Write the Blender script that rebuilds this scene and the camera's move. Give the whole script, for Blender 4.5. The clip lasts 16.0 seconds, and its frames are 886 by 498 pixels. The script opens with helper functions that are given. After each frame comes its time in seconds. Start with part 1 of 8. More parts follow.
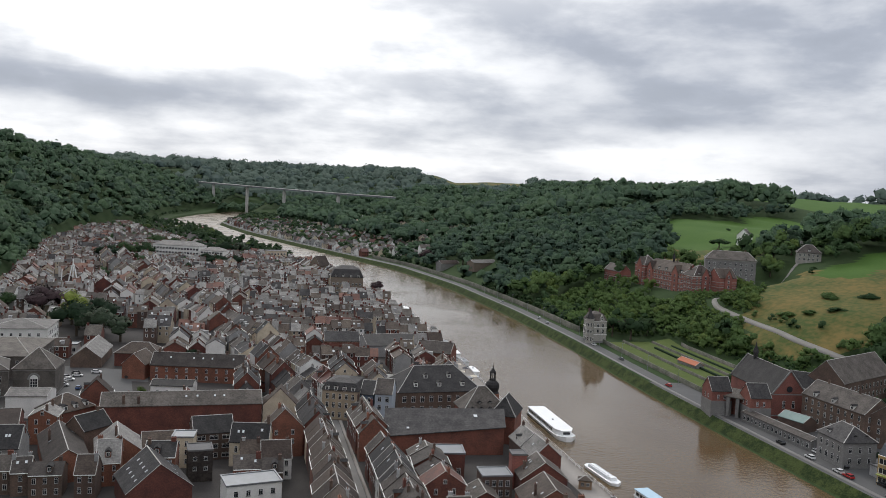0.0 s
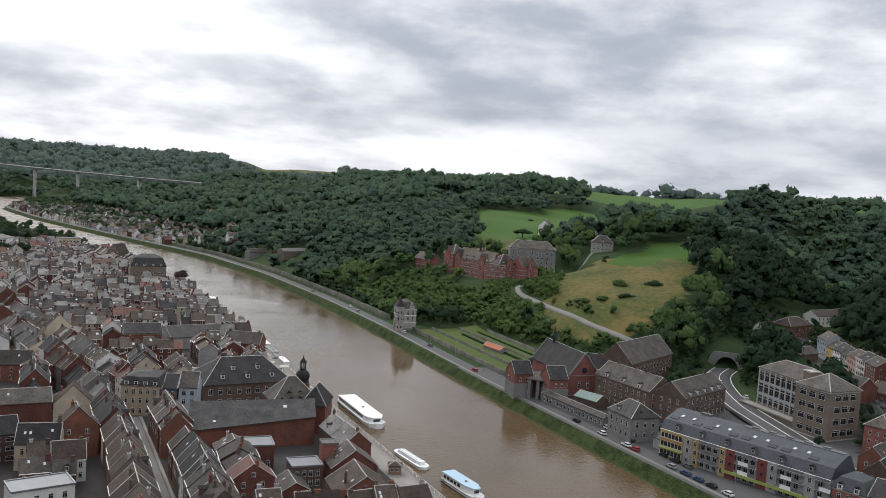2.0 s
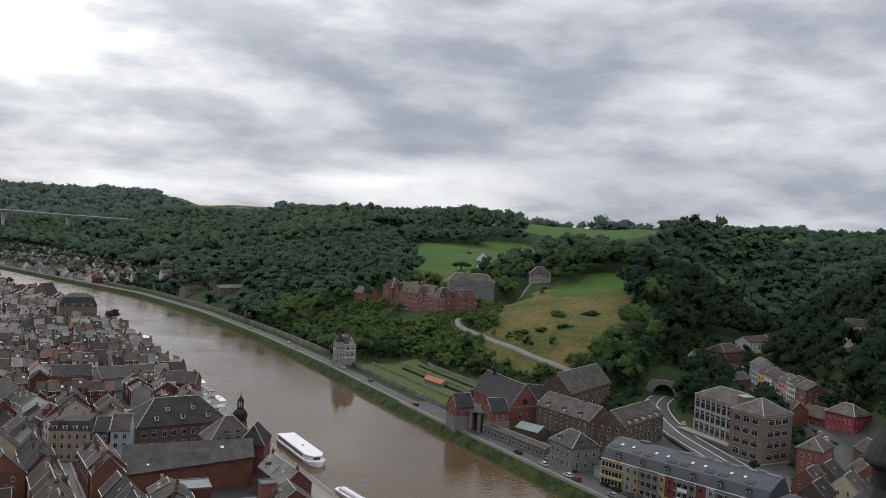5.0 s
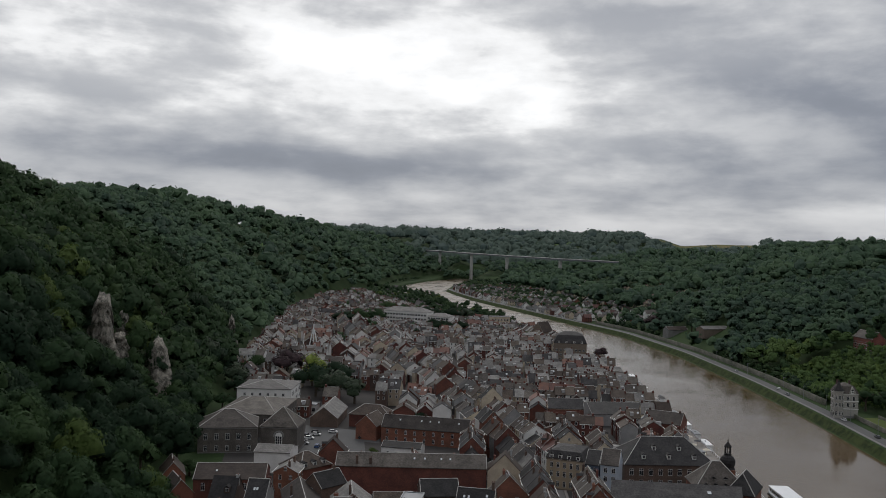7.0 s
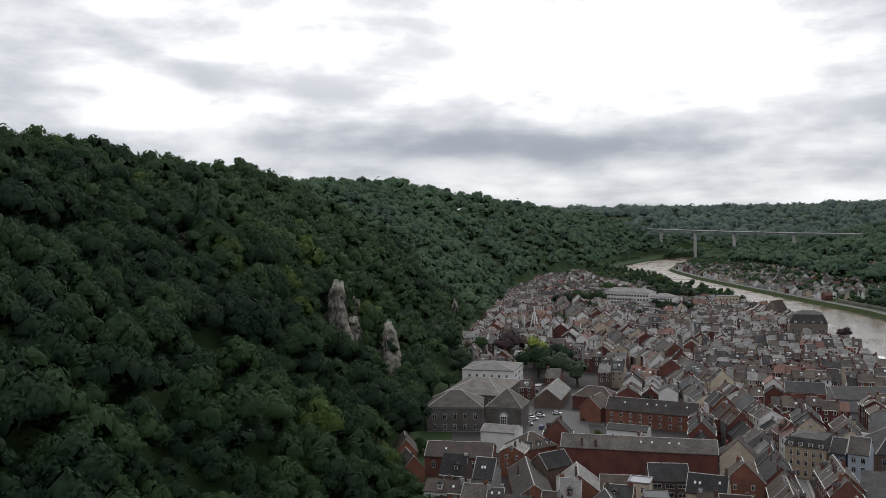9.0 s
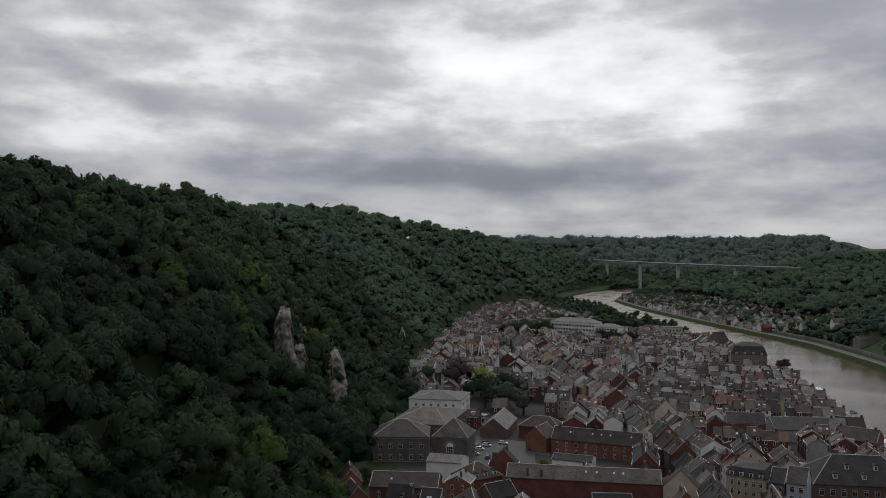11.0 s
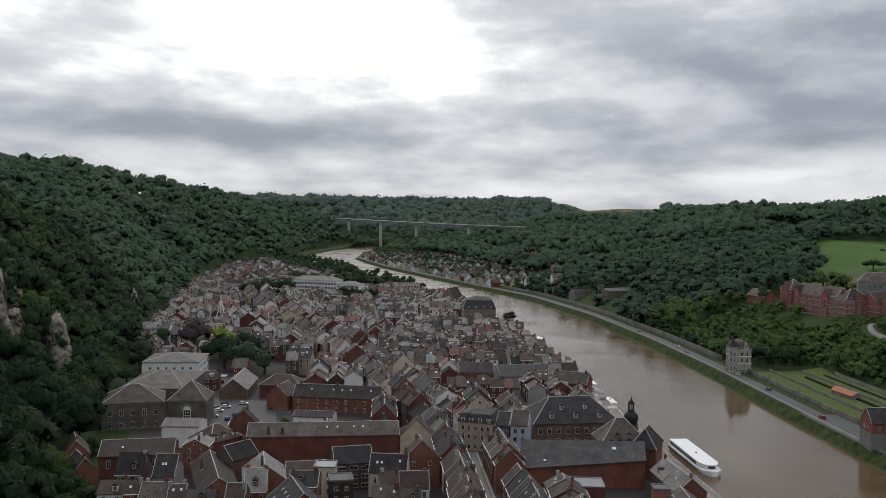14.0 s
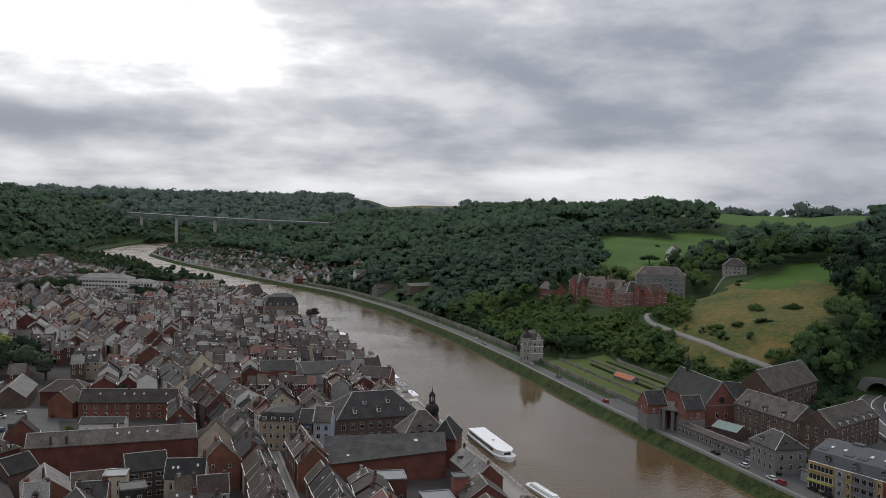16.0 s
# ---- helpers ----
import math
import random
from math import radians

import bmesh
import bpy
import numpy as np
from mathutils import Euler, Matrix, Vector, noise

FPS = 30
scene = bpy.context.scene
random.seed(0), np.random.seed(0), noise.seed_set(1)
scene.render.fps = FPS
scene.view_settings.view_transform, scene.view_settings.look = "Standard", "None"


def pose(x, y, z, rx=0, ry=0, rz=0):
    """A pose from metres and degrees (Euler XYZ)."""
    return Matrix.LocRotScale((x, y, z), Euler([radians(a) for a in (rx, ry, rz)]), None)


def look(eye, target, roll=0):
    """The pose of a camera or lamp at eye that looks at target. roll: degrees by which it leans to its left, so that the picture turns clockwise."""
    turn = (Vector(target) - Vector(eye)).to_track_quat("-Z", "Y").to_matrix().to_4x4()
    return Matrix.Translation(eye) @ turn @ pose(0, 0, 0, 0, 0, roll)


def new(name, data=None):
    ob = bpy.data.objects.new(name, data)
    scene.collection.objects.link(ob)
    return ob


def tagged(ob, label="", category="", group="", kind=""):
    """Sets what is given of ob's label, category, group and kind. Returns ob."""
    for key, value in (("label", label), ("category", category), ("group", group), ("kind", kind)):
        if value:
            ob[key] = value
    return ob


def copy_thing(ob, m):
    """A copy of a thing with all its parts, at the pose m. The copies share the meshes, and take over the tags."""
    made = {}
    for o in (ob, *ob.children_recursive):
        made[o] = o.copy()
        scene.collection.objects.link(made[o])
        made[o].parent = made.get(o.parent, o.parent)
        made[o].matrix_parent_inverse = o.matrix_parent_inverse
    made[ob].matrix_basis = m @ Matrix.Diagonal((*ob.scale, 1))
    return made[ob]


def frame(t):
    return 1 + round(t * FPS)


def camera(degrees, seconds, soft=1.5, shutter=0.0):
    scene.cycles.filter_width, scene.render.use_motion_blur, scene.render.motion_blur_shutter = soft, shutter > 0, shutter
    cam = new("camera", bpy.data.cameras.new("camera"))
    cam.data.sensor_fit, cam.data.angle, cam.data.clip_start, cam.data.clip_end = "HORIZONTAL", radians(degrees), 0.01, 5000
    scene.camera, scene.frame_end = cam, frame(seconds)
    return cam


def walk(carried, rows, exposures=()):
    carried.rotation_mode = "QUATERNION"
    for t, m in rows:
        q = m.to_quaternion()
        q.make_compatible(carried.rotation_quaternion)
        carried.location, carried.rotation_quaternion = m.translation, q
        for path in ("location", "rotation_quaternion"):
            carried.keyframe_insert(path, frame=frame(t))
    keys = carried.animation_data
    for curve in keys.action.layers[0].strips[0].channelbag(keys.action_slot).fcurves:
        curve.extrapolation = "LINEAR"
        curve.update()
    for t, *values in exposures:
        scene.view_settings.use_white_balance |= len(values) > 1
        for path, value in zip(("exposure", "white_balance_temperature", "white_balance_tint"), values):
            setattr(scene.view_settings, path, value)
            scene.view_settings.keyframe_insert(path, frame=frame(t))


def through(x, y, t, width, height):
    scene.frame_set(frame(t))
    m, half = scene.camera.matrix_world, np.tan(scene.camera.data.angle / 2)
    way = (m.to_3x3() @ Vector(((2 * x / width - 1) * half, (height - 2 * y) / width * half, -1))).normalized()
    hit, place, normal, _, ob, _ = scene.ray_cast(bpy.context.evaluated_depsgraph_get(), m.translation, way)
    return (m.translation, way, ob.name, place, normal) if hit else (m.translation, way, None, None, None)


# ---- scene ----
cam = camera(55.04, 16.0, soft=0.9)
EYE = (0, 0, 95)
PATH = [
    (0.0, pose(*EYE, 85.90, -2.69, 0.19)),
    (0.5, pose(*EYE, 85.86, -3.18, -2.54)),
    (1.0, pose(*EYE, 85.86, -3.06, -5.88)),
    (1.5, pose(*EYE, 85.67, -3.31, -9.40)),
    (2.0, pose(*EYE, 85.86, -3.86, -12.44)),
    (2.5, pose(*EYE, 87.31, -3.92, -15.28)),
    (3.0, pose(*EYE, 88.21, -3.71, -17.45)),
    (3.2, pose(*EYE, 88.37, -3.63, -18.37)),
    (5.3, pose(*EYE, 88.42, -2.90, -15.58)),
    (5.5, pose(*EYE, 89.35, -2.79, -11.49)),
    (6.0, pose(*EYE, 91.46, -3.02, -1.29)),
    (6.5, pose(*EYE, 90.91, -2.74, 6.15)),
    (7.0, pose(*EYE, 89.78, -1.49, 15.05)),
    (7.5, pose(*EYE, 88.48, -0.16, 21.97)),
    (8.0, pose(*EYE, 88.06, 0.45, 26.89)),
    (8.2, pose(*EYE, 87.93, 0.49, 28.09)),
    (10.3, pose(*EYE, 89.61, 0.52, 30.08)),
    (10.5, pose(*EYE, 89.88, 0.50, 29.01)),
    (11.0, pose(*EYE, 90.38, -0.12, 26.16)),
    (11.5, pose(*EYE, 91.00, -0.22, 22.51)),
    (12.0, pose(*EYE, 91.40, 0.05, 18.68)),
    (12.5, pose(*EYE, 91.04, 0.01, 15.82)),
    (13.0, pose(*EYE, 89.45, -0.12, 14.17)),
    (13.5, pose(*EYE, 88.25, -0.62, 11.31)),
    (14.0, pose(*EYE, 87.69, -0.71, 8.93)),
    (14.5, pose(*EYE, 87.58, -0.59, 6.02)),
    (15.0, pose(*EYE, 87.86, -0.67, 1.72)),
    (15.5, pose(*EYE, 87.88, -1.07, -1.08)),
    (16.0, pose(*EYE, 87.63, -1.21, -4.27)),
]
EXPOSURES = ((0.0, 0.04), (1.0, 0.07), (2.0, 0.14), (2.5, -0.07), (3.2, -0.18), (5.3, -0.2), (5.7, -0.55), (6.0, -0.91), (6.5, -1.05), (7.0, -0.75), (7.5, -0.5), (8.0, -0.15), (8.4, -0.1), (10.3, -0.65), (11.0, -0.92), (12.0, -1.12), (12.5, -1.08), (13.3, -0.48), (14.0, -0.38), (14.5, -0.4), (15.5, -0.5), (16.0, -0.4))
walk(cam, PATH, EXPOSURES)

# ---- world: an overcast sky, brighter towards the hidden sun ----
world = bpy.data.worlds.new("overcast_sky")
scene.world = world
world.use_nodes = True
wt = world.node_tree
wt.nodes.clear()


def wmath(op, a, b=None, clamp=False):
    n = wt.nodes.new("ShaderNodeMath")
    n.operation, n.use_clamp = op, clamp
    for i, val in enumerate((a, b)):
        if val is None:
            continue
        if isinstance(val, (int, float)):
            n.inputs[i].default_value = val
        else:
            wt.links.new(val, n.inputs[i])
    return n.outputs[0]


def wmap(value, a, b, c, d):
    n = wt.nodes.new("ShaderNodeMapRange")
    n.interpolation_type = "SMOOTHSTEP"
    wt.links.new(value, n.inputs[0])
    for i, val in enumerate((a, b, c, d)):
        n.inputs[i + 1].default_value = val
    return n.outputs[0]


wcoord = wt.nodes.new("ShaderNodeTexCoord")
wsep = wt.nodes.new("ShaderNodeSeparateXYZ")
wt.links.new(wcoord.outputs["Generated"], wsep.inputs[0])
dx, dy, dz = wsep.outputs
AZ = wmath("MULTIPLY", wmath("ARCTAN2", dx, dy), 57.29578)
EL = wmath("MULTIPLY", wmath("ARCSINE", dz), 57.29578)
flat_dir = wt.nodes.new("ShaderNodeCombineXYZ")
wt.links.new(dx, flat_dir.inputs[0])
wt.links.new(dy, flat_dir.inputs[1])
wt.links.new(wmath("MULTIPLY", wmath("POWER", wmath("ADD", wmath("MAXIMUM", dz, 0.0), 0.004), 0.8), 2.3), flat_dir.inputs[2])


def wnoise(scale, detail, rough, shift, warp=0.0, thin=1.0):
    """Cloud noise over the directions of the sky, drawn out along the horizon."""
    m = wt.nodes.new("ShaderNodeMapping")
    m.inputs["Location"].default_value = shift
    m.inputs["Scale"].default_value = (1, 1, thin)
    wt.links.new(flat_dir.outputs[0], m.inputs[0])
    n = wt.nodes.new("ShaderNodeTexNoise")
    n.inputs["Scale"].default_value, n.inputs["Detail"].default_value = scale, detail
    n.inputs["Roughness"].default_value = rough
    n.inputs["Distortion"].default_value = warp
    wt.links.new(m.outputs[0], n.inputs["Vector"])
    return n.outputs["Fac"]


big = wnoise(3.2, 3, 0.5, (1.3, 0.2, 4.1), 0.0)
mid = wnoise(7.5, 6, 0.55, (0.4, 2.2, 0.7), 0.1)
bands = wnoise(5.5, 5, 0.55, (2.4, 0.6, 1.9), 0.1, 2.4)
cloud = wmath("ADD", wmath("MULTIPLY", big, 0.46), wmath("ADD", wmath("MULTIPLY", mid, 0.42), wmath("MULTIPLY", bands, 0.12)))
cloud = wmap(cloud, 0.37, 0.63, 0.0, 1.0)


def patch(az, el, wide, high, gain):
    """A broad thick or thin place in the cloud deck."""
    a = wmath("DIVIDE", wmath("SUBTRACT", AZ, az), wide)
    e = wmath("DIVIDE", wmath("SUBTRACT", EL, el), high)
    r = wmath("ADD", wmath("MULTIPLY", a, a), wmath("MULTIPLY", e, e))
    return wmath("MULTIPLY", wmath("POWER", 2.71828, wmath("MULTIPLY", r, -1.0)), gain)


light = wmath("ADD", wmath("MULTIPLY", cloud, 0.38), 0.465)
for row in ((-20, 12.5, 22, 5.6, 0.36), (-9, 8.0, 9, 2.6, 0.25), (-36, 11, 10, 3.4, 0.2), (-47, 14, 9, 4, 0.12), (-52, 7.5, 9, 2, 0.2), (-33, 5.3, 11, 1.4, -0.24), (-18, 5.0, 8, 1.2, -0.16), (-22, 2.4, 16, 0.8, 0.06),
            (12, 8.0, 12, 3.0, -0.14), (15, 5.0, 8, 1.0, -0.17), (4, 2.9, 9, 0.5, 0.12), (17, 2.7, 6, 0.6, 0.08), (24, 2.4, 10, 1.2, -0.08), (36, 2.0, 12, 1.6, -0.1), (31, 4.4, 7, 1.4, -0.18),
            (36, 9.8, 6, 2.2, 0.04), (27, 12.0, 12, 4.0, -0.12), (6, 14, 8, 2.0, 0.12), (2, 10.0, 6, 1.2, -0.1), (44, 4.0, 6, 1.4, -0.1)):
    light = wmath("ADD", light, wmath("MULTIPLY", patch(*row), wmath("ADD", wmath("MULTIPLY", cloud, 0.7), 0.65)))
light = wmath("MAXIMUM", light, 0.16)
ramp = wt.nodes.new("ShaderNodeValToRGB")
ramp.color_ramp.elements[0].position, ramp.color_ramp.elements[0].color = 0.0, (0.10, 0.12, 0.15, 1)
ramp.color_ramp.elements[1].position, ramp.color_ramp.elements[1].color = 1.0, (0.985, 0.99, 1.0, 1)
e = ramp.color_ramp.elements.new(0.45)
e.color = (0.343, 0.37, 0.43, 1)
wt.links.new(light, ramp.inputs[0])
overhead = wmath("MULTIPLY", wmap(EL, 22.0, 80.0, 1.36, 2.5), wmap(light, 0.75, 1.5, 1.0, 1.55))
clear = wt.nodes.new("ShaderNodeTexSky")
clear.sky_type, clear.sun_disc = "NISHITA", False
clear.sun_elevation, clear.sun_rotation = radians(42), radians(-17)
bg_cloud = wt.nodes.new("ShaderNodeBackground")
wt.links.new(overhead, bg_cloud.inputs["Strength"])
wt.links.new(ramp.outputs[0], bg_cloud.inputs["Color"])
bg_clear = wt.nodes.new("ShaderNodeBackground")
bg_clear.inputs["Strength"].default_value = 0.05
wt.links.new(clear.outputs[0], bg_clear.inputs["Color"])
mix = wt.nodes.new("ShaderNodeMixShader")
mix.inputs[0].default_value = 0.08
wt.links.new(bg_cloud.outputs[0], mix.inputs[1])
wt.links.new(bg_clear.outputs[0], mix.inputs[2])
wout = wt.nodes.new("ShaderNodeOutputWorld")
wt.links.new(mix.outputs[0], wout.inputs["Surface"])

sun = new("sun", bpy.data.lights.new("sun", "SUN"))
sun.data.energy, sun.data.angle, sun.data.color = 1.3, radians(25), (1.0, 0.96, 0.9)
sun.matrix_world = look((0, 0, 0), (math.sin(radians(17)), -math.cos(radians(17)), -math.tan(radians(42))))

# ---- materials ----


def material(name, col, col2=None, rough=0.8, scale=0.4, fine=6.0, metal=0.0, bump=0.0, deep=0.3, vary=0.0, island=0.0, spec=0.5, mixup=0.5, kind="Object"):
    """Base colour that wanders between col and col2 at a broad and a fine scale, with grain and relief."""
    m = bpy.data.materials.new(name)
    m.use_nodes = True
    nt = m.node_tree
    b = nt.nodes["Principled BSDF"]
    b.inputs["Roughness"].default_value, b.inputs["Metallic"].default_value = rough, metal
    b.inputs["Specular IOR Level"].default_value = spec
    col2 = col2 or tuple(c * 0.7 for c in col)
    tc = nt.nodes.new("ShaderNodeTexCoord")
    geo = nt.nodes.new("ShaderNodeNewGeometry")
    src = geo.outputs["Position"] if kind == "World" else tc.outputs["Object"]
    n1, n2 = nt.nodes.new("ShaderNodeTexNoise"), nt.nodes.new("ShaderNodeTexNoise")
    n1.inputs["Scale"].default_value, n1.inputs["Detail"].default_value = scale, 4
    n2.inputs["Scale"].default_value, n2.inputs["Detail"].default_value = fine, 3
    add = nt.nodes.new("ShaderNodeMath")
    add.operation = "MULTIPLY_ADD"
    add.inputs[1].default_value = 0.45
    for n in (n1, n2):
        nt.links.new(src, n.inputs["Vector"])
    nt.links.new(n2.outputs["Fac"], add.inputs[0])
    sc = nt.nodes.new("ShaderNodeMath")
    sc.operation, sc.inputs[1].default_value = "MULTIPLY", 0.55
    nt.links.new(n1.outputs["Fac"], sc.inputs[0])
    nt.links.new(sc.outputs[0], add.inputs[2])
    mr = nt.nodes.new("ShaderNodeMapRange")
    mr.inputs[1].default_value, mr.inputs[2].default_value = 0.5 - 0.22 * (1.5 - mixup), 0.5 + 0.22 * (1.5 - mixup)
    nt.links.new(add.outputs[0], mr.inputs[0])
    mixc = nt.nodes.new("ShaderNodeMix")
    mixc.data_type = "RGBA"
    mixc.inputs[6].default_value, mixc.inputs[7].default_value = (*col, 1), (*col2, 1)
    nt.links.new(mr.outputs[0], mixc.inputs[0])
    out = mixc.outputs[2]
    for amount, socket in ((vary, "obj"), (island, "isl")):
        if not amount:
            continue
        if socket == "obj":
            rnd = nt.nodes.new("ShaderNodeObjectInfo").outputs["Random"]
        else:
            rnd = geo.outputs["Random Per Island"]
        hsv = nt.nodes.new("ShaderNodeHueSaturation")
        r = nt.nodes.new("ShaderNodeMapRange")
        r.inputs[3].default_value, r.inputs[4].default_value = 1 - amount, 1 + amount
        nt.links.new(rnd, r.inputs[0])
        nt.links.new(r.outputs[0], hsv.inputs["Value"])
        h = nt.nodes.new("ShaderNodeMapRange")
        h.inputs[3].default_value, h.inputs[4].default_value = 0.5 - amount * 0.03, 0.5 + amount * 0.03
        nt.links.new(rnd, h.inputs[0])
        nt.links.new(h.outputs[0], hsv.inputs["Hue"])
        nt.links.new(out, hsv.inputs["Color"])
        out = hsv.outputs[0]
    nt.links.new(out, b.inputs["Base Color"])
    if bump:
        bp = nt.nodes.new("ShaderNodeBump")
        bp.inputs["Strength"].default_value, bp.inputs["Distance"].default_value = bump, deep
        nt.links.new(add.outputs[0], bp.inputs["Height"])
        nt.links.new(bp.outputs[0], b.inputs["Normal"])
    return m


def courses(m, height_m, length_m, depth=0.35):
    """Adds rows of slates or bricks as fine relief and joints darker than the pieces."""
    nt = m.node_tree
    b = nt.nodes["Principled BSDF"]
    src = b.inputs["Base Color"].links[0].from_socket
    br = nt.nodes.new("ShaderNodeTexBrick")
    br.inputs["Scale"].default_value = 1.0
    br.inputs["Brick Width"].default_value, br.inputs["Row Height"].default_value = length_m, height_m
    br.inputs["Mortar Size"].default_value = height_m * 0.09
    br.inputs["Color1"].default_value, br.inputs["Color2"].default_value = (1, 1, 1, 1), (0.72, 0.72, 0.72, 1)
    br.inputs["Mortar"].default_value = (1 - depth,) * 3 + (1,)
    geo = nt.nodes.new("ShaderNodeNewGeometry")
    tc = nt.nodes.new("ShaderNodeTexCoord")
    sep = nt.nodes.new("ShaderNodeSeparateXYZ")
    nt.links.new(tc.outputs["Object"], sep.inputs[0])
    add = nt.nodes.new("ShaderNodeMath")
    nt.links.new(sep.outputs[0], add.inputs[0])
    nt.links.new(sep.outputs[1], add.inputs[1])
    com = nt.nodes.new("ShaderNodeCombineXYZ")
    nt.links.new(add.outputs[0], com.inputs[0])
    nt.links.new(sep.outputs[2], com.inputs[1])
    nt.links.new(com.outputs[0], br.inputs["Vector"])
    mul = nt.nodes.new("ShaderNodeMix")
    mul.data_type, mul.blend_type = "RGBA", "MULTIPLY"
    mul.inputs[0].default_value = 0.7
    nt.links.new(src, mul.inputs[6])
    nt.links.new(br.outputs["Color"], mul.inputs[7])
    nt.links.new(mul.outputs[2], b.inputs["Base Color"])
    return m


SLATE = [courses(material("slate_%s" % k, c, c2, 0.66, 0.25, 1.6, bump=0.3, vary=0.4, island=0.3, spec=0.2, mixup=1.0), 0.4, 0.5)
         for k, c, c2 in (("grey", (0.044, 0.037, 0.033), (0.098, 0.084, 0.075)), ("brown", (0.041, 0.03, 0.025), (0.08, 0.06, 0.05)),
                          ("dark", (0.022, 0.021, 0.022), (0.05, 0.047, 0.047)), ("pale", (0.11, 0.105, 0.1), (0.21, 0.2, 0.19)))]
TILE_RED = courses(material("red_roof_tile", (0.15, 0.055, 0.04), (0.075, 0.036, 0.03), 0.7, 0.4, 4, bump=0.3, vary=0.3, island=0.25, mixup=0.9), 0.35, 0.3)
BRICK = courses(material("red_brick", (0.225, 0.083, 0.056), (0.11, 0.045, 0.033), 0.9, 0.22, 2.5, bump=0.2, vary=0.3, island=0.2, mixup=0.95), 0.22, 0.5)
BRICK_DARK = courses(material("brown_brick", (0.14, 0.09, 0.07), (0.075, 0.052, 0.043), 0.9, 0.22, 2.5, bump=0.2, vary=0.25, island=0.2, mixup=0.95), 0.22, 0.5)
BRICK_BRIGHT = courses(material("bright_red_brick", (0.36, 0.135, 0.105), (0.2, 0.078, 0.065), 0.9, 0.18, 2.5, bump=0.2, vary=0.1, mixup=0.95), 0.22, 0.5)
CREAM = material("cream_render", (0.58, 0.5, 0.38), (0.4, 0.34, 0.26), 0.85, 0.25, 3, bump=0.1, vary=0.15, island=0.1, mixup=0.9)
TAN = material("tan_stone", (0.37, 0.3, 0.21), (0.25, 0.2, 0.145), 0.85, 0.3, 3, bump=0.15, mixup=0.9)
WHITE = material("white_render", (0.76, 0.75, 0.73), (0.58, 0.57, 0.55), 0.8, 0.25, 3, bump=0.1, vary=0.06, mixup=0.8)
GREY_WALL = material("grey_render", (0.35, 0.35, 0.345), (0.23, 0.23, 0.235), 0.85, 0.25, 3, bump=0.1, vary=0.2, island=0.1, mixup=0.9)
STONE = courses(material("grey_limestone", (0.25, 0.245, 0.24), (0.16, 0.155, 0.15), 0.9, 0.3, 3, bump=0.3, vary=0.12), 0.45, 0.9)
STONE_BROWN = courses(material("brown_sandstone", (0.2080, 0.1680, 0.1320), (0.1520, 0.1200, 0.0960), 0.9, 0.3, 3, bump=0.3, vary=0.1), 0.4, 0.8)
ABBEY_BRICK = courses(material("abbey_brick", (0.27, 0.1, 0.077), (0.15, 0.062, 0.05), 0.9, 0.25, 3, bump=0.25, vary=0.08, mixup=0.9), 0.22, 0.5)
SCHOOL_STONE = courses(material("dark_school_stone", (0.15, 0.132, 0.118), (0.075, 0.067, 0.06), 0.9, 0.25, 2.0, bump=0.3, mixup=0.95), 0.45, 0.9)
OLD_WALL = courses(material("ivy_grown_wall", (0.15, 0.138, 0.12), (0.055, 0.065, 0.04), 0.95, 0.12, 1.2, bump=0.4, mixup=1.0), 0.45, 0.9)
CONCRETE = material("concrete", (0.45, 0.44, 0.42), (0.34, 0.33, 0.32), 0.85, 0.1, 2, bump=0.1)
FRAME_WHITE = material("white_window_frame", (0.75, 0.75, 0.73), (0.65, 0.65, 0.63), 0.5, 1, 8)
GLASS = material("window_glass", (0.018, 0.02, 0.024), (0.035, 0.038, 0.043), 0.1, 0.3, 2, spec=0.4)
# The pale base colour puts the reflected sky into the glass.
GLARE_GLASS = material("sky_glare_glass", (0.5, 0.52, 0.54), (0.6, 0.62, 0.63), 0.12, 0.3, 2, spec=1.0)
ZINC = material("zinc_sheet", (0.2, 0.21, 0.225), (0.14, 0.15, 0.16), 0.5, 0.3, 3, metal=0.3)
FLAT_ROOF = material("flat_roof_felt", (0.17, 0.165, 0.165), (0.11, 0.11, 0.11), 0.9, 0.2, 3, bump=0.2, vary=0.2)


def foliage(name, col, col2, through=0.38, bump=0.35, scale=0.03):
    """Leaf clumps: matt, and partly lit through."""
    m = material(name, col, col2, 0.8, scale, 1.0, bump=bump, deep=0.6, island=0.05, spec=0.1, mixup=0.8, kind="World")
    nt = m.node_tree
    b, out = nt.nodes["Principled BSDF"], nt.nodes["Material Output"]
    tr, mx = nt.nodes.new("ShaderNodeBsdfTranslucent"), nt.nodes.new("ShaderNodeMixShader")
    nt.links.new(b.inputs["Base Color"].links[0].from_socket, tr.inputs["Color"])
    mx.inputs[0].default_value = through
    nt.links.new(b.outputs[0], mx.inputs[1])
    nt.links.new(tr.outputs[0], mx.inputs[2])
    nt.links.new(mx.outputs[0], out.inputs["Surface"])
    return m


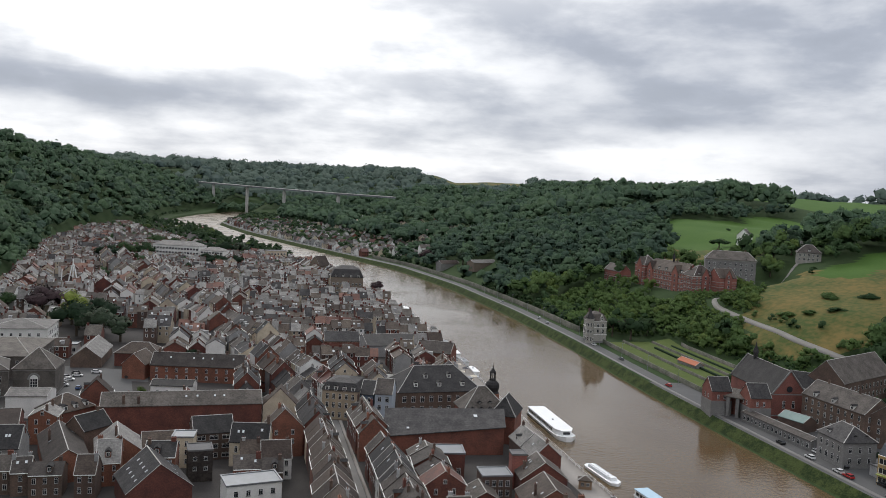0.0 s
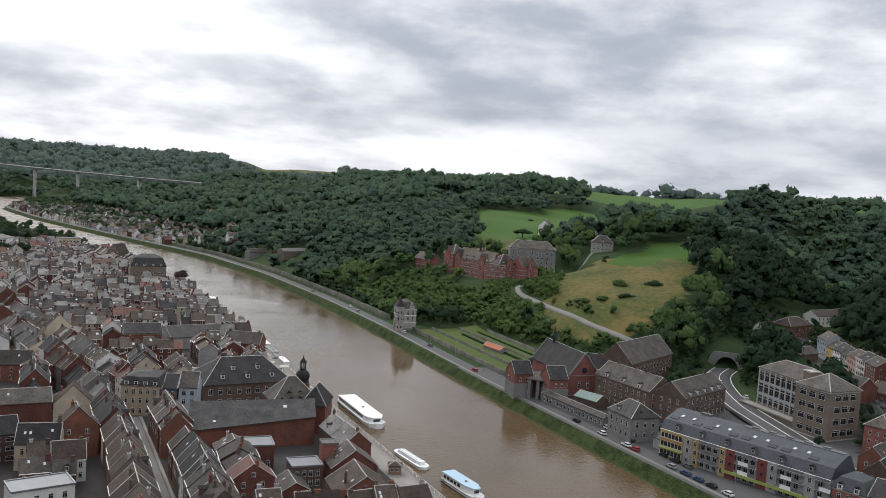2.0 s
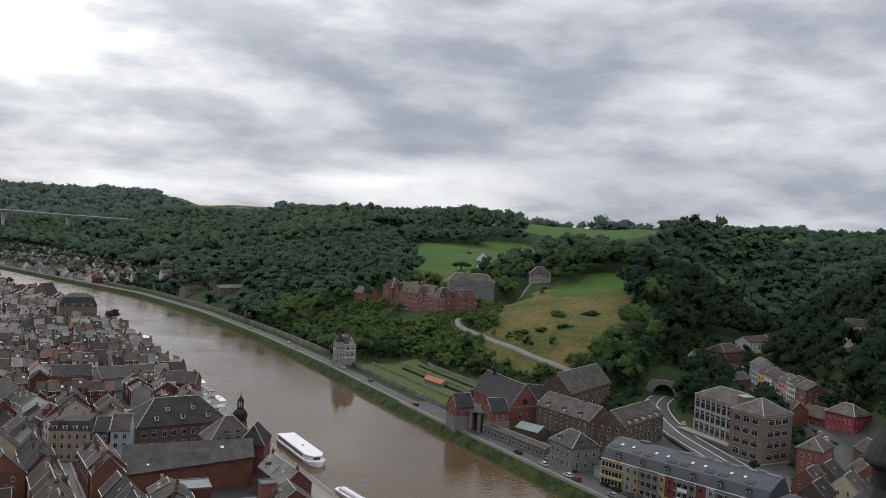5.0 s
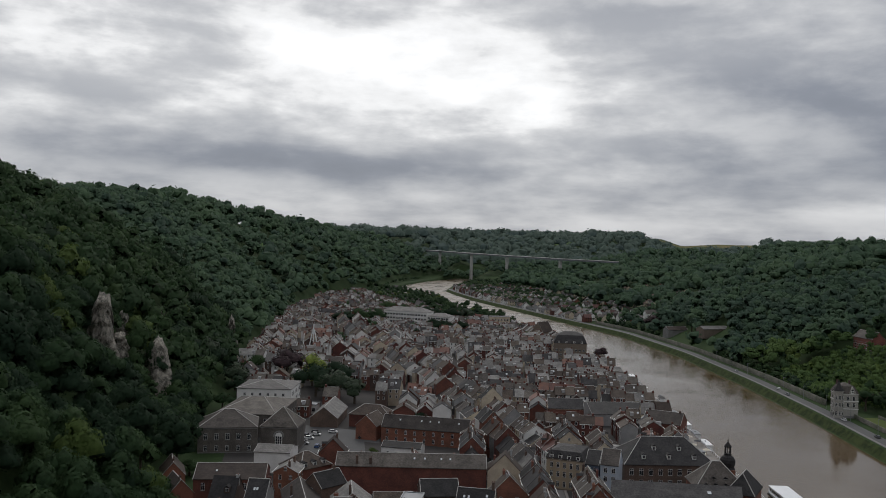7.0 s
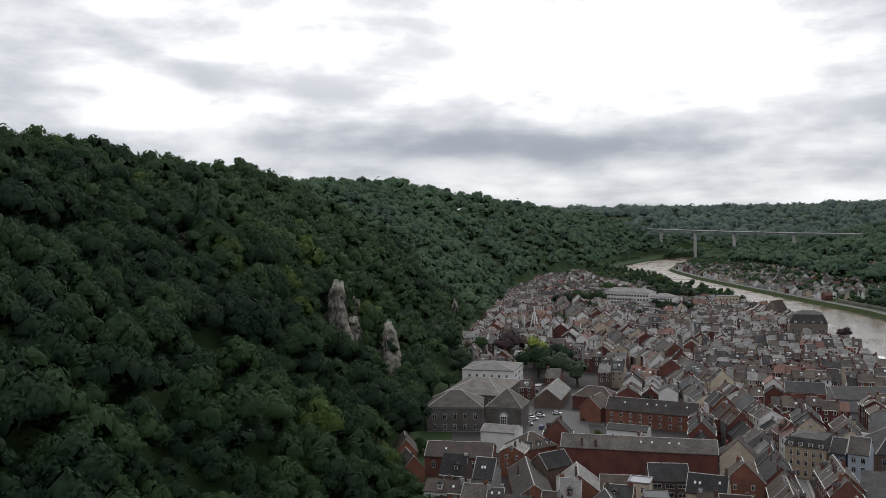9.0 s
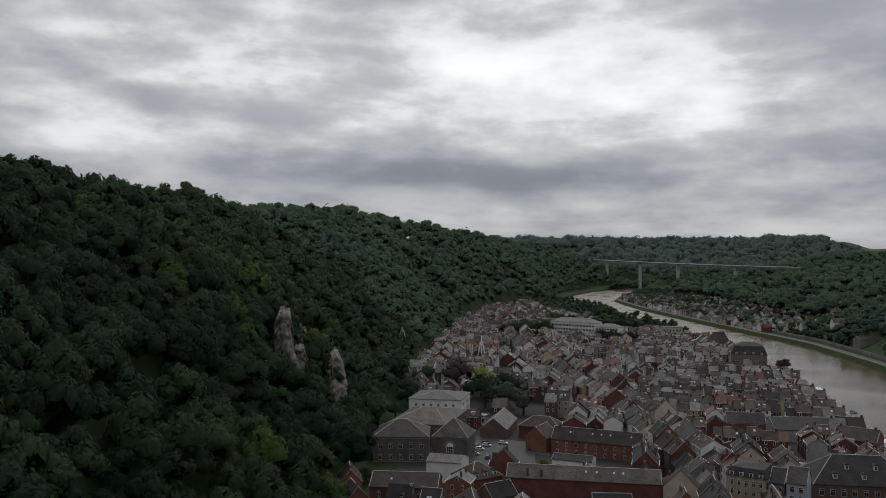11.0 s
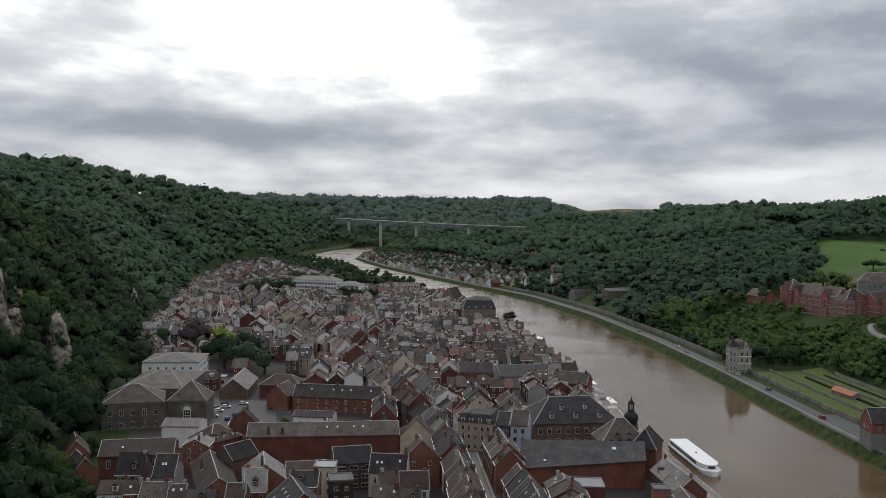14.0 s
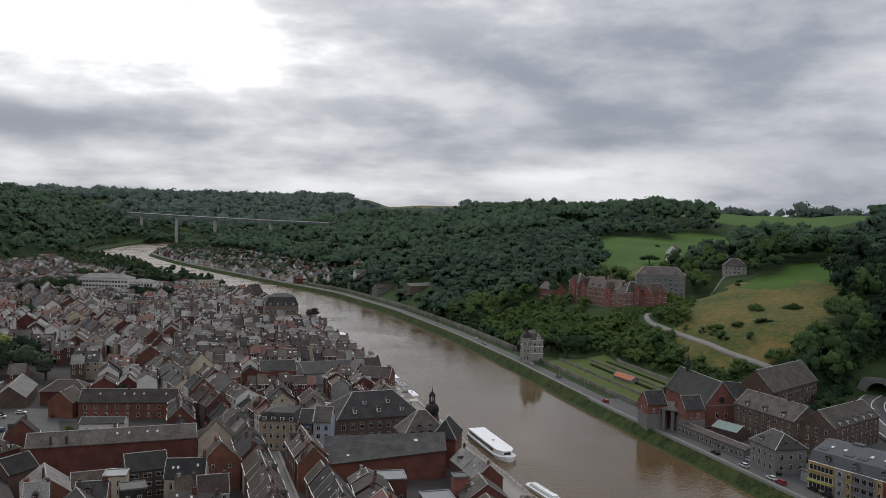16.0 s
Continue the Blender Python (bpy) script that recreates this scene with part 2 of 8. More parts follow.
LEAF = foliage("leaves", (0.024, 0.048, 0.022), (0.042, 0.076, 0.032))
LEAF_MID = foliage("mid_leaves", (0.029, 0.056, 0.0235), (0.053, 0.09, 0.035))
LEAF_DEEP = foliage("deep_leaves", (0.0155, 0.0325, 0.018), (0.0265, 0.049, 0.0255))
LEAF_FRESH = foliage("fresh_leaves", (0.042, 0.07, 0.019), (0.09, 0.13, 0.036))
LEAVES = (LEAF, LEAF_MID, LEAF_DEEP, LEAF_FRESH)
# Distance haze is put into these bluish, paler leaf colours.
HAZE_LEAF = foliage("hazy_leaves", (0.052, 0.092, 0.056), (0.078, 0.128, 0.076), through=0.46, bump=0.15, scale=0.012)
HAZE_MID = foliage("hazy_mid_leaves", (0.062, 0.108, 0.06), (0.092, 0.147, 0.08), through=0.46, bump=0.15, scale=0.012)
HAZE_DEEP = foliage("hazy_deep_leaves", (0.04, 0.072, 0.052), (0.06, 0.1, 0.068), through=0.46, bump=0.15, scale=0.012)
HILL_LEAVES = (HAZE_LEAF, HAZE_MID, HAZE_DEEP, HAZE_MID)
# A brighter, yellower leaf set for the west hillside.
WEST_LEAF = foliage("west_leaves", (0.058, 0.104, 0.034), (0.092, 0.148, 0.052), through=0.46)
WEST_MID = foliage("west_mid_leaves", (0.074, 0.126, 0.038), (0.112, 0.17, 0.056), through=0.46)
WEST_DEEP = foliage("west_deep_leaves", (0.036, 0.07, 0.03), (0.058, 0.102, 0.044), through=0.46)
WEST_FRESH = foliage("west_fresh_leaves", (0.088, 0.136, 0.036), (0.138, 0.19, 0.056), through=0.46)
BANK_LEAVES = (WEST_LEAF, WEST_MID, WEST_DEEP, WEST_FRESH)
# The farthest woods carry the most haze in their leaf colours.
FAR_HAZE_DEEP = foliage("far_hazy_deep_leaves", (0.064, 0.097, 0.09), (0.088, 0.125, 0.112), bump=0.1, scale=0.008)
FAR_HAZE_LEAF = foliage("far_hazy_leaves", (0.077, 0.113, 0.094), (0.1, 0.138, 0.112), bump=0.1, scale=0.008)
LEAF_DARK = material("dark_leaves", (0.018, 0.03, 0.018), (0.04, 0.06, 0.03), 0.75, 0.15, 1.5, bump=0.9, deep=1.0, island=0.2, spec=0.2, kind="World")
LEAF_LIGHT = material("light_leaves", (0.1, 0.14, 0.02), (0.17, 0.2, 0.04), 0.75, 0.3, 1.5, bump=0.9, deep=1.0, island=0.2, spec=0.2, kind="World")
LEAF_PURPLE = material("purple_leaves", (0.03, 0.018, 0.022), (0.05, 0.03, 0.032), 0.75, 0.3, 1.5, bump=0.9, deep=1.0, island=0.2, spec=0.2, kind="World")
BARK = material("bark", (0.09, 0.07, 0.05), (0.05, 0.04, 0.03), 0.95, 1, 8, bump=0.4)
ROCK = material("limestone_cliff", (0.27, 0.245, 0.205), (0.055, 0.054, 0.044), 0.95, 0.35, 2.0, bump=1.0, mixup=1.1, kind="World")
ASPHALT = material("asphalt", (0.055, 0.055, 0.057), (0.085, 0.084, 0.083), 0.85, 0.1, 3, bump=0.1, kind="World")
# Floor between the houses, darker than the asphalt.
TOWN_FLOOR = material("dark_yard_floor", (0.034, 0.031, 0.03), (0.062, 0.057, 0.054), 0.9, 0.1, 2.5, bump=0.2, spec=0.2, kind="World")
STREET = material("worn_street_asphalt", (0.13, 0.125, 0.12), (0.19, 0.182, 0.172), 0.85, 0.2, 3, bump=0.1, kind="World")
PAVING = material("stone_paving", (0.30, 0.28, 0.255), (0.22, 0.2, 0.185), 0.85, 0.1, 2, bump=0.1, kind="World")
GRASS = material("grass", (0.036, 0.083, 0.013), (0.058, 0.11, 0.02), 0.9, 0.03, 0.8, bump=0.3, spec=0.15, kind="World")
LAWN = material("garden_lawn", (0.05, 0.08, 0.018), (0.09, 0.11, 0.032), 0.9, 0.12, 0.9, bump=0.4, spec=0.15, kind="World")
BANK_GRASS = material("rough_bank_grass", (0.016, 0.028, 0.009), (0.05, 0.066, 0.021), 0.9, 0.25, 1.6, bump=0.9, deep=0.5, spec=0.1, mixup=1.1, kind="World")
RIDGE_CAP = material("pale_ridge_mortar", (0.55, 0.53, 0.5), (0.24, 0.23, 0.22), 0.8, 0.4, 3, island=0.3)
GRASS_DRY = material("dry_meadow", (0.145, 0.108, 0.037), (0.05, 0.072, 0.02), 0.9, 0.028, 0.3, bump=0.4, spec=0.15, mixup=1.0, kind="World")
EARTH = material("woodland_floor", (0.024, 0.043, 0.017), (0.042, 0.066, 0.026), 0.95, 0.05, 0.6, bump=0.5, spec=0.1, kind="World")
RUSTIC = material("old_wood", (0.3, 0.2, 0.12), (0.2, 0.13, 0.08), 0.8, 0.5, 5)
BOAT_WHITE = material("white_boat_paint", (0.82, 0.83, 0.83), (0.74, 0.75, 0.76), 0.35, 0.3, 3)
BOAT_RED = material("red_paint", (0.45, 0.04, 0.04), (0.36, 0.03, 0.03), 0.45, 0.3, 3)
YELLOW = material("yellow_render", (0.55, 0.38, 0.12), (0.46, 0.31, 0.1), 0.85, 0.3, 4)
PINK = material("pink_render", (0.42, 0.06, 0.07), (0.34, 0.05, 0.055), 0.85, 0.3, 4)
DEEP_BLUE = material("dark_blue_panels", (0.07, 0.1, 0.15), (0.05, 0.07, 0.1), 0.6, 0.3, 4)
OCHRE = material("ochre_render", (0.4, 0.28, 0.12), (0.3, 0.21, 0.095), 0.85, 0.3, 4, mixup=0.9)
MAROON = material("maroon_render", (0.2, 0.05, 0.045), (0.14, 0.038, 0.035), 0.85, 0.3, 4, mixup=0.9)
LIME = material("lime_sign_board", (0.34, 0.38, 0.1), (0.26, 0.3, 0.08), 0.6, 0.3, 4)
SLATE_BLUE = courses(material("blue_grey_slate", (0.05, 0.056, 0.066), (0.085, 0.093, 0.107), 0.55, 0.25, 1.6, bump=0.25, spec=0.3), 0.4, 0.5)
BLUE_WALL = material("pale_blue_render", (0.36, 0.4, 0.45), (0.29, 0.33, 0.38), 0.85, 0.3, 4)
RUBBER = material("black_rubber", (0.02, 0.02, 0.02), (0.03, 0.03, 0.03), 0.8, 1, 8)
WATER = bpy.data.materials.new("river_water")
WATER.use_nodes = True
wn = WATER.node_tree
wb = wn.nodes["Principled BSDF"]
wb.inputs["Roughness"].default_value, wb.inputs["IOR"].default_value = 0.09, 1.33
wgeo = wn.nodes.new("ShaderNodeNewGeometry")
wn1, wn2 = wn.nodes.new("ShaderNodeTexNoise"), wn.nodes.new("ShaderNodeTexNoise")
wn1.inputs["Scale"].default_value, wn1.inputs["Detail"].default_value = 0.55, 5
wn2.inputs["Scale"].default_value, wn2.inputs["Detail"].default_value = 0.018, 3
for n in (wn1, wn2):
    wn.links.new(wgeo.outputs["Position"], n.inputs["Vector"])
wbump = wn.nodes.new("ShaderNodeBump")
wbump.inputs["Distance"].default_value = 0.35
wcalm = wn.nodes.new("ShaderNodeMapRange")
wcalm.inputs[1].default_value, wcalm.inputs[2].default_value = 0.35, 0.65
wcalm.inputs[3].default_value, wcalm.inputs[4].default_value = 0.08, 0.55
wn.links.new(wn2.outputs["Fac"], wcalm.inputs[0])
wn.links.new(wcalm.outputs[0], wbump.inputs["Strength"])
wn.links.new(wn1.outputs["Fac"], wbump.inputs["Height"])
wn.links.new(wbump.outputs[0], wb.inputs["Normal"])
wmixc = wn.nodes.new("ShaderNodeMix")
wmixc.data_type = "RGBA"
wmixc.inputs[6].default_value, wmixc.inputs[7].default_value = (0.077, 0.05, 0.025, 1), (0.106, 0.072, 0.036, 1)
wn.links.new(wn2.outputs["Fac"], wmixc.inputs[0])
wn.links.new(wmixc.outputs[2], wb.inputs["Base Color"])
wsep2 = wn.nodes.new("ShaderNodeSeparateXYZ")
wn.links.new(wgeo.outputs["Position"], wsep2.inputs[0])
wreach = wn.nodes.new("ShaderNodeMapRange")
wreach.interpolation_type = "SMOOTHSTEP"
for i, val in enumerate((650.0, 1350.0, 0.09, 0.34)):
    wreach.inputs[i + 1].default_value = val
wn.links.new(wsep2.outputs[1], wreach.inputs[0])
wgust = wn.nodes.new("ShaderNodeTexNoise")
wgust.inputs["Scale"].default_value, wgust.inputs["Detail"].default_value = 0.03, 3
wn.links.new(wgeo.outputs["Position"], wgust.inputs["Vector"])
wgr = wn.nodes.new("ShaderNodeMapRange")
for i, val in enumerate((0.36, 0.64, 0.65, 1.2)):
    wgr.inputs[i + 1].default_value = val
wn.links.new(wgust.outputs["Fac"], wgr.inputs[0])
wrm = wn.nodes.new("ShaderNodeMath")
wrm.operation = "MULTIPLY"
wn.links.new(wreach.outputs[0], wrm.inputs[0])
wn.links.new(wgr.outputs[0], wrm.inputs[1])
wn.links.new(wrm.outputs[0], wb.inputs["Roughness"])
PALE_STONE = courses(material("pale_villa_stone", (0.44, 0.42, 0.385), (0.27, 0.26, 0.235), 0.85, 0.4, 3, bump=0.25), 0.5, 0.9)
CAR_PAINT = [material("car_paint_" + k, c, tuple(v * 0.85 for v in c), 0.3, 0.5, 5, metal=0.2) for k, c in
             (("white", (0.75, 0.75, 0.75)), ("silver", (0.4, 0.41, 0.42)), ("black", (0.02, 0.02, 0.022)), ("red", (0.4, 0.03, 0.03)), ("blue", (0.04, 0.08, 0.2)), ("grey", (0.13, 0.135, 0.14)))]
# ---- lie of the land: water at z = 0, town at about 5, camera on the citadel rock ----
BANK_Y = (-300, 0, 282, 379, 443, 532, 648, 800, 959, 1094, 1296, 1458, 1626, 1720, 1900, 2140, 2500, 3200, 4900)
BANK_X = (268, 196, 131, 109, 96, 79, 52, 9, -53, -132, -247, -337, -415, -455, -488, -515, -500, -300, 200)
FOOT_Y = (-300, 60, 150, 230, 297, 391, 466, 587, 748, 1000, 1283, 1568, 1900, 2300, 4900)
FOOT_X = (-60, -88, -122, -148, -181, -226, -258, -316, -372, -470, -548, -560, -632, -650, -500)


def smooth_curve(ys, xs):
    """A dense, rounded version of a polyline x(y)."""
    yy = np.arange(-300.0, 4901.0, 10.0)
    xx = np.interp(yy, ys, xs)
    k = np.hanning(9)
    k /= k.sum()
    pad = np.concatenate([np.full(4, xx[0]), xx, np.full(4, xx[-1])])
    pad[:4] = xx[0] + (xx[0] - xx[1]) * np.arange(4, 0, -1)
    return yy, np.convolve(pad, k, "valid")


BY, BX = smooth_curve(BANK_Y, BANK_X)
FY, FX = smooth_curve(FOOT_Y, FOOT_X)


def right_bank(y):
    return np.interp(y, BY, BX)


def bank_slope(y):
    return (np.interp(np.asarray(y) + 8.0, BY, BX) - np.interp(np.asarray(y) - 8.0, BY, BX)) / 16.0


def river_width(y):
    return np.interp(y, (0, 800, 950, 1100, 1300, 1440, 1480, 1535, 1700, 2200), (80, 83, 80, 74, 70, 68, 74, 116, 116, 100))


def left_bank(y):
    return right_bank(y) - river_width(y) * np.sqrt(1 + bank_slope(y) ** 2)


def hill_foot(y):
    return np.minimum(np.interp(y, FY, FX), left_bank(y) - 25)


def waves(x, y):
    return (np.sin(x * 0.011 + 1.3) * np.sin(y * 0.009 + 0.4) + 0.6 * np.sin(x * 0.023 - y * 0.017)
            + 0.35 * np.sin(x * 0.051 + y * 0.043 + 2.0))


TERRACES = ((174, 620, 50, 11, -70, 28.5), (196, 590, 18, 12, 15, 30.5), (216, 616, 24, 12, -14, 37.5), (216, 588, 16, 8, 20, 33))  # levelled building ground
CURVE = ((262, 414), (246, 399), (236, 388), (227, 372), (218, 350), (211, 326), (208, 302), (205, 276), (200, 240))
STREET_LINE = ((-41, 320), (-58.5, 357), (-76, 387), (-96, 427), (-136, 510), (-196, 600), (-290, 756), (-359, 920))  # upper main street
LOWER_STREET = ((-37, 305), (-29.3, 275.7), (-22.8, 249.3), (-17.5, 225), (-12, 200))
SIDE_STREET = ((244, 258), (260, 283), (269, 306), (281, 338), (295, 378), (307, 412), (321, 448), (345, 478))


def line_distance(x, y, pts):
    """Distance from each place to a line of points."""
    best = np.full(np.shape(x), 1e9)
    for (ax, ay), (bx, by) in zip(pts, pts[1:]):
        t = np.clip(((x - ax) * (bx - ax) + (y - ay) * (by - ay)) / ((bx - ax) ** 2 + (by - ay) ** 2), 0, 1)
        best = np.minimum(best, np.hypot(x - ax - t * (bx - ax), y - ay - t * (by - ay)))
    return best


def height(x, y):
    """Ground height, without what stands on it."""
    x, y = np.asarray(x, float), np.asarray(y, float)
    c = 1 / np.sqrt(1 + bank_slope(y) ** 2)
    u = (x - right_bank(y)) * c
    ul = (left_bank(y) - x) * c
    v = hill_foot(y) - x
    # west side: road, terrace, then the hill, cut by a side valley
    flat = np.interp(y, (0, 250, 420, 480, 560, 700, 900, 1020, 1150, 1400, 1700, 2000), (70, 110, 105, 68, 48, 45, 30, 45, 120, 210, 270, 200))
    q = np.maximum(u - flat, 0)
    ax, ay = math.sin(math.radians(41)), math.cos(math.radians(41))
    along = (x - 215) * ax + (y - 300) * ay
    across = np.abs((x - 215) * ay - (y - 300) * ax)
    cut = np.exp(-(across / np.interp(along, (0, 300, 900), (48, 55, 120))) ** 2) * np.clip(along / 40 + 1, 0, 1)
    cut *= np.interp(along, (0, 300, 900, 1500), (0.95, 0.85, 0.45, 0.0))
    rise = np.interp(q, (0, 70, 250, 550, 950, 3000), (0, 27, 60, 82, 89, 84))
    rise = rise * (1 - cut) + waves(x, y) * np.interp(q, (0, 200, 800), (0, 2.5, 7))
    lumps = np.zeros_like(x)
    for cx, cy, rad, up in ((430, 1290, 210, 15), (545, 765, 105, 44), (-150, 1985, 170, -26), (640, 1500, 220, -8), (700, 760, 120, 10), (480, 960, 120, -14), (740, 1420, 230, 12)):
        lumps = lumps + up * np.exp(-((x - cx) ** 2 + (y - cy) ** 2) / rad ** 2)
    west = np.interp(u, (0, 3.4, 3.8, 20, 30, 110), (0.2, 3.6, 4.0, 4.0, 4.3, 8.0)) + rise + lumps
    # east side: quay, town, steep wooded slope
    slope = np.interp(v, (0, 8, 30, 80, 170, 300, 2000), (0, 7, 27, 68, 116, 124, 130))
    slope *= np.interp(y, (0, 250, 500, 1200, 1700, 2200, 3000), (0.93, 0.93, 0.955, 1.06, 0.93, 0.8, 0.95))
    east = 4.2 + np.clip(ul / 150, 0, 2) * 1.5 + slope + waves(x, y) * np.interp(v, (0, 60, 300), (0, 3, 5))
    road_cut = line_distance(x, y, CURVE[1:])
    west = np.where(west > 8.6, 8.6 + (west - 8.6) * np.clip((road_cut - 8) / 12, 0, 1), west)
    street_cut = line_distance(x, y, SIDE_STREET)
    west = np.where(west > 13, 13 + (west - 13) * np.clip((street_cut - 9) / 22, 0.12, 1), west)
    for cx, cy, a, b, turn, level in TERRACES:
        s, c = math.sin(math.radians(turn)), math.cos(math.radians(turn))
        p, q = (x - cx) * c + (y - cy) * s, -(x - cx) * s + (y - cy) * c
        edge = np.maximum(np.maximum(np.abs(p) - a, np.abs(q) - b), 0)
        k = np.clip(1 - edge / 16, 0, 1)
        west = west + (level - west) * k * k * (3 - 2 * k)
    z = np.where(u > 0, west, np.where(ul > 0, east, -2.0))
    # far hills that close the valley
    far = np.interp(y - 0.25 * x, (2350, 2700, 3300, 4900), (0, 45, 126, 138)) * np.interp(x, (-60, 40), (1.0, 0.74)) + waves(x * 0.5, y * 0.5) * 6
    far = far + 34 * np.exp(-((x - 190) ** 2 + (y - 3900) ** 2) / 420 ** 2)
    z = np.where((u > -river_width(y)) & (u < 0) & (y < 2450), z, np.maximum(z, np.where(y - 0.25 * x > 2350, far, -9)))
    # the rock of the citadel under the camera
    rock = 93.3 - 1.9 * np.maximum(y - 1.0, 0) - 1.3 * np.maximum(x - 60, 0) - 1.4 * np.maximum(-12 - x, 0)
    return np.maximum(z, rock)

# ---- mesh helpers ----


def hip_corners(w, d, z1, rise, over=0.4, ridge=None, thick=0.2):
    a, b = w / 2 + over, d / 2 + over
    r = max(0.02, (w - d) * 0.5 if ridge is None else ridge / 2)
    return [(-a, -b, z1), (a, -b, z1), (a, b, z1), (-a, b, z1), (-a, -b, z1 + thick), (a, -b, z1 + thick), (a, b, z1 + thick), (-a, b, z1 + thick), (-r, 0, z1 + rise), (r, 0, z1 + rise)]


class Shape:
    """Collects faces and links them as one mesh object."""

    def __init__(self):
        self.v, self.f, self.m = [], [], []

    def face(self, pts, mat=0):
        n = len(self.v)
        self.v.extend(pts)
        self.f.append(tuple(range(n, n + len(pts))))
        self.m.append(mat)
        return self

    def solid(self, pts, faces, mat=0):
        n = len(self.v)
        self.v.extend(pts)
        for k in faces:
            self.f.append(tuple(i + n for i in k))
            self.m.append(mat)
        return self

    def box(self, x0, x1, y0, y1, z0, z1, mat=0):
        p = [(x, y, z) for z in (z0, z1) for y in (y0, y1) for x in (x0, x1)]
        return self.solid(p, [(0, 2, 3, 1), (4, 5, 7, 6), (0, 1, 5, 4), (2, 6, 7, 3), (0, 4, 6, 2), (1, 3, 7, 5)], mat)

    def prism(self, outline, z0, z1, mat=0):
        """An upright prism over a counter-clockwise outline."""
        n = len(outline)
        p = [(x, y, z0) for x, y in outline] + [(x, y, z1) for x, y in outline]
        fs = [tuple(reversed(range(n))), tuple(range(n, 2 * n))] + [(i, (i + 1) % n, n + (i + 1) % n, n + i) for i in range(n)]
        return self.solid(p, fs, mat)

    def gable_walls(self, w, d, z0, z1, rise, mat=0):
        """House body: ridge along x, w long, d deep, gables on the x ends."""
        a, b = w / 2, d / 2
        p = [(-a, -b, z0), (a, -b, z0), (a, b, z0), (-a, b, z0), (-a, -b, z1), (a, -b, z1), (a, b, z1), (-a, b, z1), (-a, 0, z1 + rise), (a, 0, z1 + rise)]
        return self.solid(p, [(0, 3, 2, 1), (0, 1, 5, 4), (2, 3, 7, 6), (1, 2, 6, 9, 5), (3, 0, 4, 8, 7), (4, 5, 9, 8), (6, 7, 8, 9)], mat)

    def gable_roof(self, w, d, z1, rise, over=0.35, thick=0.22, mat=0, lap=0.15):
        """Both slopes as one folded slab."""
        a, b = w / 2 + lap, d / 2
        k = rise / b
        e, ze, zr = b + over, z1 - over * k, z1 + rise
        p = [(x, y, z + t) for x in (-a, a) for t in (0, thick) for y, z in ((-e, ze), (0, zr), (e, ze))]
        return self.solid(p, [(0, 1, 7, 6), (1, 2, 8, 7), (3, 9, 10, 4), (4, 10, 11, 5), (0, 6, 9, 3), (2, 5, 11, 8), (0, 3, 4, 1), (1, 4, 5, 2), (6, 7, 10, 9), (7, 8, 11, 10)], mat)

    def verge(self, w, d, z1, rise, x, over=0.35, thick=0.22, lap=0.15, wide=0.16, high=0.06, mat=0):
        """The pale edging along one gable, both slopes."""
        b = d / 2
        k = rise / b
        e, ze, zr = b + over, z1 - over * k + thick - 0.05, z1 + rise + thick - 0.05
        x0, x1 = x - wide / 2, x + wide / 2
        p = [(q, y, z + t) for q in (x0, x1) for t in (0, high + 0.05) for y, z in ((-e, ze), (0, zr), (e, ze))]
        return self.solid(p, [(0, 1, 7, 6), (1, 2, 8, 7), (3, 9, 10, 4), (4, 10, 11, 5), (0, 6, 9, 3), (2, 5, 11, 8), (0, 3, 4, 1), (1, 4, 5, 2), (6, 7, 10, 9), (7, 8, 11, 10)], mat)

    def hip_roof(self, w, d, z1, rise, over=0.4, mat=0, ridge=None, thick=0.2):
        """A hipped roof, ridge along x (ridge: its length; 0 gives a pyramid)."""
        p = hip_corners(w, d, z1, rise, over, ridge, thick)
        return self.solid(p, [(0, 3, 2, 1), (0, 1, 5, 4), (1, 2, 6, 5), (2, 3, 7, 6), (3, 0, 4, 7), (4, 5, 9, 8), (5, 6, 9), (6, 7, 8, 9), (7, 4, 8)], mat)

    def mansard(self, w, d, z1, low, inset, top, over=0.3, mat=0, flat=0.55):
        """Steep lower slopes, then a shallow hipped cap."""
        def ring(dx, z):
            a, b = w / 2 + dx, d / 2 + dx
            return [(-a, -b, z), (a, -b, z), (a, b, z), (-a, b, z)]
        n = len(self.v)
        self.v.extend(ring(over, z1) + ring(over, z1 + 0.25) + ring(-inset, z1 + low) + ring(-inset - min(w, d) * flat * 0.5, z1 + low + top))
        for k in (0, 4, 8):
            for i in range(4):
                j = (i + 1) % 4
                self.f.append((n + k + i, n + k + j, n + k + 4 + j, n + k + 4 + i))
                self.m.append(mat)
        self.f += [(n + 3, n + 2, n + 1, n), (n + 12, n + 13, n + 14, n + 15)]
        self.m += [mat, mat]
        return self

    def lathe(self, profile, n=12, cx=0.0, cy=0.0, mat=0):
        """A turned body from (radius, height) pairs, bottom to top."""
        base = len(self.v)
        for r, z in profile:
            for i in range(n):
                t = 2 * math.pi * i / n
                self.v.append((cx + r * math.cos(t), cy + r * math.sin(t), z))
        for k in range(len(profile) - 1):
            for i in range(n):
                j = (i + 1) % n
                self.f.append((base + k * n + i, base + k * n + j, base + (k + 1) * n + j, base + (k + 1) * n + i))
                self.m.append(mat)
        self.f += [tuple(base + i for i in reversed(range(n))), tuple(base + (len(profile) - 1) * n + i for i in range(n))]
        self.m += [mat, mat]
        return self

    def bar(self, a, b, r, mat=0, n=6):
        """A round bar from a to b."""
        a, b = Vector(a), Vector(b)
        q = (b - a).to_track_quat("Z", "Y")
        base = len(self.v)
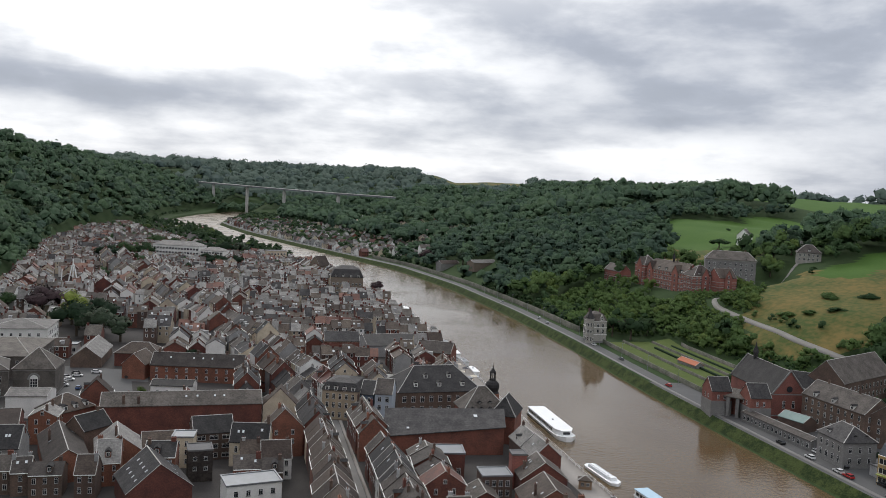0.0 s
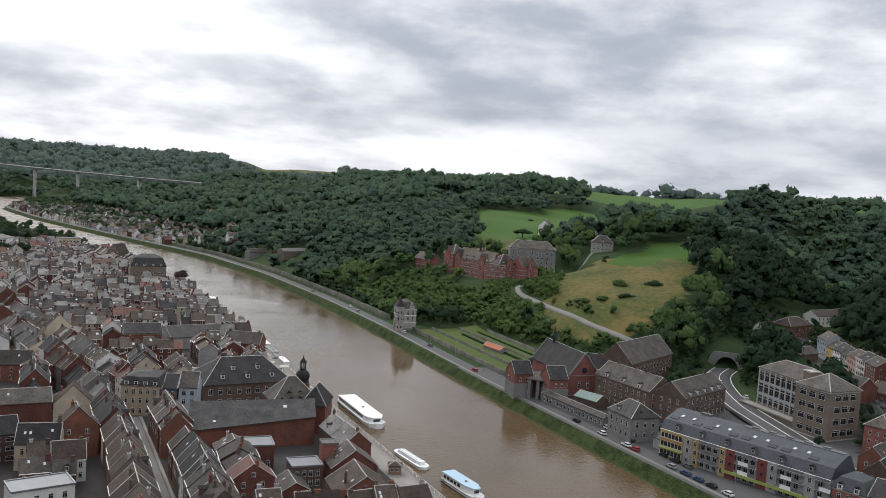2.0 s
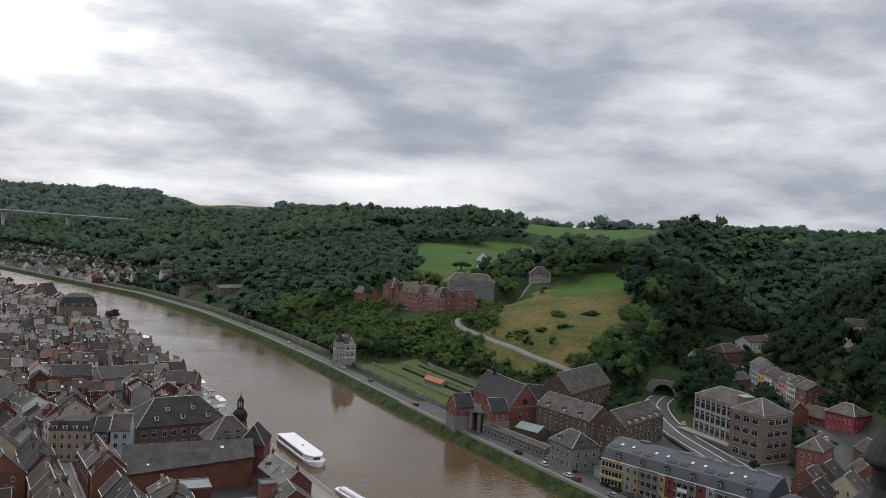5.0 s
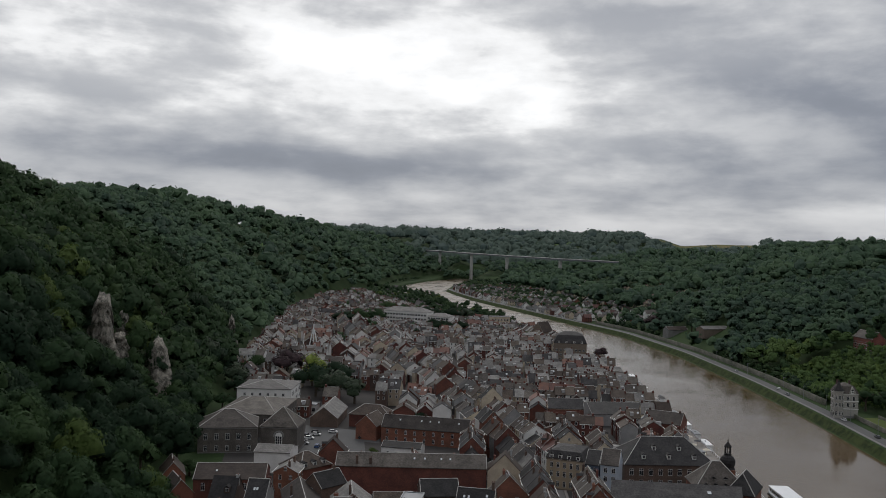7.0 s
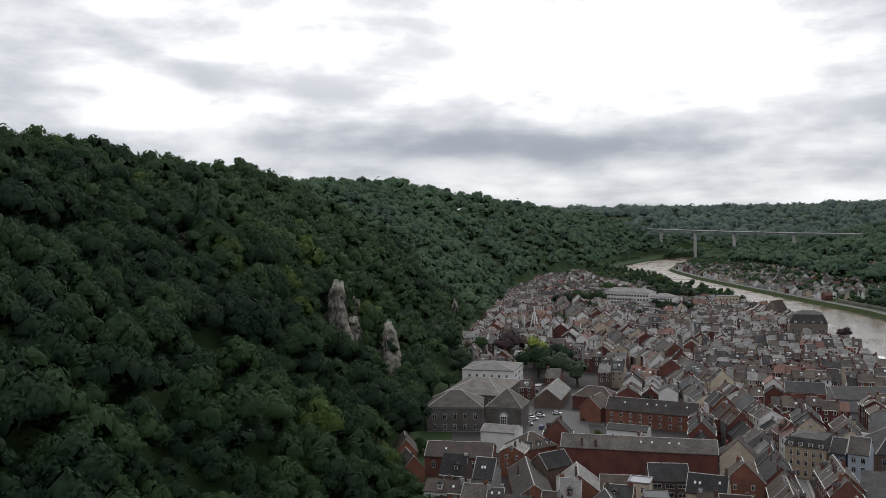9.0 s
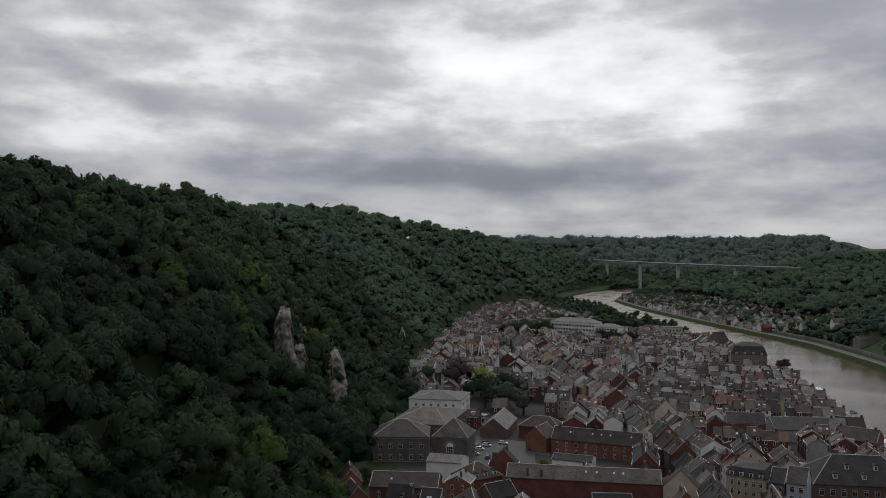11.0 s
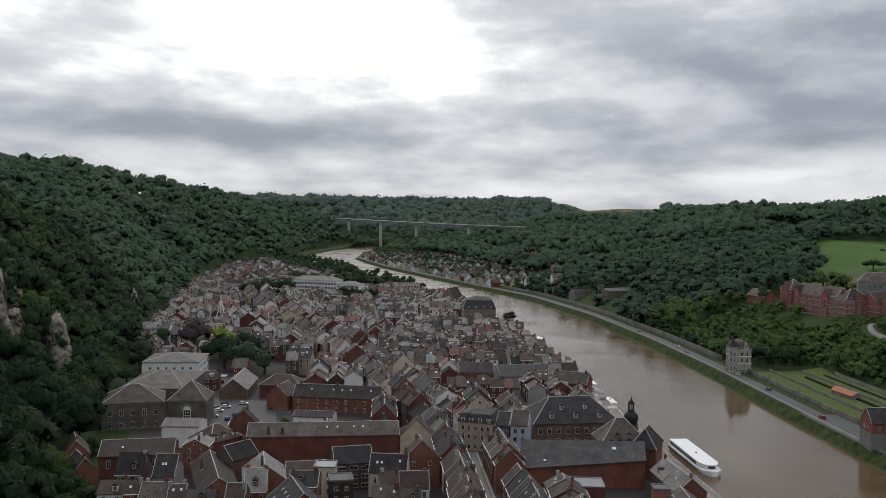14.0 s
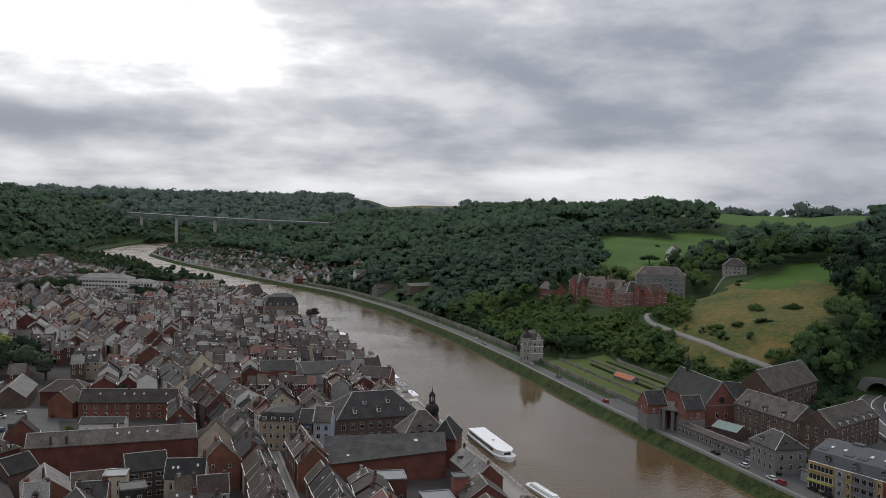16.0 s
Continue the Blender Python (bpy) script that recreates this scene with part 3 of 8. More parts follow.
        for p in (a, b):
            for i in range(n):
                t = 2 * math.pi * i / n
                self.v.append(tuple(p + q @ Vector((r * math.cos(t), r * math.sin(t), 0))))
        for i in range(n):
            j = (i + 1) % n
            self.f.append((base + i, base + j, base + n + j, base + n + i))
            self.m.append(mat)
        self.f += [tuple(base + i for i in reversed(range(n))), tuple(base + n + i for i in range(n))]
        self.m += [mat, mat]
        return self

    def moved(self, m):
        self.v = [tuple(m @ Vector(p)) for p in self.v]
        return self

    def data(self, name, *mats):
        me = bpy.data.meshes.new(name)
        me.from_pydata(self.v, [], self.f)
        for k in mats:
            me.materials.append(k)
        if len(mats) > 1:
            me.polygons.foreach_set("material_index", self.m)
        me.update()
        return me


def empty(name, m):
    ob = new(name)
    ob.empty_display_size = 0.5
    ob.matrix_basis = m
    return ob


def part(name, shape, mats, parent, label="", at=None):
    """One mesh object under a thing or a part; shape: a Shape or finished mesh data."""
    mats = mats if isinstance(mats, (list, tuple)) else (mats,)
    me = shape.data(name, *mats) if isinstance(shape, Shape) else shape
    ob = new(name, me)
    ob.parent = parent
    if at is not None:
        ob.matrix_basis = at
    return tagged(ob, label)


def roof_caps(ob, w, d, z1, rise, form, ridge=None):
    """Pale mortar caps along ridge, hips and verges, each its own part."""
    def cached(key, make):
        if key not in MESH:
            MESH[key] = make()
        return MESH[key]
    if form == "gable":
        part("ridge_cap", cached(("cap", w), lambda: Shape().box(-w / 2 - 0.1, w / 2 + 0.1, -0.12, 0.12, -0.06, 0.08).data("ridge_cap", RIDGE_CAP)), (), ob, at=pose(0, 0, z1 + rise + 0.22))
        vm = cached(("verge", d, rise), lambda: Shape().verge(0, d, 0, rise, 0).data("verge", RIDGE_CAP))
        for s in (-1, 1):
            part("verge", vm, (), ob, at=pose(s * (w / 2 + 0.1), 0, z1))
    else:
        p = hip_corners(w, d, z1, rise, 0.4, ridge)
        for i, j in ((4, 8), (7, 8), (5, 9), (6, 9), (8, 9)):
            if (Vector(p[i]) - Vector(p[j])).length > 0.5:
                part("hip_cap", Shape().bar(p[i], p[j], 0.17, 0, 4), RIDGE_CAP, ob)


MESH = {}


def thing(name, shape, mats, m, label, category, group="", kind=""):
    mats = mats if isinstance(mats, (list, tuple)) else (mats,)
    ob = new(name, shape.data(name, *mats) if isinstance(shape, Shape) else shape)
    ob.matrix_basis = m
    return tagged(ob, label, category, group, kind)


def ground_at(x, y):
    return float(height(x, y))


def raw_mesh(name, verts, faces, mats, index=None):
    """A large mesh from arrays; faces all of one corner count, or several such arrays."""
    me = bpy.data.meshes.new(name)
    groups = faces if isinstance(faces, list) else [faces]
    total = sum(g.size for g in groups)
    count = sum(len(g) for g in groups)
    me.vertices.add(len(verts))
    me.vertices.foreach_set("co", np.ascontiguousarray(verts, np.float32).ravel())
    me.loops.add(total)
    me.loops.foreach_set("vertex_index", np.concatenate([g.ravel() for g in groups]).astype(np.int32))
    starts, k = [], 0
    for g in groups:
        starts.append(k + np.arange(len(g)) * g.shape[1])
        k += g.size
    me.polygons.add(count)
    me.polygons.foreach_set("loop_start", np.concatenate(starts).astype(np.int32))
    for mt in mats:
        me.materials.append(mt)
    if index is not None:
        me.polygons.foreach_set("material_index", np.asarray(index, np.int32))
    me.update(calc_edges=True)
    me.validate()
    return me

# ---- ground: one sheet from the citadel rock to the horizon ----
FIELDS = (  # centre x, y, half length, half width, turn of the length from y towards x (degrees), material index
    (276, 578, 28, 18, 30, 1), (240, 518, 78, 44, 35, 2), (110, 2150, 130, 300, 90, 1), (325, 915, 88, 92, 24, 1), (290, 840, 100, 66, 22, 1), (232, 735, 70, 42, 18, 2), (410, 1010, 50, 55, 40, 1), (720, 1330, 290, 280, 62, 1), (850, 1850, 380, 240, 62, 1), (140, 1820, 110, 45, 60, 1),
    (310, 590, 42, 24, 35, 1), (-650, 1250, 60, 20, 0, 1), (1080, 1500, 200, 120, 50, 1), (170, 3760, 260, 150, 80, 2), (-420, 3150, 120, 60, 70, 1))


def in_field(x, y, grow=0.0):
    """Index of the meadow that holds the point, or -1."""
    res = np.full(np.shape(x), -1)
    for i, (cx, cy, a, b, turn, k) in enumerate(FIELDS):
        s, c = math.sin(radians(turn)), math.cos(radians(turn))
        p = ((x - cx) * s + (y - cy) * c) / (a + grow)
        q = ((x - cx) * c - (y - cy) * s) / (b + grow)
        res = np.where((np.abs(p) ** 3 + np.abs(q) ** 3 < 1) & (res < 0), i, res)
    return res


rows_y = np.concatenate([np.arange(-260, 0, 20), np.arange(0, 60, 3.0), np.arange(60, 900, 7), np.arange(900, 1700, 12), np.arange(1700, 2600, 25), np.arange(2600, 4850, 60)])
left_v = np.concatenate([-np.geomspace(3800, 330, 16), -np.arange(320, 0, -8.0)])
town_f = np.linspace(0, 1, 34)
right_u = np.concatenate([(0.4, 3.4, 3.8, 12, 20), np.arange(27, 420, 7.5), np.geomspace(430, 4300, 34)])
gv, gm = [], []
for y in rows_y:
    xl, xr, xf = float(left_bank(y)), float(right_bank(y)), float(hill_foot(y))
    k = math.sqrt(1 + float(bank_slope(y)) ** 2)
    xs = np.concatenate([xf + left_v, xf + (xl - 0.6 - xf) * town_f, (xl + 0.02, xl + 12, (xl + xr) / 2, xr - 10, xr + 0.01), xr + right_u * k])
    zs = height(xs, np.full(len(xs), y))
    gv.append(np.stack([xs, np.full(len(xs), y), zs], 1))
nc, nr = len(gv[0]), len(gv)
gv = np.concatenate(gv)
ii = (np.arange(nr - 1)[:, None] * nc + np.arange(nc - 1)[None, :]).ravel()
quads = np.stack([ii, ii + 1, ii + nc + 1, ii + nc], 1)
mid_pt = gv[quads].mean(axis=1)
mx, my = mid_pt[:, 0], mid_pt[:, 1]
col = np.tile(np.arange(nc - 1), nr - 1)
fld = in_field(mx, my)
kinds = np.array([f[5] for f in FIELDS] + [0])
idx = kinds[fld]
nl = len(left_v)
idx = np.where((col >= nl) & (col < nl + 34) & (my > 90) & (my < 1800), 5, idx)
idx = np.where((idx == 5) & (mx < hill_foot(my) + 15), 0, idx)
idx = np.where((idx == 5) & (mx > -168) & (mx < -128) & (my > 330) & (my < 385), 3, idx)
first_right = nl + 34 + 4
idx = np.where(col == first_right, 4, idx)
uu = (mx - right_bank(my)) / np.sqrt(1 + bank_slope(my) ** 2)
idx = np.where((uu > 0) & (uu < 5), 4, idx)
idx = np.where((uu > 5) & (uu < np.interp(my, (330, 350, 420), (112, 70, 60))) & (my < 420), 3, idx)
idx = np.where((uu > 20) & (line_distance(mx, my, SIDE_STREET) < 22), 5, idx)
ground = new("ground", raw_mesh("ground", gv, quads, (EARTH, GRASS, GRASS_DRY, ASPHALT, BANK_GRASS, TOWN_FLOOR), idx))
tagged(ground, "wooded valley ground with meadows and paved town floor", "ground", kind="structure")

wy = np.concatenate([np.arange(-260, 2500, 20.0)])
wv = np.concatenate([np.stack([left_bank(wy) - 0.5, wy, wy * 0], 1), np.stack([right_bank(wy) + 1.5, wy, wy * 0], 1)])
wi = np.arange(len(wy) - 1)
water = new("water", raw_mesh("water", wv, np.stack([wi, wi + len(wy), wi + len(wy) + 1, wi + 1], 1), (WATER,)))
tagged(water, "brown, slightly rippled river water", "river", kind="structure")


def strip(name, ys, off0, off1, lift, mat, label, category, side="right", thick=0.0):
    """A band along a bank: offsets in metres from the bank, away from the water."""
    ys = np.asarray(ys, float)
    k = np.sqrt(1 + bank_slope(ys) ** 2)
    base = right_bank(ys) if side == "right" else left_bank(ys)
    sgn = 1 if side == "right" else -1
    a, b = base + sgn * off0 * k, base + sgn * off1 * k
    za, zb = height(a, ys) + lift, height(b, ys) + lift
    n = len(ys)
    if thick:
        za, zb = np.maximum(za, zb), np.maximum(za, zb)
    v = np.concatenate([np.stack([a, ys, za], 1), np.stack([b, ys, zb], 1)])
    i = np.arange(n - 1)
    f = np.stack([i, i + n, i + n + 1, i + 1], 1) if sgn > 0 else np.stack([i, i + 1, i + n + 1, i + n], 1)
    if thick:
        v = np.concatenate([v, v - np.array([0, 0, thick])])
        f = np.concatenate([f, f[:, ::-1] + 2 * n, np.stack([i, i + 1, i + 1 + 2 * n, i + 2 * n], 1), np.stack([i + n, i + 3 * n, i + 1 + 3 * n, i + 1 + n], 1)])
    ob = new(name, raw_mesh(name, v, f, (mat,)))
    return tagged(ob, label, category, kind="structure")


LINE_Y = np.arange(120, 1750, 9.0)
strip("road", LINE_Y, 7.5, 14.2, 0.05, ASPHALT, "grey asphalt riverside road", "road")
strip("pavement", LINE_Y, 5.6, 7.4, 0.16, STREET, "worn grey riverside pavement with a kerb", "pavement", thick=0.3)
strip("quay", LINE_Y[LINE_Y < 800], 0.3, 9.0, 0.12, PAVING, "pale paved river quay", "pavement", "left", thick=1.2)
MAIN_Y = np.arange(150, 326, 8.0)
strip("street", MAIN_Y, 74.4, 78.6, 0.06, STREET, "worn grey main street between house rows", "road", "left")
for a, b in ((73.2, 74.3), (78.7, 79.8)):
    strip("pavement", MAIN_Y, a, b, 0.16, PAVING, "pale narrow street pavement with a kerb", "pavement", "left", thick=0.3)

# ---- woods ----
ICO = ((0, 0, 1), (0.894, 0, 0.447), (0.276, 0.851, 0.447), (-0.724, 0.526, 0.447), (-0.724, -0.526, 0.447), (0.276, -0.851, 0.447))
ICO_V = np.array(ICO + tuple((-x, -y, -z) for x, y, z in ICO))


def ico_faces():
    """The 20 faces of the icosahedron, found from its corners."""
    fs = []
    for a in range(12):
        for b in range(a + 1, 12):
            for c in range(b + 1, 12):
                p, q, r = ICO_V[a], ICO_V[b], ICO_V[c]
                if max(np.linalg.norm(p - q), np.linalg.norm(q - r), np.linalg.norm(p - r)) < 1.2:
                    fs.append((a, b, c) if np.dot(np.cross(q - p, r - p), p + q + r) > 0 else (a, c, b))
    return np.array(fs)


ICO_F = ico_faces()


def crown(rng, lobes, leaves, leaf, tall=1.0, soft=0.4):
    """Corners, triangles and soft normals of a crown about 1 in radius, 2 * tall high, its foot at 0."""
    vs, fs, ds, n = [], [], [], 0
    for k in range(lobes):
        t, r = rng.uniform(0, 6.283), rng.uniform(0.3, 0.78) if k else 0.1
        z = (1.4 - 0.95 * r * rng.uniform(0.6, 1.3)) * tall if k else (1.4 if lobes > 1 else 0.95) * tall
        size = rng.uniform(0.34, 0.56) if lobes > 4 else rng.uniform(0.5, 0.68) if lobes > 1 else 0.95
        c = np.array((r * math.cos(t), r * math.sin(t), z))
        s = size * np.array((1, 1, 0.85 * tall))
        inner = 0.9 if leaves > 10 else 0.95
        vs.append(c + ICO_V * s * inner * rng.uniform(0.62, 1.2, (12, 1)))
        fs.append(ICO_F + n)
        ds.append(ICO_V)
        n += 12
        d = rng.normal(size=(leaves, 3))
        d[:, 2] = np.where(rng.random(leaves) < 0.65, np.abs(d[:, 2]), d[:, 2])
        d /= np.linalg.norm(d, axis=1)[:, None]
        p = c + d * s * rng.uniform(0.84, 1.2, (leaves, 1))
        a = np.cross(d, rng.normal(size=(leaves, 3)))
        a /= np.linalg.norm(a, axis=1)[:, None]
        b = np.cross(d, a) + d * rng.uniform(-0.45, 0.45, (leaves, 1))
        h = leaf * rng.uniform(0.7, 1.4, (leaves, 1))
        tri = np.stack([p + a * h, p - a * h * 0.8 + b * h * 0.7, p - b * h - a * h * 0.3], 1).reshape(-1, 3)
        vs.append(tri)
        ds.append(np.repeat(d, 3, axis=0))
        fs.append(np.arange(leaves)[:, None] * 3 + n + np.array((0, 1, 2)))
        n += leaves * 3
    v, f = np.concatenate(vs), np.concatenate(fs)
    mid = np.array((0, 0, 0.75 * tall))
    p, q, r = v[f[:, 0]], v[f[:, 1]], v[f[:, 2]]
    inward = np.einsum("ij,ij->i", np.cross(q - p, r - p), (p + q + r) / 3 - mid) < 0
    f[inward] = f[inward][:, ::-1]
    whole = v - mid
    whole /= np.maximum(np.linalg.norm(whole, axis=1), 1e-6)[:, None]
    ns = np.concatenate(ds) * (0.75 - 0.6 * soft) + whole * 0.4 + np.array((0, 0, 0.15 + 0.8 * soft)) + rng.normal(0, 0.12, v.shape)
    return v, f, ns / np.linalg.norm(ns, axis=1)[:, None]


def leafy(me, normals):
    """Shades a crown by its soft normals."""
    me.polygons.foreach_set("use_smooth", np.ones(len(me.polygons), bool))
    me.normals_split_custom_set_from_vertices(normals)
    return me


WRNG = np.random.default_rng(5)
NEAR = [crown(WRNG, 8, 78, 0.08, 0.95, 0.3) for _ in range(6)]
MIDDLE = [crown(WRNG, 5, 28, 0.125, 0.85, 0.7) for _ in range(9)]
FAR = [crown(WRNG, 3, 6, 0.18, 0.75, 1.0) for _ in range(9)]
FARTHER = [crown(WRNG, 2, 6, 0.2, 0.75, 1.0) for _ in range(9)]
RIDGE = [crown(WRNG, 1, 10, 0.22, 0.75, 0.9) for _ in range(6)]
LOW = [crown(WRNG, 3, 16, 0.17, 0.8) for _ in range(6)]


def wood(name, pts, radius, kinds, mat, label, sink=0.9, shares=(0.46, 0.3, 0.18, 0.06)):
    """One object of many crowns; pts: x, y of each trunk."""
    vs, fs, n, tints, ns = [], [], 0, [], []
    z = height(pts[:, 0], pts[:, 1])
    which = WRNG.integers(0, len(kinds), len(pts))
    for k, (cv, cf, nn) in enumerate(kinds):
        sel = np.where(which == k)[0]
        if not len(sel):
            continue
        stand = waves(pts[sel, 0] * 2.6 + 90, pts[sel, 1] * 2.6) * 0.24
        draw = 0.48 + (WRNG.random(len(sel)) - 0.5) * 0.65 + np.clip(stand, -0.45, 0.45)
        tint = np.array((2, 0, 1, 3))[np.clip(np.searchsorted(np.cumsum((shares[2], shares[0], shares[1])), draw), 0, 3)]
        tints.append(np.repeat(tint, len(cf)))
        t = WRNG.uniform(0, 6.283, len(sel))
        r = radius[sel] * WRNG.uniform(0.92, 1.18, len(sel))
        tall = r * WRNG.uniform(0.9, 1.3, len(sel))
        c, s = np.cos(t), np.sin(t)
        x = cv[None, :, 0] * c[:, None] - cv[None, :, 1] * s[:, None]
        y = cv[None, :, 0] * s[:, None] + cv[None, :, 1] * c[:, None]
        v = np.stack([x * r[:, None] + pts[sel, 0][:, None], y * r[:, None] + pts[sel, 1][:, None],
                      cv[None, :, 2] * tall[:, None] + (z[sel] + r * sink)[:, None]], 2)
        ns.append(np.stack([nn[None, :, 0] * c[:, None] - nn[None, :, 1] * s[:, None], nn[None, :, 0] * s[:, None] + nn[None, :, 1] * c[:, None],
                            np.repeat(nn[None, :, 2], len(sel), 0)], 2).reshape(-1, 3))
        f = cf[None] + (np.arange(len(sel)) * len(cv))[:, None, None] + n
        vs.append(v.reshape(-1, 3))
        fs.append(f.reshape(-1, 3))
        n += len(sel) * len(cv)
    me = raw_mesh(name, np.concatenate(vs), np.concatenate(fs), mat, np.concatenate(tints))
    ob = new(name, leafy(me, np.concatenate(ns)))
    return tagged(ob, label, "woods", kind="stuff")


def scatter(x0, x1, y0, y1, step):
    """Jittered grid of points."""
    gx, gy = np.meshgrid(np.arange(x0, x1, step), np.arange(y0, y1, step))
    p = np.stack([gx.ravel(), gy.ravel()], 1) + WRNG.uniform(-0.45, 0.45, (gx.size, 2)) * step
    return p


def bearing(p):
    return np.degrees(np.arctan2(p[:, 0], p[:, 1]))


CLEAR = []  # x, y, radius kept free of trees


def wooded(p):
    """Where trees stand: on the slopes, off the meadows, roads and buildings."""
    x, y = p[:, 0], p[:, 1]
    k = np.sqrt(1 + bank_slope(y) ** 2)
    u = (x - right_bank(y)) / k
    v = hill_foot(y) - x
    flat = np.interp(y, (0, 250, 420, 480, 530, 560, 900, 1020, 1150, 1400, 1700, 2000), (70, 115, 110, 68, 60, 24, 22, 36, 85, 130, 150, 110))
    ok = ((u > flat) | (v > 1) | (y - 0.25 * x > 2420)) & (in_field(x, y, -3) < 0)
    for cx, cy, r in CLEAR:
        ok &= (x - cx) ** 2 + (y - cy) ** 2 > r * r
    ok &= (line_distance(x, y, CURVE) > 13) & (line_distance(x, y, SIDE_STREET) > np.where(x > 300, 24, 20))
    ok &= (np.abs(bearing(p)) < 62) & (y > 20)
    rock = 93.3 - 1.9 * np.maximum(y - 1.0, 0) - 1.3 * np.maximum(x - 60, 0) - 1.4 * np.maximum(-12 - x, 0)
    ok &= (height(x, y) > rock + 1) | (y > 80)
    return ok


def under_rim(p, top):
    """Drops trees that would rise above the skyline fitted to the camera's view, leaving the fields behind open."""
    d = np.hypot(p[:, 0], p[:, 1])
    el = np.degrees(np.arctan2(height(p[:, 0], p[:, 1]) + top - 95, d))
    rim = np.interp(bearing(p), (-0.6, 0.4, 4.8, 5.3, 9, 11.6, 19.2, 21, 21.8, 22.4, 30, 31, 33.2, 35, 37.5, 45, 50), (3, -0.05, 0.0, 0.7, 0.8, 1.0, 1.4, 1.2, 0.6, -0.1, -0.15, 0.7, 1.7, 1.4, 1.0, 1.2, 3))
    return el < rim


def in_sight(p, top=12.0):
    """Drops trees that lie behind a higher slope."""
    keep = np.ones(len(p), bool)
    z = height(p[:, 0], p[:, 1]) + top
    for t in np.linspace(0.15, 0.95, 22):
        h = height(p[:, 0] * t, p[:, 1] * t)
        keep &= 95 + (z - 95) * t > h + 1
    return keep

# ---- town houses ----
HRNG = random.Random(11)


def shared(key, make):
    if key not in MESH:
        MESH[key] = make()
    return MESH[key]


def window_mesh(w, h):
    def make():
        s = Shape()
        s.box(-w / 2, w / 2, -0.06, 0.02, 0, h, 0)
        for x0, x1 in ((-w / 2 + 0.07, -0.025), (0.025, w / 2 - 0.07)):
            s.box(x0, x1, -0.075, -0.05, 0.07, h * 0.7, 1)
            s.box(x0, x1, -0.075, -0.05, h * 0.74, h - 0.07, 1)
        s.box(-w / 2 - 0.1, w / 2 + 0.1, -0.16, 0, -0.14, 0, 2)
        return s.data("window", FRAME_WHITE, GLASS, STONE)
    return shared(("window", w, h), make)


def skylight_mesh():
    def make():
        s = Shape()
        s.box(-0.36, 0.36, -0.5, 0.5, 0, 0.1, 0)
        s.box(-0.28, 0.28, -0.42, 0.42, 0.09, 0.12, 1)
        return s.data("skylight", ZINC, GLARE_GLASS)
    return shared("skylight", make)


def chimney_mesh(kind):
    def make():
        s = Shape()
        a = (0.45, 0.7, 0.5)[kind]
        s.box(-a, a, -0.35, 0.35, -1.9, 1.3, 0)
        s.box(-a - 0.08, a + 0.08, -0.43, 0.43, 1.3, 1.45, 0)
        for k in range(2 + (kind == 1)):
            x = (k - 0.5 - 0.5 * (kind == 1)) * 0.5
            s.lathe([(0.14, 1.45), (0.11, 1.85)], 6, x, 0, 1)
        return s.data("chimney", (BRICK_DARK, BRICK, GREY_WALL)[kind], TILE_RED)
    return shared(("chimney", kind), make)


def dormer_mesh(wall):
    def make():
        s = Shape()
        s.box(-0.75, 0.75, -1.2, 1.4, -0.2, 1.5, 0)
        s.box(-0.5, 0.5, -1.26, -1.19, 0.15, 1.3, 1)
        s.box(-0.42, -0.03, -1.28, -1.2, 0.22, 1.22, 2)
        s.box(0.03, 0.42, -1.28, -1.2, 0.22, 1.22, 2)
        p = [(-0.95, -1.4, 1.5), (0.95, -1.4, 1.5), (0.95, 1.6, 1.5), (-0.95, 1.6, 1.5), (0, -1.4, 2.15), (0, 1.6, 2.15)]
        s.solid(p, [(0, 3, 2, 1), (0, 1, 4), (2, 3, 5), (1, 2, 5, 4), (3, 0, 4, 5)], 3)
        return s.data("dormer", wall, FRAME_WHITE, GLASS, SLATE[2])
    return shared(("dormer", wall.name), make)


def on_roof(x, y, b, z1, rise, thick=0.22, turn=0):
    """Pose of something that lies on the slope of a gable roof."""
    a = math.degrees(math.atan2(rise, b))
    s = -1 if y < 0 else 1
    return pose(x, y, z1 + rise * (1 - abs(y) / b) + thick + 0.02, -s * a if s > 0 else a, 0, 0)


WALLS = ((BRICK, "red brick", 12), (BRICK_DARK, "brown brick", 7), (CREAM, "cream rendered", 3), (WHITE, "white painted", 2), (GREY_WALL, "grey rendered", 1), (STONE, "grey stone", 2))
ROOFS = ((SLATE[0], "grey slate", 8), (SLATE[1], "brownish slate", 8), (SLATE[2], "dark slate", 6), (SLATE[3], "pale weathered slate", 2), (TILE_RED, "red tile", 3))


def pick(table):
    k = HRNG.uniform(0, sum(t[2] for t in table))
    for t in table:
        k -= t[2]
        if k <= 0:
            return t
    return table[-1]


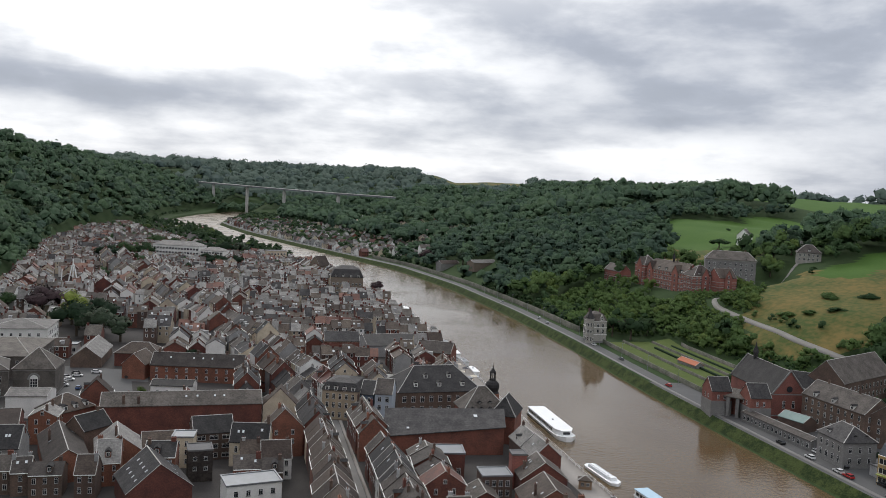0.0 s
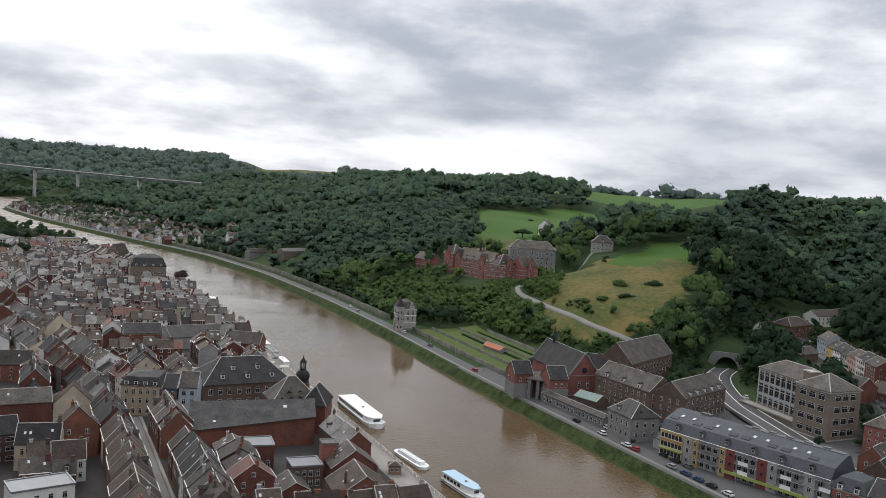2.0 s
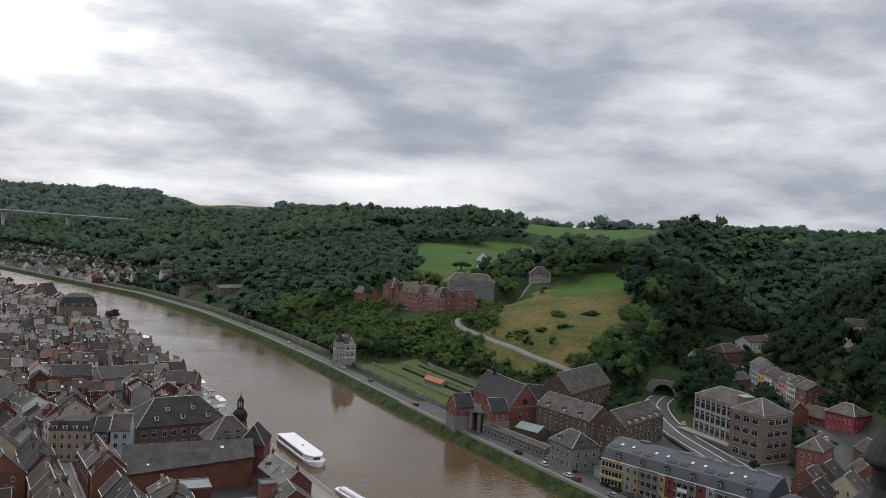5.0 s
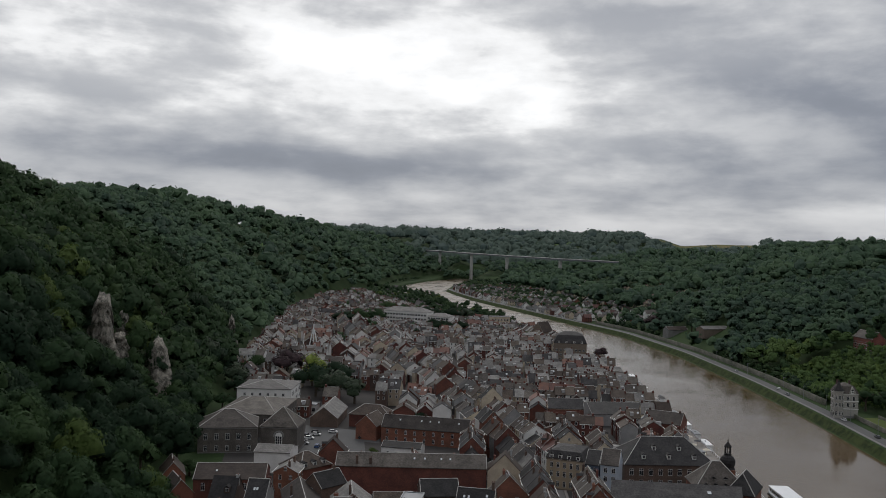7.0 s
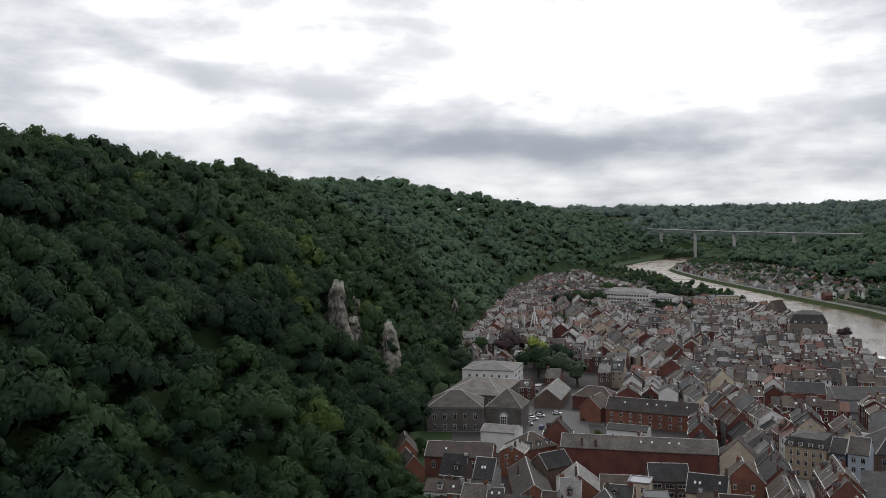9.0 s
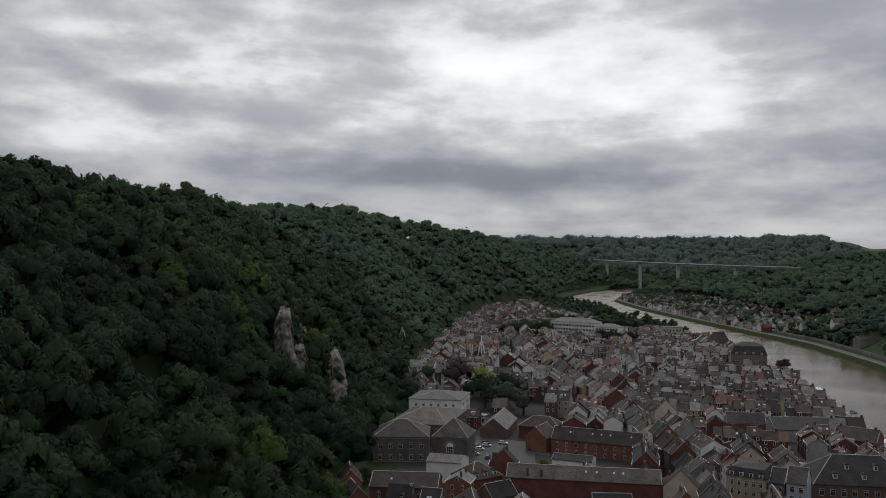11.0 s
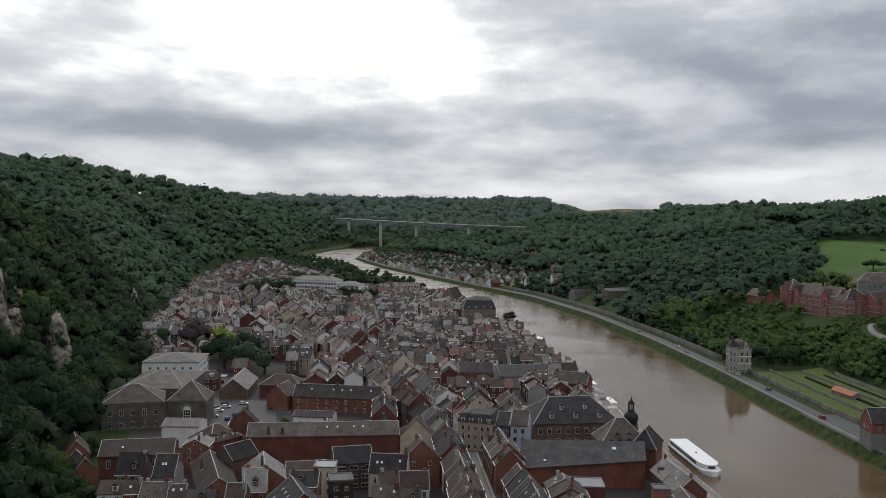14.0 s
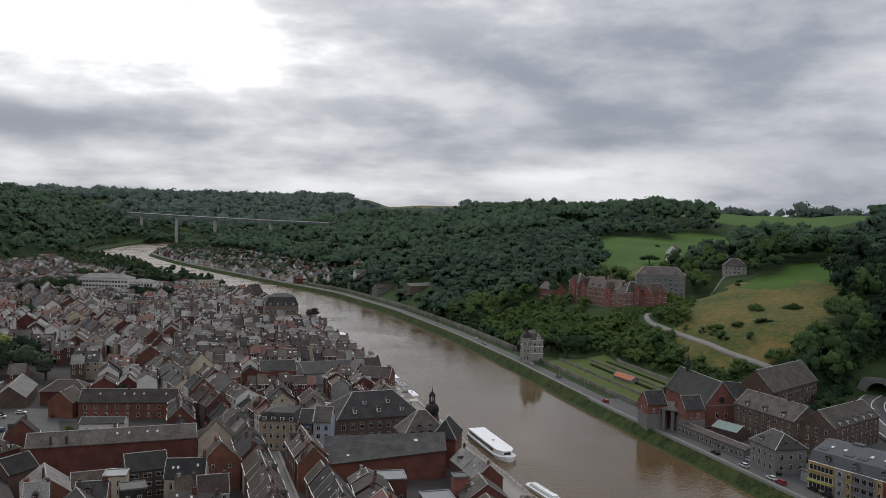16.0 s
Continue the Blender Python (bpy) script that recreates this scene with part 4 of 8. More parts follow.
def house(m, w, d, storeys, detail, wall=None, roof=None, facing=(-1,), pitch=None, name="house", group="town houses", gable=True, end=False, annexed=True):
    """A gabled house: ridge along its x axis, facades on its y sides."""
    wall, roof = wall or pick(WALLS), roof or pick(ROOFS)
    q = 0.5
    w, d = round(w / q) * q, round(d / q) * q
    z1 = storeys * 3.0 + 0.4
    rise = round(d * 0.5 * (pitch or HRNG.choice((0.65, 0.8, 0.95))), 1)
    ob = empty(name, m)
    tagged(ob, "%s %s house with a %s roof" % (("two-storey", "two-storey", "two-storey", "three-storey", "four-storey", "five-storey")[min(storeys, 5)], wall[1], roof[1]), "house", group)
    hip = (not gable)
    if hip:
        wm = shared(("hw", w, d, storeys, wall[1]), lambda: Shape().box(-w / 2, w / 2, -d / 2, d / 2, -1.5, z1).data("walls", wall[0]))
        rm = shared(("hr", w, d, storeys, rise, roof[1]), lambda: Shape().hip_roof(w, d, z1, rise).data("roof", roof[0]))
    else:
        wm = shared(("gw", w, d, storeys, rise, wall[1]), lambda: Shape().gable_walls(w, d, -1.5, z1, rise).data("walls", wall[0]))
        rm = shared(("gr", w, d, storeys, rise, roof[1]), lambda: Shape().gable_roof(w, d, z1, rise).data("roof", roof[0]))
    part("body", wm, (), ob)
    part("roof", rm, (), ob)
    if not hip and HRNG.random() < 0.5:
        roof_caps(ob, w, d, z1, rise, "gable")
    if not hip and HRNG.random() < 0.7:
        k = rise / (d / 2) * 0.35
        gm = shared(("gutter", w), lambda: Shape().box(-w / 2, w / 2, -0.09, 0.09, -0.1, 0.08).data("gutter", FRAME_WHITE))
        for sd in (-1, 1):
            part("gutter", gm, (), ob, at=pose(0, sd * (d / 2 + 0.44), z1 - k + 0.1))
    if detail >= 1:
        for k in range(HRNG.choice((1, 1, 2, 2)) if detail > 1 else 1):
            x = (HRNG.uniform(0.3, 0.44) if not hip else 0.2) * w * (1 if k == 0 else -1)
            part("chimney", chimney_mesh(HRNG.choice((0, 0, 1, 2))), (), ob, at=pose(x, HRNG.uniform(-0.18, 0.18) * d, z1 + rise * 0.75 + 0.5))
    if end:
        for fl in range(max(0, storeys - 2), storeys):
            for k in (-0.22, 0.22):
                part("window", window_mesh(1.0, 1.6), (), ob, at=pose(-w / 2, k * d, fl * 3.0 + 1.0, 0, 0, -90))
        if HRNG.random() < 0.6:
            part("window", window_mesh(1.0, 1.2), (), ob, at=pose(-w / 2, 0, z1 + 0.6, 0, 0, -90))
    if annexed and detail >= 2 and not end and HRNG.random() < 0.5:
        ew, eh, ed = round(w * HRNG.uniform(0.4, 0.9)), HRNG.choice((3.0, 3.4, 6.0, 6.6)), HRNG.choice((2.5, 3.5, 4.5))
        flat, ek = HRNG.choice(((FLAT_ROOF, 0.1), (ZINC, 0.1), (roof[0], 1.2), (roof[0], 1.6))), HRNG.choice((wall, (WHITE, "white"), (GREY_WALL, "grey"), (BRICK, "brick")))

        def annex():
            s = Shape().box(-ew / 2, ew / 2, -ed, 0.05, -1.5, eh, 0)
            k = flat[1]
            s.solid([(-ew / 2 - 0.15, -ed - 0.15, eh), (ew / 2 + 0.15, -ed - 0.15, eh), (ew / 2 + 0.15, 0, eh + k), (-ew / 2 - 0.15, 0, eh + k),
                     (-ew / 2 - 0.15, -ed - 0.15, eh + 0.2), (ew / 2 + 0.15, -ed - 0.15, eh + 0.2), (ew / 2 + 0.15, 0, eh + k + 0.2), (-ew / 2 - 0.15, 0, eh + k + 0.2)],
                    [(0, 3, 2, 1), (4, 5, 6, 7), (0, 1, 5, 4), (1, 2, 6, 5), (2, 3, 7, 6), (3, 0, 4, 7)], 1)
            s.box(-ew * 0.3, ew * 0.3, -ed - 0.06, -ed, eh - 2.0, eh - 0.7, 2)
            s.box(-ew * 0.27, ew * 0.27, -ed - 0.08, -ed, eh - 1.9, eh - 0.8, 3)
            return s.data("extension", ek[0], flat[0], FRAME_WHITE, GLASS)
        sx = HRNG.choice((-1, 1)) * (w - ew) / 2
        part("extension", shared(("ext", ew, eh, ed, flat[1], flat[0].name, ek[1]), annex), (), ob, at=pose(sx, facing[0] * d / 2, 0, 0, 0, 0 if facing[0] < 0 else 180))
    if detail >= 2:
        for s in facing:
            n = max(1, int(w / 2.6))
            for fl in range(storeys):
                if fl < storeys - 2:
                    continue
                for k in range(n):
                    x = (k + 0.5) / n * w - w / 2
                    part("window", window_mesh(1.0, 1.6), (), ob, at=pose(x, s * d / 2, fl * 3.0 + 1.0, 0, 0, 0 if s < 0 else 180))
            if not hip and HRNG.random() < 0.36:
                for k in range(HRNG.choice((1, 1, 2, 2))):
                    x = HRNG.uniform(-0.38, 0.38) * w
                    part("skylight", skylight_mesh(), (), ob, at=on_roof(x, s * d * HRNG.uniform(0.15, 0.3), d / 2, z1, rise))
            elif not hip and HRNG.random() < 0.35:
                part("dormer", dormer_mesh(wall[0]), (), ob, at=pose(HRNG.uniform(-0.2, 0.2) * w, s * d * 0.3, z1 + rise * 0.28, 0, 0, 0 if s < 0 else 180))
    return ob


KEEP = []  # x, y, half length, half depth, turn: ground taken by the larger buildings


def taken(x, y, r=5.0):
    for cx, cy, a, b, turn in KEEP:
        s, c = math.sin(radians(turn)), math.cos(radians(turn))
        p, q = (x - cx) * c + (y - cy) * s, -(x - cx) * s + (y - cy) * c
        if abs(p) < a + r and abs(q) < b + r:
            return True
    return False

# ---- larger buildings ----
SIDES = {"F": (0, -1, 0), "B": (0, 1, 180), "L": (-1, 0, -90), "R": (1, 0, 90)}


def claim(x, y, a, b, turn):
    KEEP.append((x, y, a, b, turn))
    CLEAR.append((x, y, max(a, b) * 0.85 + 4))
    if max(a, b) > 2 * min(a, b):
        s, c = math.sin(radians(turn)), math.cos(radians(turn))
        CLEAR.pop()
        big, vec = (a, (c, s)) if a > b else (b, (-s, c))
        n = int(big / min(a, b)) + 1
        for k in range(-n, n + 1):
            CLEAR.append((x + vec[0] * big * k / n, y + vec[1] * big * k / n, min(a, b) + 6))


def windows(ob, w, d, rows, base=0.0):
    """Rows of windows on the sides of a body; each row: side, count, sill heights, width, height, margin."""
    for side, n, sills, ww, wh, edge in rows:
        sx, sy, turn = SIDES[side]
        span = (w if sy else d) - 2 * edge
        for z in sills:
            for k in range(n):
                t = (k + 0.5) / n * span - span / 2
                p = (t, sy * d / 2) if sy else (sx * w / 2, t)
                part("window", window_mesh(ww, wh), (), ob, at=pose(p[0], p[1], z + base, 0, 0, turn))


def building(name, label, x, y, turn, w, d, eave, rise, wall, roof, form="gable", rows=(), z=None, chimneys=(), dormers=(), lights=(), category="building", deep=4.0, ridge=None, group="", trim=None, keep=True):
    """A free-standing building with its base at ground level; chimneys: x, y, lift; dormers: side, x, y, lift; lights: x, y as parts of w and d."""
    z = ground_at(x, y) if z is None else z
    ob = empty(name, pose(x, y, z, 0, 0, turn))
    tagged(ob, label, category, group)
    s = Shape()
    r = Shape()
    if form == "gable":
        s.gable_walls(w, d, -deep, eave, rise)
        r.gable_roof(w, d, eave, rise)
    else:
        s.box(-w / 2, w / 2, -d / 2, d / 2, -deep, eave)
        if form == "hip":
            r.hip_roof(w, d, eave, rise, ridge=ridge)
        elif form == "mansard":
            r.mansard(w, d, eave, rise * 0.72, rise * 0.3, rise * 0.28)
        else:
            for k in (-1, 1):
                r.box(-w / 2 - 0.15, w / 2 + 0.15, k * d / 2 - 0.2, k * d / 2 + 0.2, eave, eave + 0.5)
                r.box(k * w / 2 - 0.2, k * w / 2 + 0.2, -d / 2 + 0.2, d / 2 - 0.2, eave, eave + 0.5)
            r.box(-w / 2 + 0.2, w / 2 - 0.2, -d / 2 + 0.2, d / 2 - 0.2, eave, eave + 0.25)
    part("body", s, wall, ob)
    part("roof", r, roof, ob)
    if form in ("gable", "hip"):
        roof_caps(ob, w, d, eave, rise, form, ridge)
    if trim:
        for nm, q in (("plinth", 0.0), ("cornice", eave - 0.5)):
            part(nm, Shape().box(-w / 2 - 0.12, w / 2 + 0.12, -d / 2 - 0.12, d / 2 + 0.12, q, q + 0.45), trim, ob)
    windows(ob, w, d, rows)
    if name == "hill_school":
        for q in range(1, int(eave / 1.75)):
            part("string_course", Shape().box(-w / 2 - 0.1, w / 2 + 0.1, -d / 2 - 0.1, d / 2 + 0.1, q * 1.73 - 0.1, q * 1.73 + (0.3 if q % 2 else 0.12)), PALE_STONE if q % 2 else STONE, ob)
        for gx in ((-0.42, 0.28) if w > 40 else (0.0,) if w < 20 else ()):
            gw = 3.4 if w > 40 else 3.0
            gable = part("cross_gable", Shape().solid([(-gw, -d / 2 - 0.6, -deep), (gw, -d / 2 - 0.6, -deep), (gw, -d / 2 - 0.6, eave), (0, -d / 2 - 0.6, eave + 5.4), (-gw, -d / 2 - 0.6, eave), (-gw, -d / 2 + 5, -deep), (gw, -d / 2 + 5, -deep), (gw, -d / 2 + 5, eave), (0, -d / 2 + 5, eave + 5.4), (-gw, -d / 2 + 5, eave)],
                                              [(0, 1, 2, 3, 4), (9, 8, 7, 6, 5), (0, 4, 9, 5), (1, 6, 7, 2)]), wall, ob, at=pose(gx * w, 0, 0))
            part("gable_roof", Shape().gable_roof(5.6, 2 * gw, eave, 5.4, thick=0.25).moved(pose(0, -d / 2 + 2.2, 0.05, 0, 0, 90)), roof, gable)
            for q in range(4):
                part("window", window_mesh(1.3, 2.2), (), gable, at=pose(0, -d / 2 - 0.6, 1.2 + q * 3.5))
        if w > 40:
            part("spirelet", Shape().lathe([(0.9, 0), (0.9, 2.6), (1.3, 2.7), (0.2, 6.5), (0.05, 9.0)], 8), SLATE[2], ob, "slate ridge turret", at=pose(0, 0, eave + rise - 0.5))
    for cx, cy, lift in chimneys:
        part("chimney", chimney_mesh(0), (), ob, at=pose(cx * w, cy * d, lift))
    for side, cx, cy, lift in dormers:
        part("dormer", dormer_mesh(WHITE), (), ob, at=pose(cx * w, cy * d, lift, 0, 0, SIDES[side][2]))
    for lx, ly in lights:
        if form == "gable":
            part("skylight", skylight_mesh(), (), ob, at=on_roof(lx * w, ly * d, d / 2, eave, rise))
    if keep:
        claim(x, y, w / 2, d / 2, turn)
    return ob


# east bank: around the corner of the main street
building("corner_building", "cream brick corner building with dark mansard roof and dormers", -35.5, 325.5, -8, 14, 14, 11.5, 4.0, TAN, SLATE[2], "mansard",
         rows=(("F", 5, (1.2, 4.9, 8.2), 1.1, 2.0, 0.8), ("L", 5, (4.9, 8.2), 1.1, 2.0, 0.8)), trim=STONE_BROWN,
         dormers=[("F", k, -0.43, 11.6) for k in (-0.36, -0.12, 0.12, 0.36)] + [("L", -0.43, k, 11.6) for k in (-0.3, 0, 0.3)])
building("narrow_house", "narrow dark slate-hung house with blue lower windows", -25.8, 325, -6, 5, 12, 10.5, 4, DEEP_BLUE, SLATE[2], rows=(("F", 2, (1.5, 4.6, 7.6), 1.1, 1.8, 0.4),), category="house")
building("narrow_house", "narrow pale blue rendered house with white windows", -19.6, 325, -4, 6.6, 12, 11, 4.5, BLUE_WALL, SLATE[0], rows=(("F", 2, (1.5, 4.8, 8.0), 1.4, 1.9, 0.4),), category="house")
building("hall_building", "long brick hall under a broad hipped slate roof with dormers", -1.5, 346, 17, 35, 22, 9.0, 8.6, BRICK_DARK, SLATE[2], "hip", ridge=17,
         rows=(("F", 9, (5.2,), 1.6, 2.4, 0.8), ("F", 9, (1.0,), 1.6, 2.4, 0.8), ("R", 5, (5.2,), 1.4, 2.2, 0.8)),
         dormers=[("F", k, -0.36, 11.0) for k in (-0.28, 0.0, 0.28)] + [("F", k, -0.2, 13.5) for k in (-0.14, 0.14)])
# hospice with sloping brick side wall, chapel roof and bulb tower
hosp = empty("hospice", pose(0, 0, ground_at(5, 290)))
tagged(hosp, "long red brick hospice with a grey slate roof beside the quay", "building")
hb = Shape()
P = [(-17, 278), (24, 287), (24, 305), (-17, 300)]
hb.solid([(*P[0], -3), (*P[1], -3), (*P[2], -3), (*P[3], -3), (*P[0], 7.0), (*P[1], 9.5), (*P[2], 8), (*P[3], 8), (-17, 291, 13), (24, 297, 13)],
         [(0, 3, 2, 1), (0, 1, 5, 4), (2, 3, 7, 6), (1, 2, 6, 9, 5), (3, 0, 4, 8, 7), (4, 5, 9, 8), (6, 7, 8, 9)])
part("body", hb, BRICK, hosp)
hr = Shape()
for quad in ([(-17.4, 277.4, 6.9), (24.4, 286.4, 9.4), (24.4, 297, 13.1), (-17.4, 291, 13.1)], [(24.4, 305.6, 7.7), (-17.4, 300.6, 7.7), (-17.4, 291, 13.1), (24.4, 297, 13.1)]):
    hr.solid(quad + [(a, b, c + 0.3) for a, b, c in quad], [(3, 2, 1, 0), (4, 5, 6, 7), (0, 1, 5, 4), (1, 2, 6, 5), (2, 3, 7, 6), (3, 0, 4, 7)])
part("roof", hr, SLATE[2], hosp)
for lx, ly, lz, k in ((2, 288.6, 10.9, 1.6), (14, 291.5, 11.8, 0.9), (-9, 282, 9.2, 0.6)):
    part("skylight", skylight_mesh(), (), hosp, at=pose(lx, ly, lz, 24, 0, 10) @ Matrix.Diagonal((2.2 * k, 1.6 * k, 1, 1)))
claim(4, 291, 21, 14, 8)
building("chapel", "small slate-roofed chapel with rows of small dormers", 17, 313.5, 14, 17, 13, 9.5, 8.0, BRICK, SLATE[0], "hip", ridge=3, dormers=[("F", k, -0.38, 9.2) for k in (-0.3, -0.1, 0.1, 0.3)] + [("F", k, -0.26, 11.0) for k in (-0.12, 0.12)])
building("quay_house", "brick house with a steep dark slate roof on the quay", 26, 307, 75, 14, 9, 10.0, 6.5, BRICK, SLATE[2], "hip", ridge=6, rows=(("B", 4, (1.2, 4.6), 1.0, 1.7, 0.6),))
tower = empty("bulb_tower", pose(21.4, 322, ground_at(21, 322)))
tagged(tower, "slate bulb dome with an open lantern above brick tower", "tower")
part("shaft", Shape().box(-2.6, 2.6, -2.6, 2.6, -2, 13.2), BRICK, tower)
part("dome", Shape().lathe([(2.7, 13.2), (2.3, 13.9), (2.5, 14.6), (2.75, 15.6), (2.6, 16.6), (2.0, 17.5), (1.2, 18.1), (0.95, 18.3)], 16), SLATE[2], tower)
part("lantern_base", Shape().lathe([(1.3, 18.2), (1.3, 18.6), (1.1, 18.7)], 8), SLATE[2], tower)
for k in range(8):
    t = math.pi / 4 * k
    part("lantern_post", Shape().box(-0.13, 0.13, -0.13, 0.13, 18.6, 21.0), SLATE[2], tower, at=pose(1.0 * math.cos(t), 1.0 * math.sin(t), 0, 0, 0, 45 * k))
part("lantern_cap", Shape().lathe([(1.35, 21.0), (1.2, 21.4), (0.75, 22.0), (0.35, 22.6), (0.12, 23.0), (0.3, 23.3), (0.08, 23.6), (0.04, 24.6)], 12), SLATE[2], tower)
claim(21.4, 322, 3, 3, 0)
claim(-6, 320, 20, 11, 8)
claim(4, 274, 20, 6, 8)  # yard below the hospice wall
building("yard_house", "brick yard building with a high parapet and pale flat roof", 3, 264, 6, 13, 9, 7.8, 1.0, BRICK, ZINC, "flat", rows=(("F", 5, (1.2,), 1.2, 2.2, 0.6),))
building("stair_block", "narrow orange brick block with a flat roof", 26, 256, 8, 4.5, 4.5, 10.5, 0.8, BRICK_BRIGHT, FLAT_ROOF, "flat")
building("quay_house", "brick house with slate roof and skylights behind the quay", 32.5, 251.5, 98, 11, 14, 6.0, 5.0, BRICK, SLATE[0], "gable", lights=((0.1, 0.2), (0.25, 0.2), (-0.05, 0.32)), chimneys=((0.0, 0.36, 8.5),), category="house")
building("quay_house", "broad brick house with a weathered slate roof and red gable", 33, 233, 97, 15, 16, 5.0, 5.2, BRICK, SLATE[1], "gable", lights=((0.2, 0.2), (-0.1, 0.3), (-0.3, 0.2)), chimneys=((-0.2, 0.3, 9),), category="house")
building("quay_house", "quayside house with a pale slate roof and small dormers", 31.5, 281, 105, 11, 9, 7.2, 4, BRICK_DARK, SLATE[3], "gable", dormers=(("B", 0.0, 0.3, 7.6),), chimneys=((0.42, 0, 11),), category="house")
building("quay_house", "quayside house with a pale slate roof", 34.8, 270, 105, 11, 9.5, 7.0, 4.2, BRICK, SLATE[3], "gable", lights=((0.1, 0.25),), chimneys=((-0.42, 0, 11),), category="house")
building("yard_house", "dark yard house with white-framed roof terrace", 18.5, 248, 10, 9, 8, 6.8, 0.8, BRICK_DARK, ZINC, "flat", rows=(("F", 4, (1.0, 3.9), 1.2, 1.8, 0.4),))
building("shed", "low shed with a slate roof in a yard", 14.5, 239, 100, 11, 8, 3.4, 2.2, BRICK, SLATE[0], "gable", lights=((0.1, 0.25),))
building("long_hall", "long brown brick hall with a weathered slate roof", -89.4, 296.3, 15.5, 54, 11, 10.0, 3.5, BRICK, SLATE[0], "gable",
         chimneys=[(-0.36, -0.42, 12), (-0.27, -0.42, 11.5)], lights=[(k, -0.2) for k in (0.02, 0.09, 0.2, 0.26)])
building("hall_wing", "brick wing with dormers at the end of a long hall", -127, 287, 62, 14, 12, 8, 5, BRICK, SLATE[1], "hip", rows=(("L", 3, (1.0, 4.2), 1.1, 1.7, 0.6),), dormers=[("F", k, -0.36, 8.6) for k in (-0.3, 0, 0.3)])
building("low_hall", "low flat-topped white extension with a dark roof", -108, 345, 4, 17, 8, 4.0, 1.6, WHITE, SLATE[2], "gable", rows=(("F", 4, (1.2,), 1.0, 1.0, 1.0),))
# school in grey stone
building("school", "grey stone school with hipped slate roof and tall windows", -181, 328, 26, 24, 20, 10.5, 6.0, SCHOOL_STONE, SLATE[0], "hip", rows=(("F", 5, (5.6,), 1.6, 2.6, 1.0), ("F", 5, (1.0,), 1.4, 2.2, 1.0), ("L", 4, (5.6, 1.0), 1.4, 2.2, 1.0)), trim=STONE)
pav = building("school_pavilion", "stone school pavilion with a pyramid slate roof and arched window", -159.5, 336, 12, 15.5, 15, 10.5, 7.5, SCHOOL_STONE, SLATE[0], "hip", ridge=0.1, trim=STONE)
aw = Shape()
aw.prism([(1.5, 0.1), (-1.5, 0.1), (-1.5, -0.14), (1.5, -0.14)], 3.2, 6.8, 0)
arc = [(1.5 * math.cos(math.pi * k / 10), 6.8 + 1.5 * math.sin(math.pi * k / 10)) for k in range(11)]
aw.solid([(x, -0.14, z) for x, z in arc] + [(x, 0.1, z) for x, z in arc], [tuple(reversed(range(11)))] + [(k, k + 1, 12 + k, 11 + k) for k in range(10)], 0)
for k in range(3):
    for q in range(3):
        aw.box(-1.3 + k * 0.9, -0.55 + k * 0.9, -0.17, -0.13, 3.4 + q * 1.15, 4.4 + q * 1.15, 1)
part("arched_window", aw, (FRAME_WHITE, GLASS), pav, "white arched window with many panes", at=pose(0, -7.52, 0))
ring = Shape()
for k in range(11):
    t = math.pi * k / 10
    ring.box(-0.35, 0.35, -0.3, 0.05, -0.3, 0.3)
    ring.v[-8:] = [tuple(pose(2.0 * math.cos(t), -7.5, 6.8 + 2.0 * math.sin(t), 0, -math.degrees(t) + 90) @ Vector(p)) for p in ring.v[-8:]]
part("arch_stones", ring, STONE, pav)
building("school_wing", "brown stone school wing with a slate roof", -189, 370, 12, 28, 42, 10, 4.5, SCHOOL_STONE, SLATE[0], "hip", ridge=6, rows=(("R", 8, (1.2, 5.0), 1.3, 2.0, 1.0), ("F", 4, (6.8,), 1.4, 1.4, 2.0)))
building("school_wing", "white rendered rear school wing with grey slate roof", -204, 412, 14, 28, 26, 12.5, 3, WHITE, SLATE[3], "hip", rows=(("R", 6, (2, 5.5, 9), 1.3, 1.8, 1.0), ("F", 6, (9,), 1.2, 1.4, 2.0)))
building("white_house", "plain white rendered house with pale flat roof", -147, 304, 10, 14, 12, 8, 1.6, WHITE, SLATE[3], "gable", rows=(("R", 2, (1.0, 3.8), 1.0, 1.4, 1.0),))
building("workshop", "long brown brick workshop with tall paired windows and slate roof", -146, 268, 20, 24, 15, 7.5, 3.5, BRICK, SLATE[1], "gable", rows=(("F", 6, (3.6,), 1.2, 2.6, 1.5),), lights=((-0.2, -0.25),))
building("gabled_house", "slate-roofed brick house at the foot of the slope", -166, 262, -55, 13, 8, 6, 4.5, BRICK, SLATE[1], "gable", chimneys=((0.35, 0, 10),), category="house")
building("gabled_house", "slate-roofed brick house at the foot of the slope", -156, 249, -45, 12, 8, 6, 4.5, BRICK, SLATE[0], "gable", chimneys=((0.35, 0, 10),), category="house")
building("broad_hall", "broad brick hall with a weathered slate roof and red gable", -112, 252, 119, 32, 12, 5.5, 4.0, BRICK, SLATE[0], "gable", chimneys=((0.1, 0.3, 9.0),), lights=((0.05, 0.3), (0.3, -0.3)))
building("gabled_house", "brick house with a dark slate roof full of skylights", -76.5, 228, 121, 17, 17, 6, 6.8, BRICK, SLATE[2], "gable", category="house",
         lights=[(k, f) for k in (-0.34, -0.14, 0.06, 0.26) for f in (0.34, 0.18, -0.3)])
building("gabled_house", "brick house with a pale weathered slate roof", -97, 256, 113, 15, 13, 6.2, 5, BRICK, SLATE[3], "gable", category="house", chimneys=((-0.42, 0.06, 12.2),))
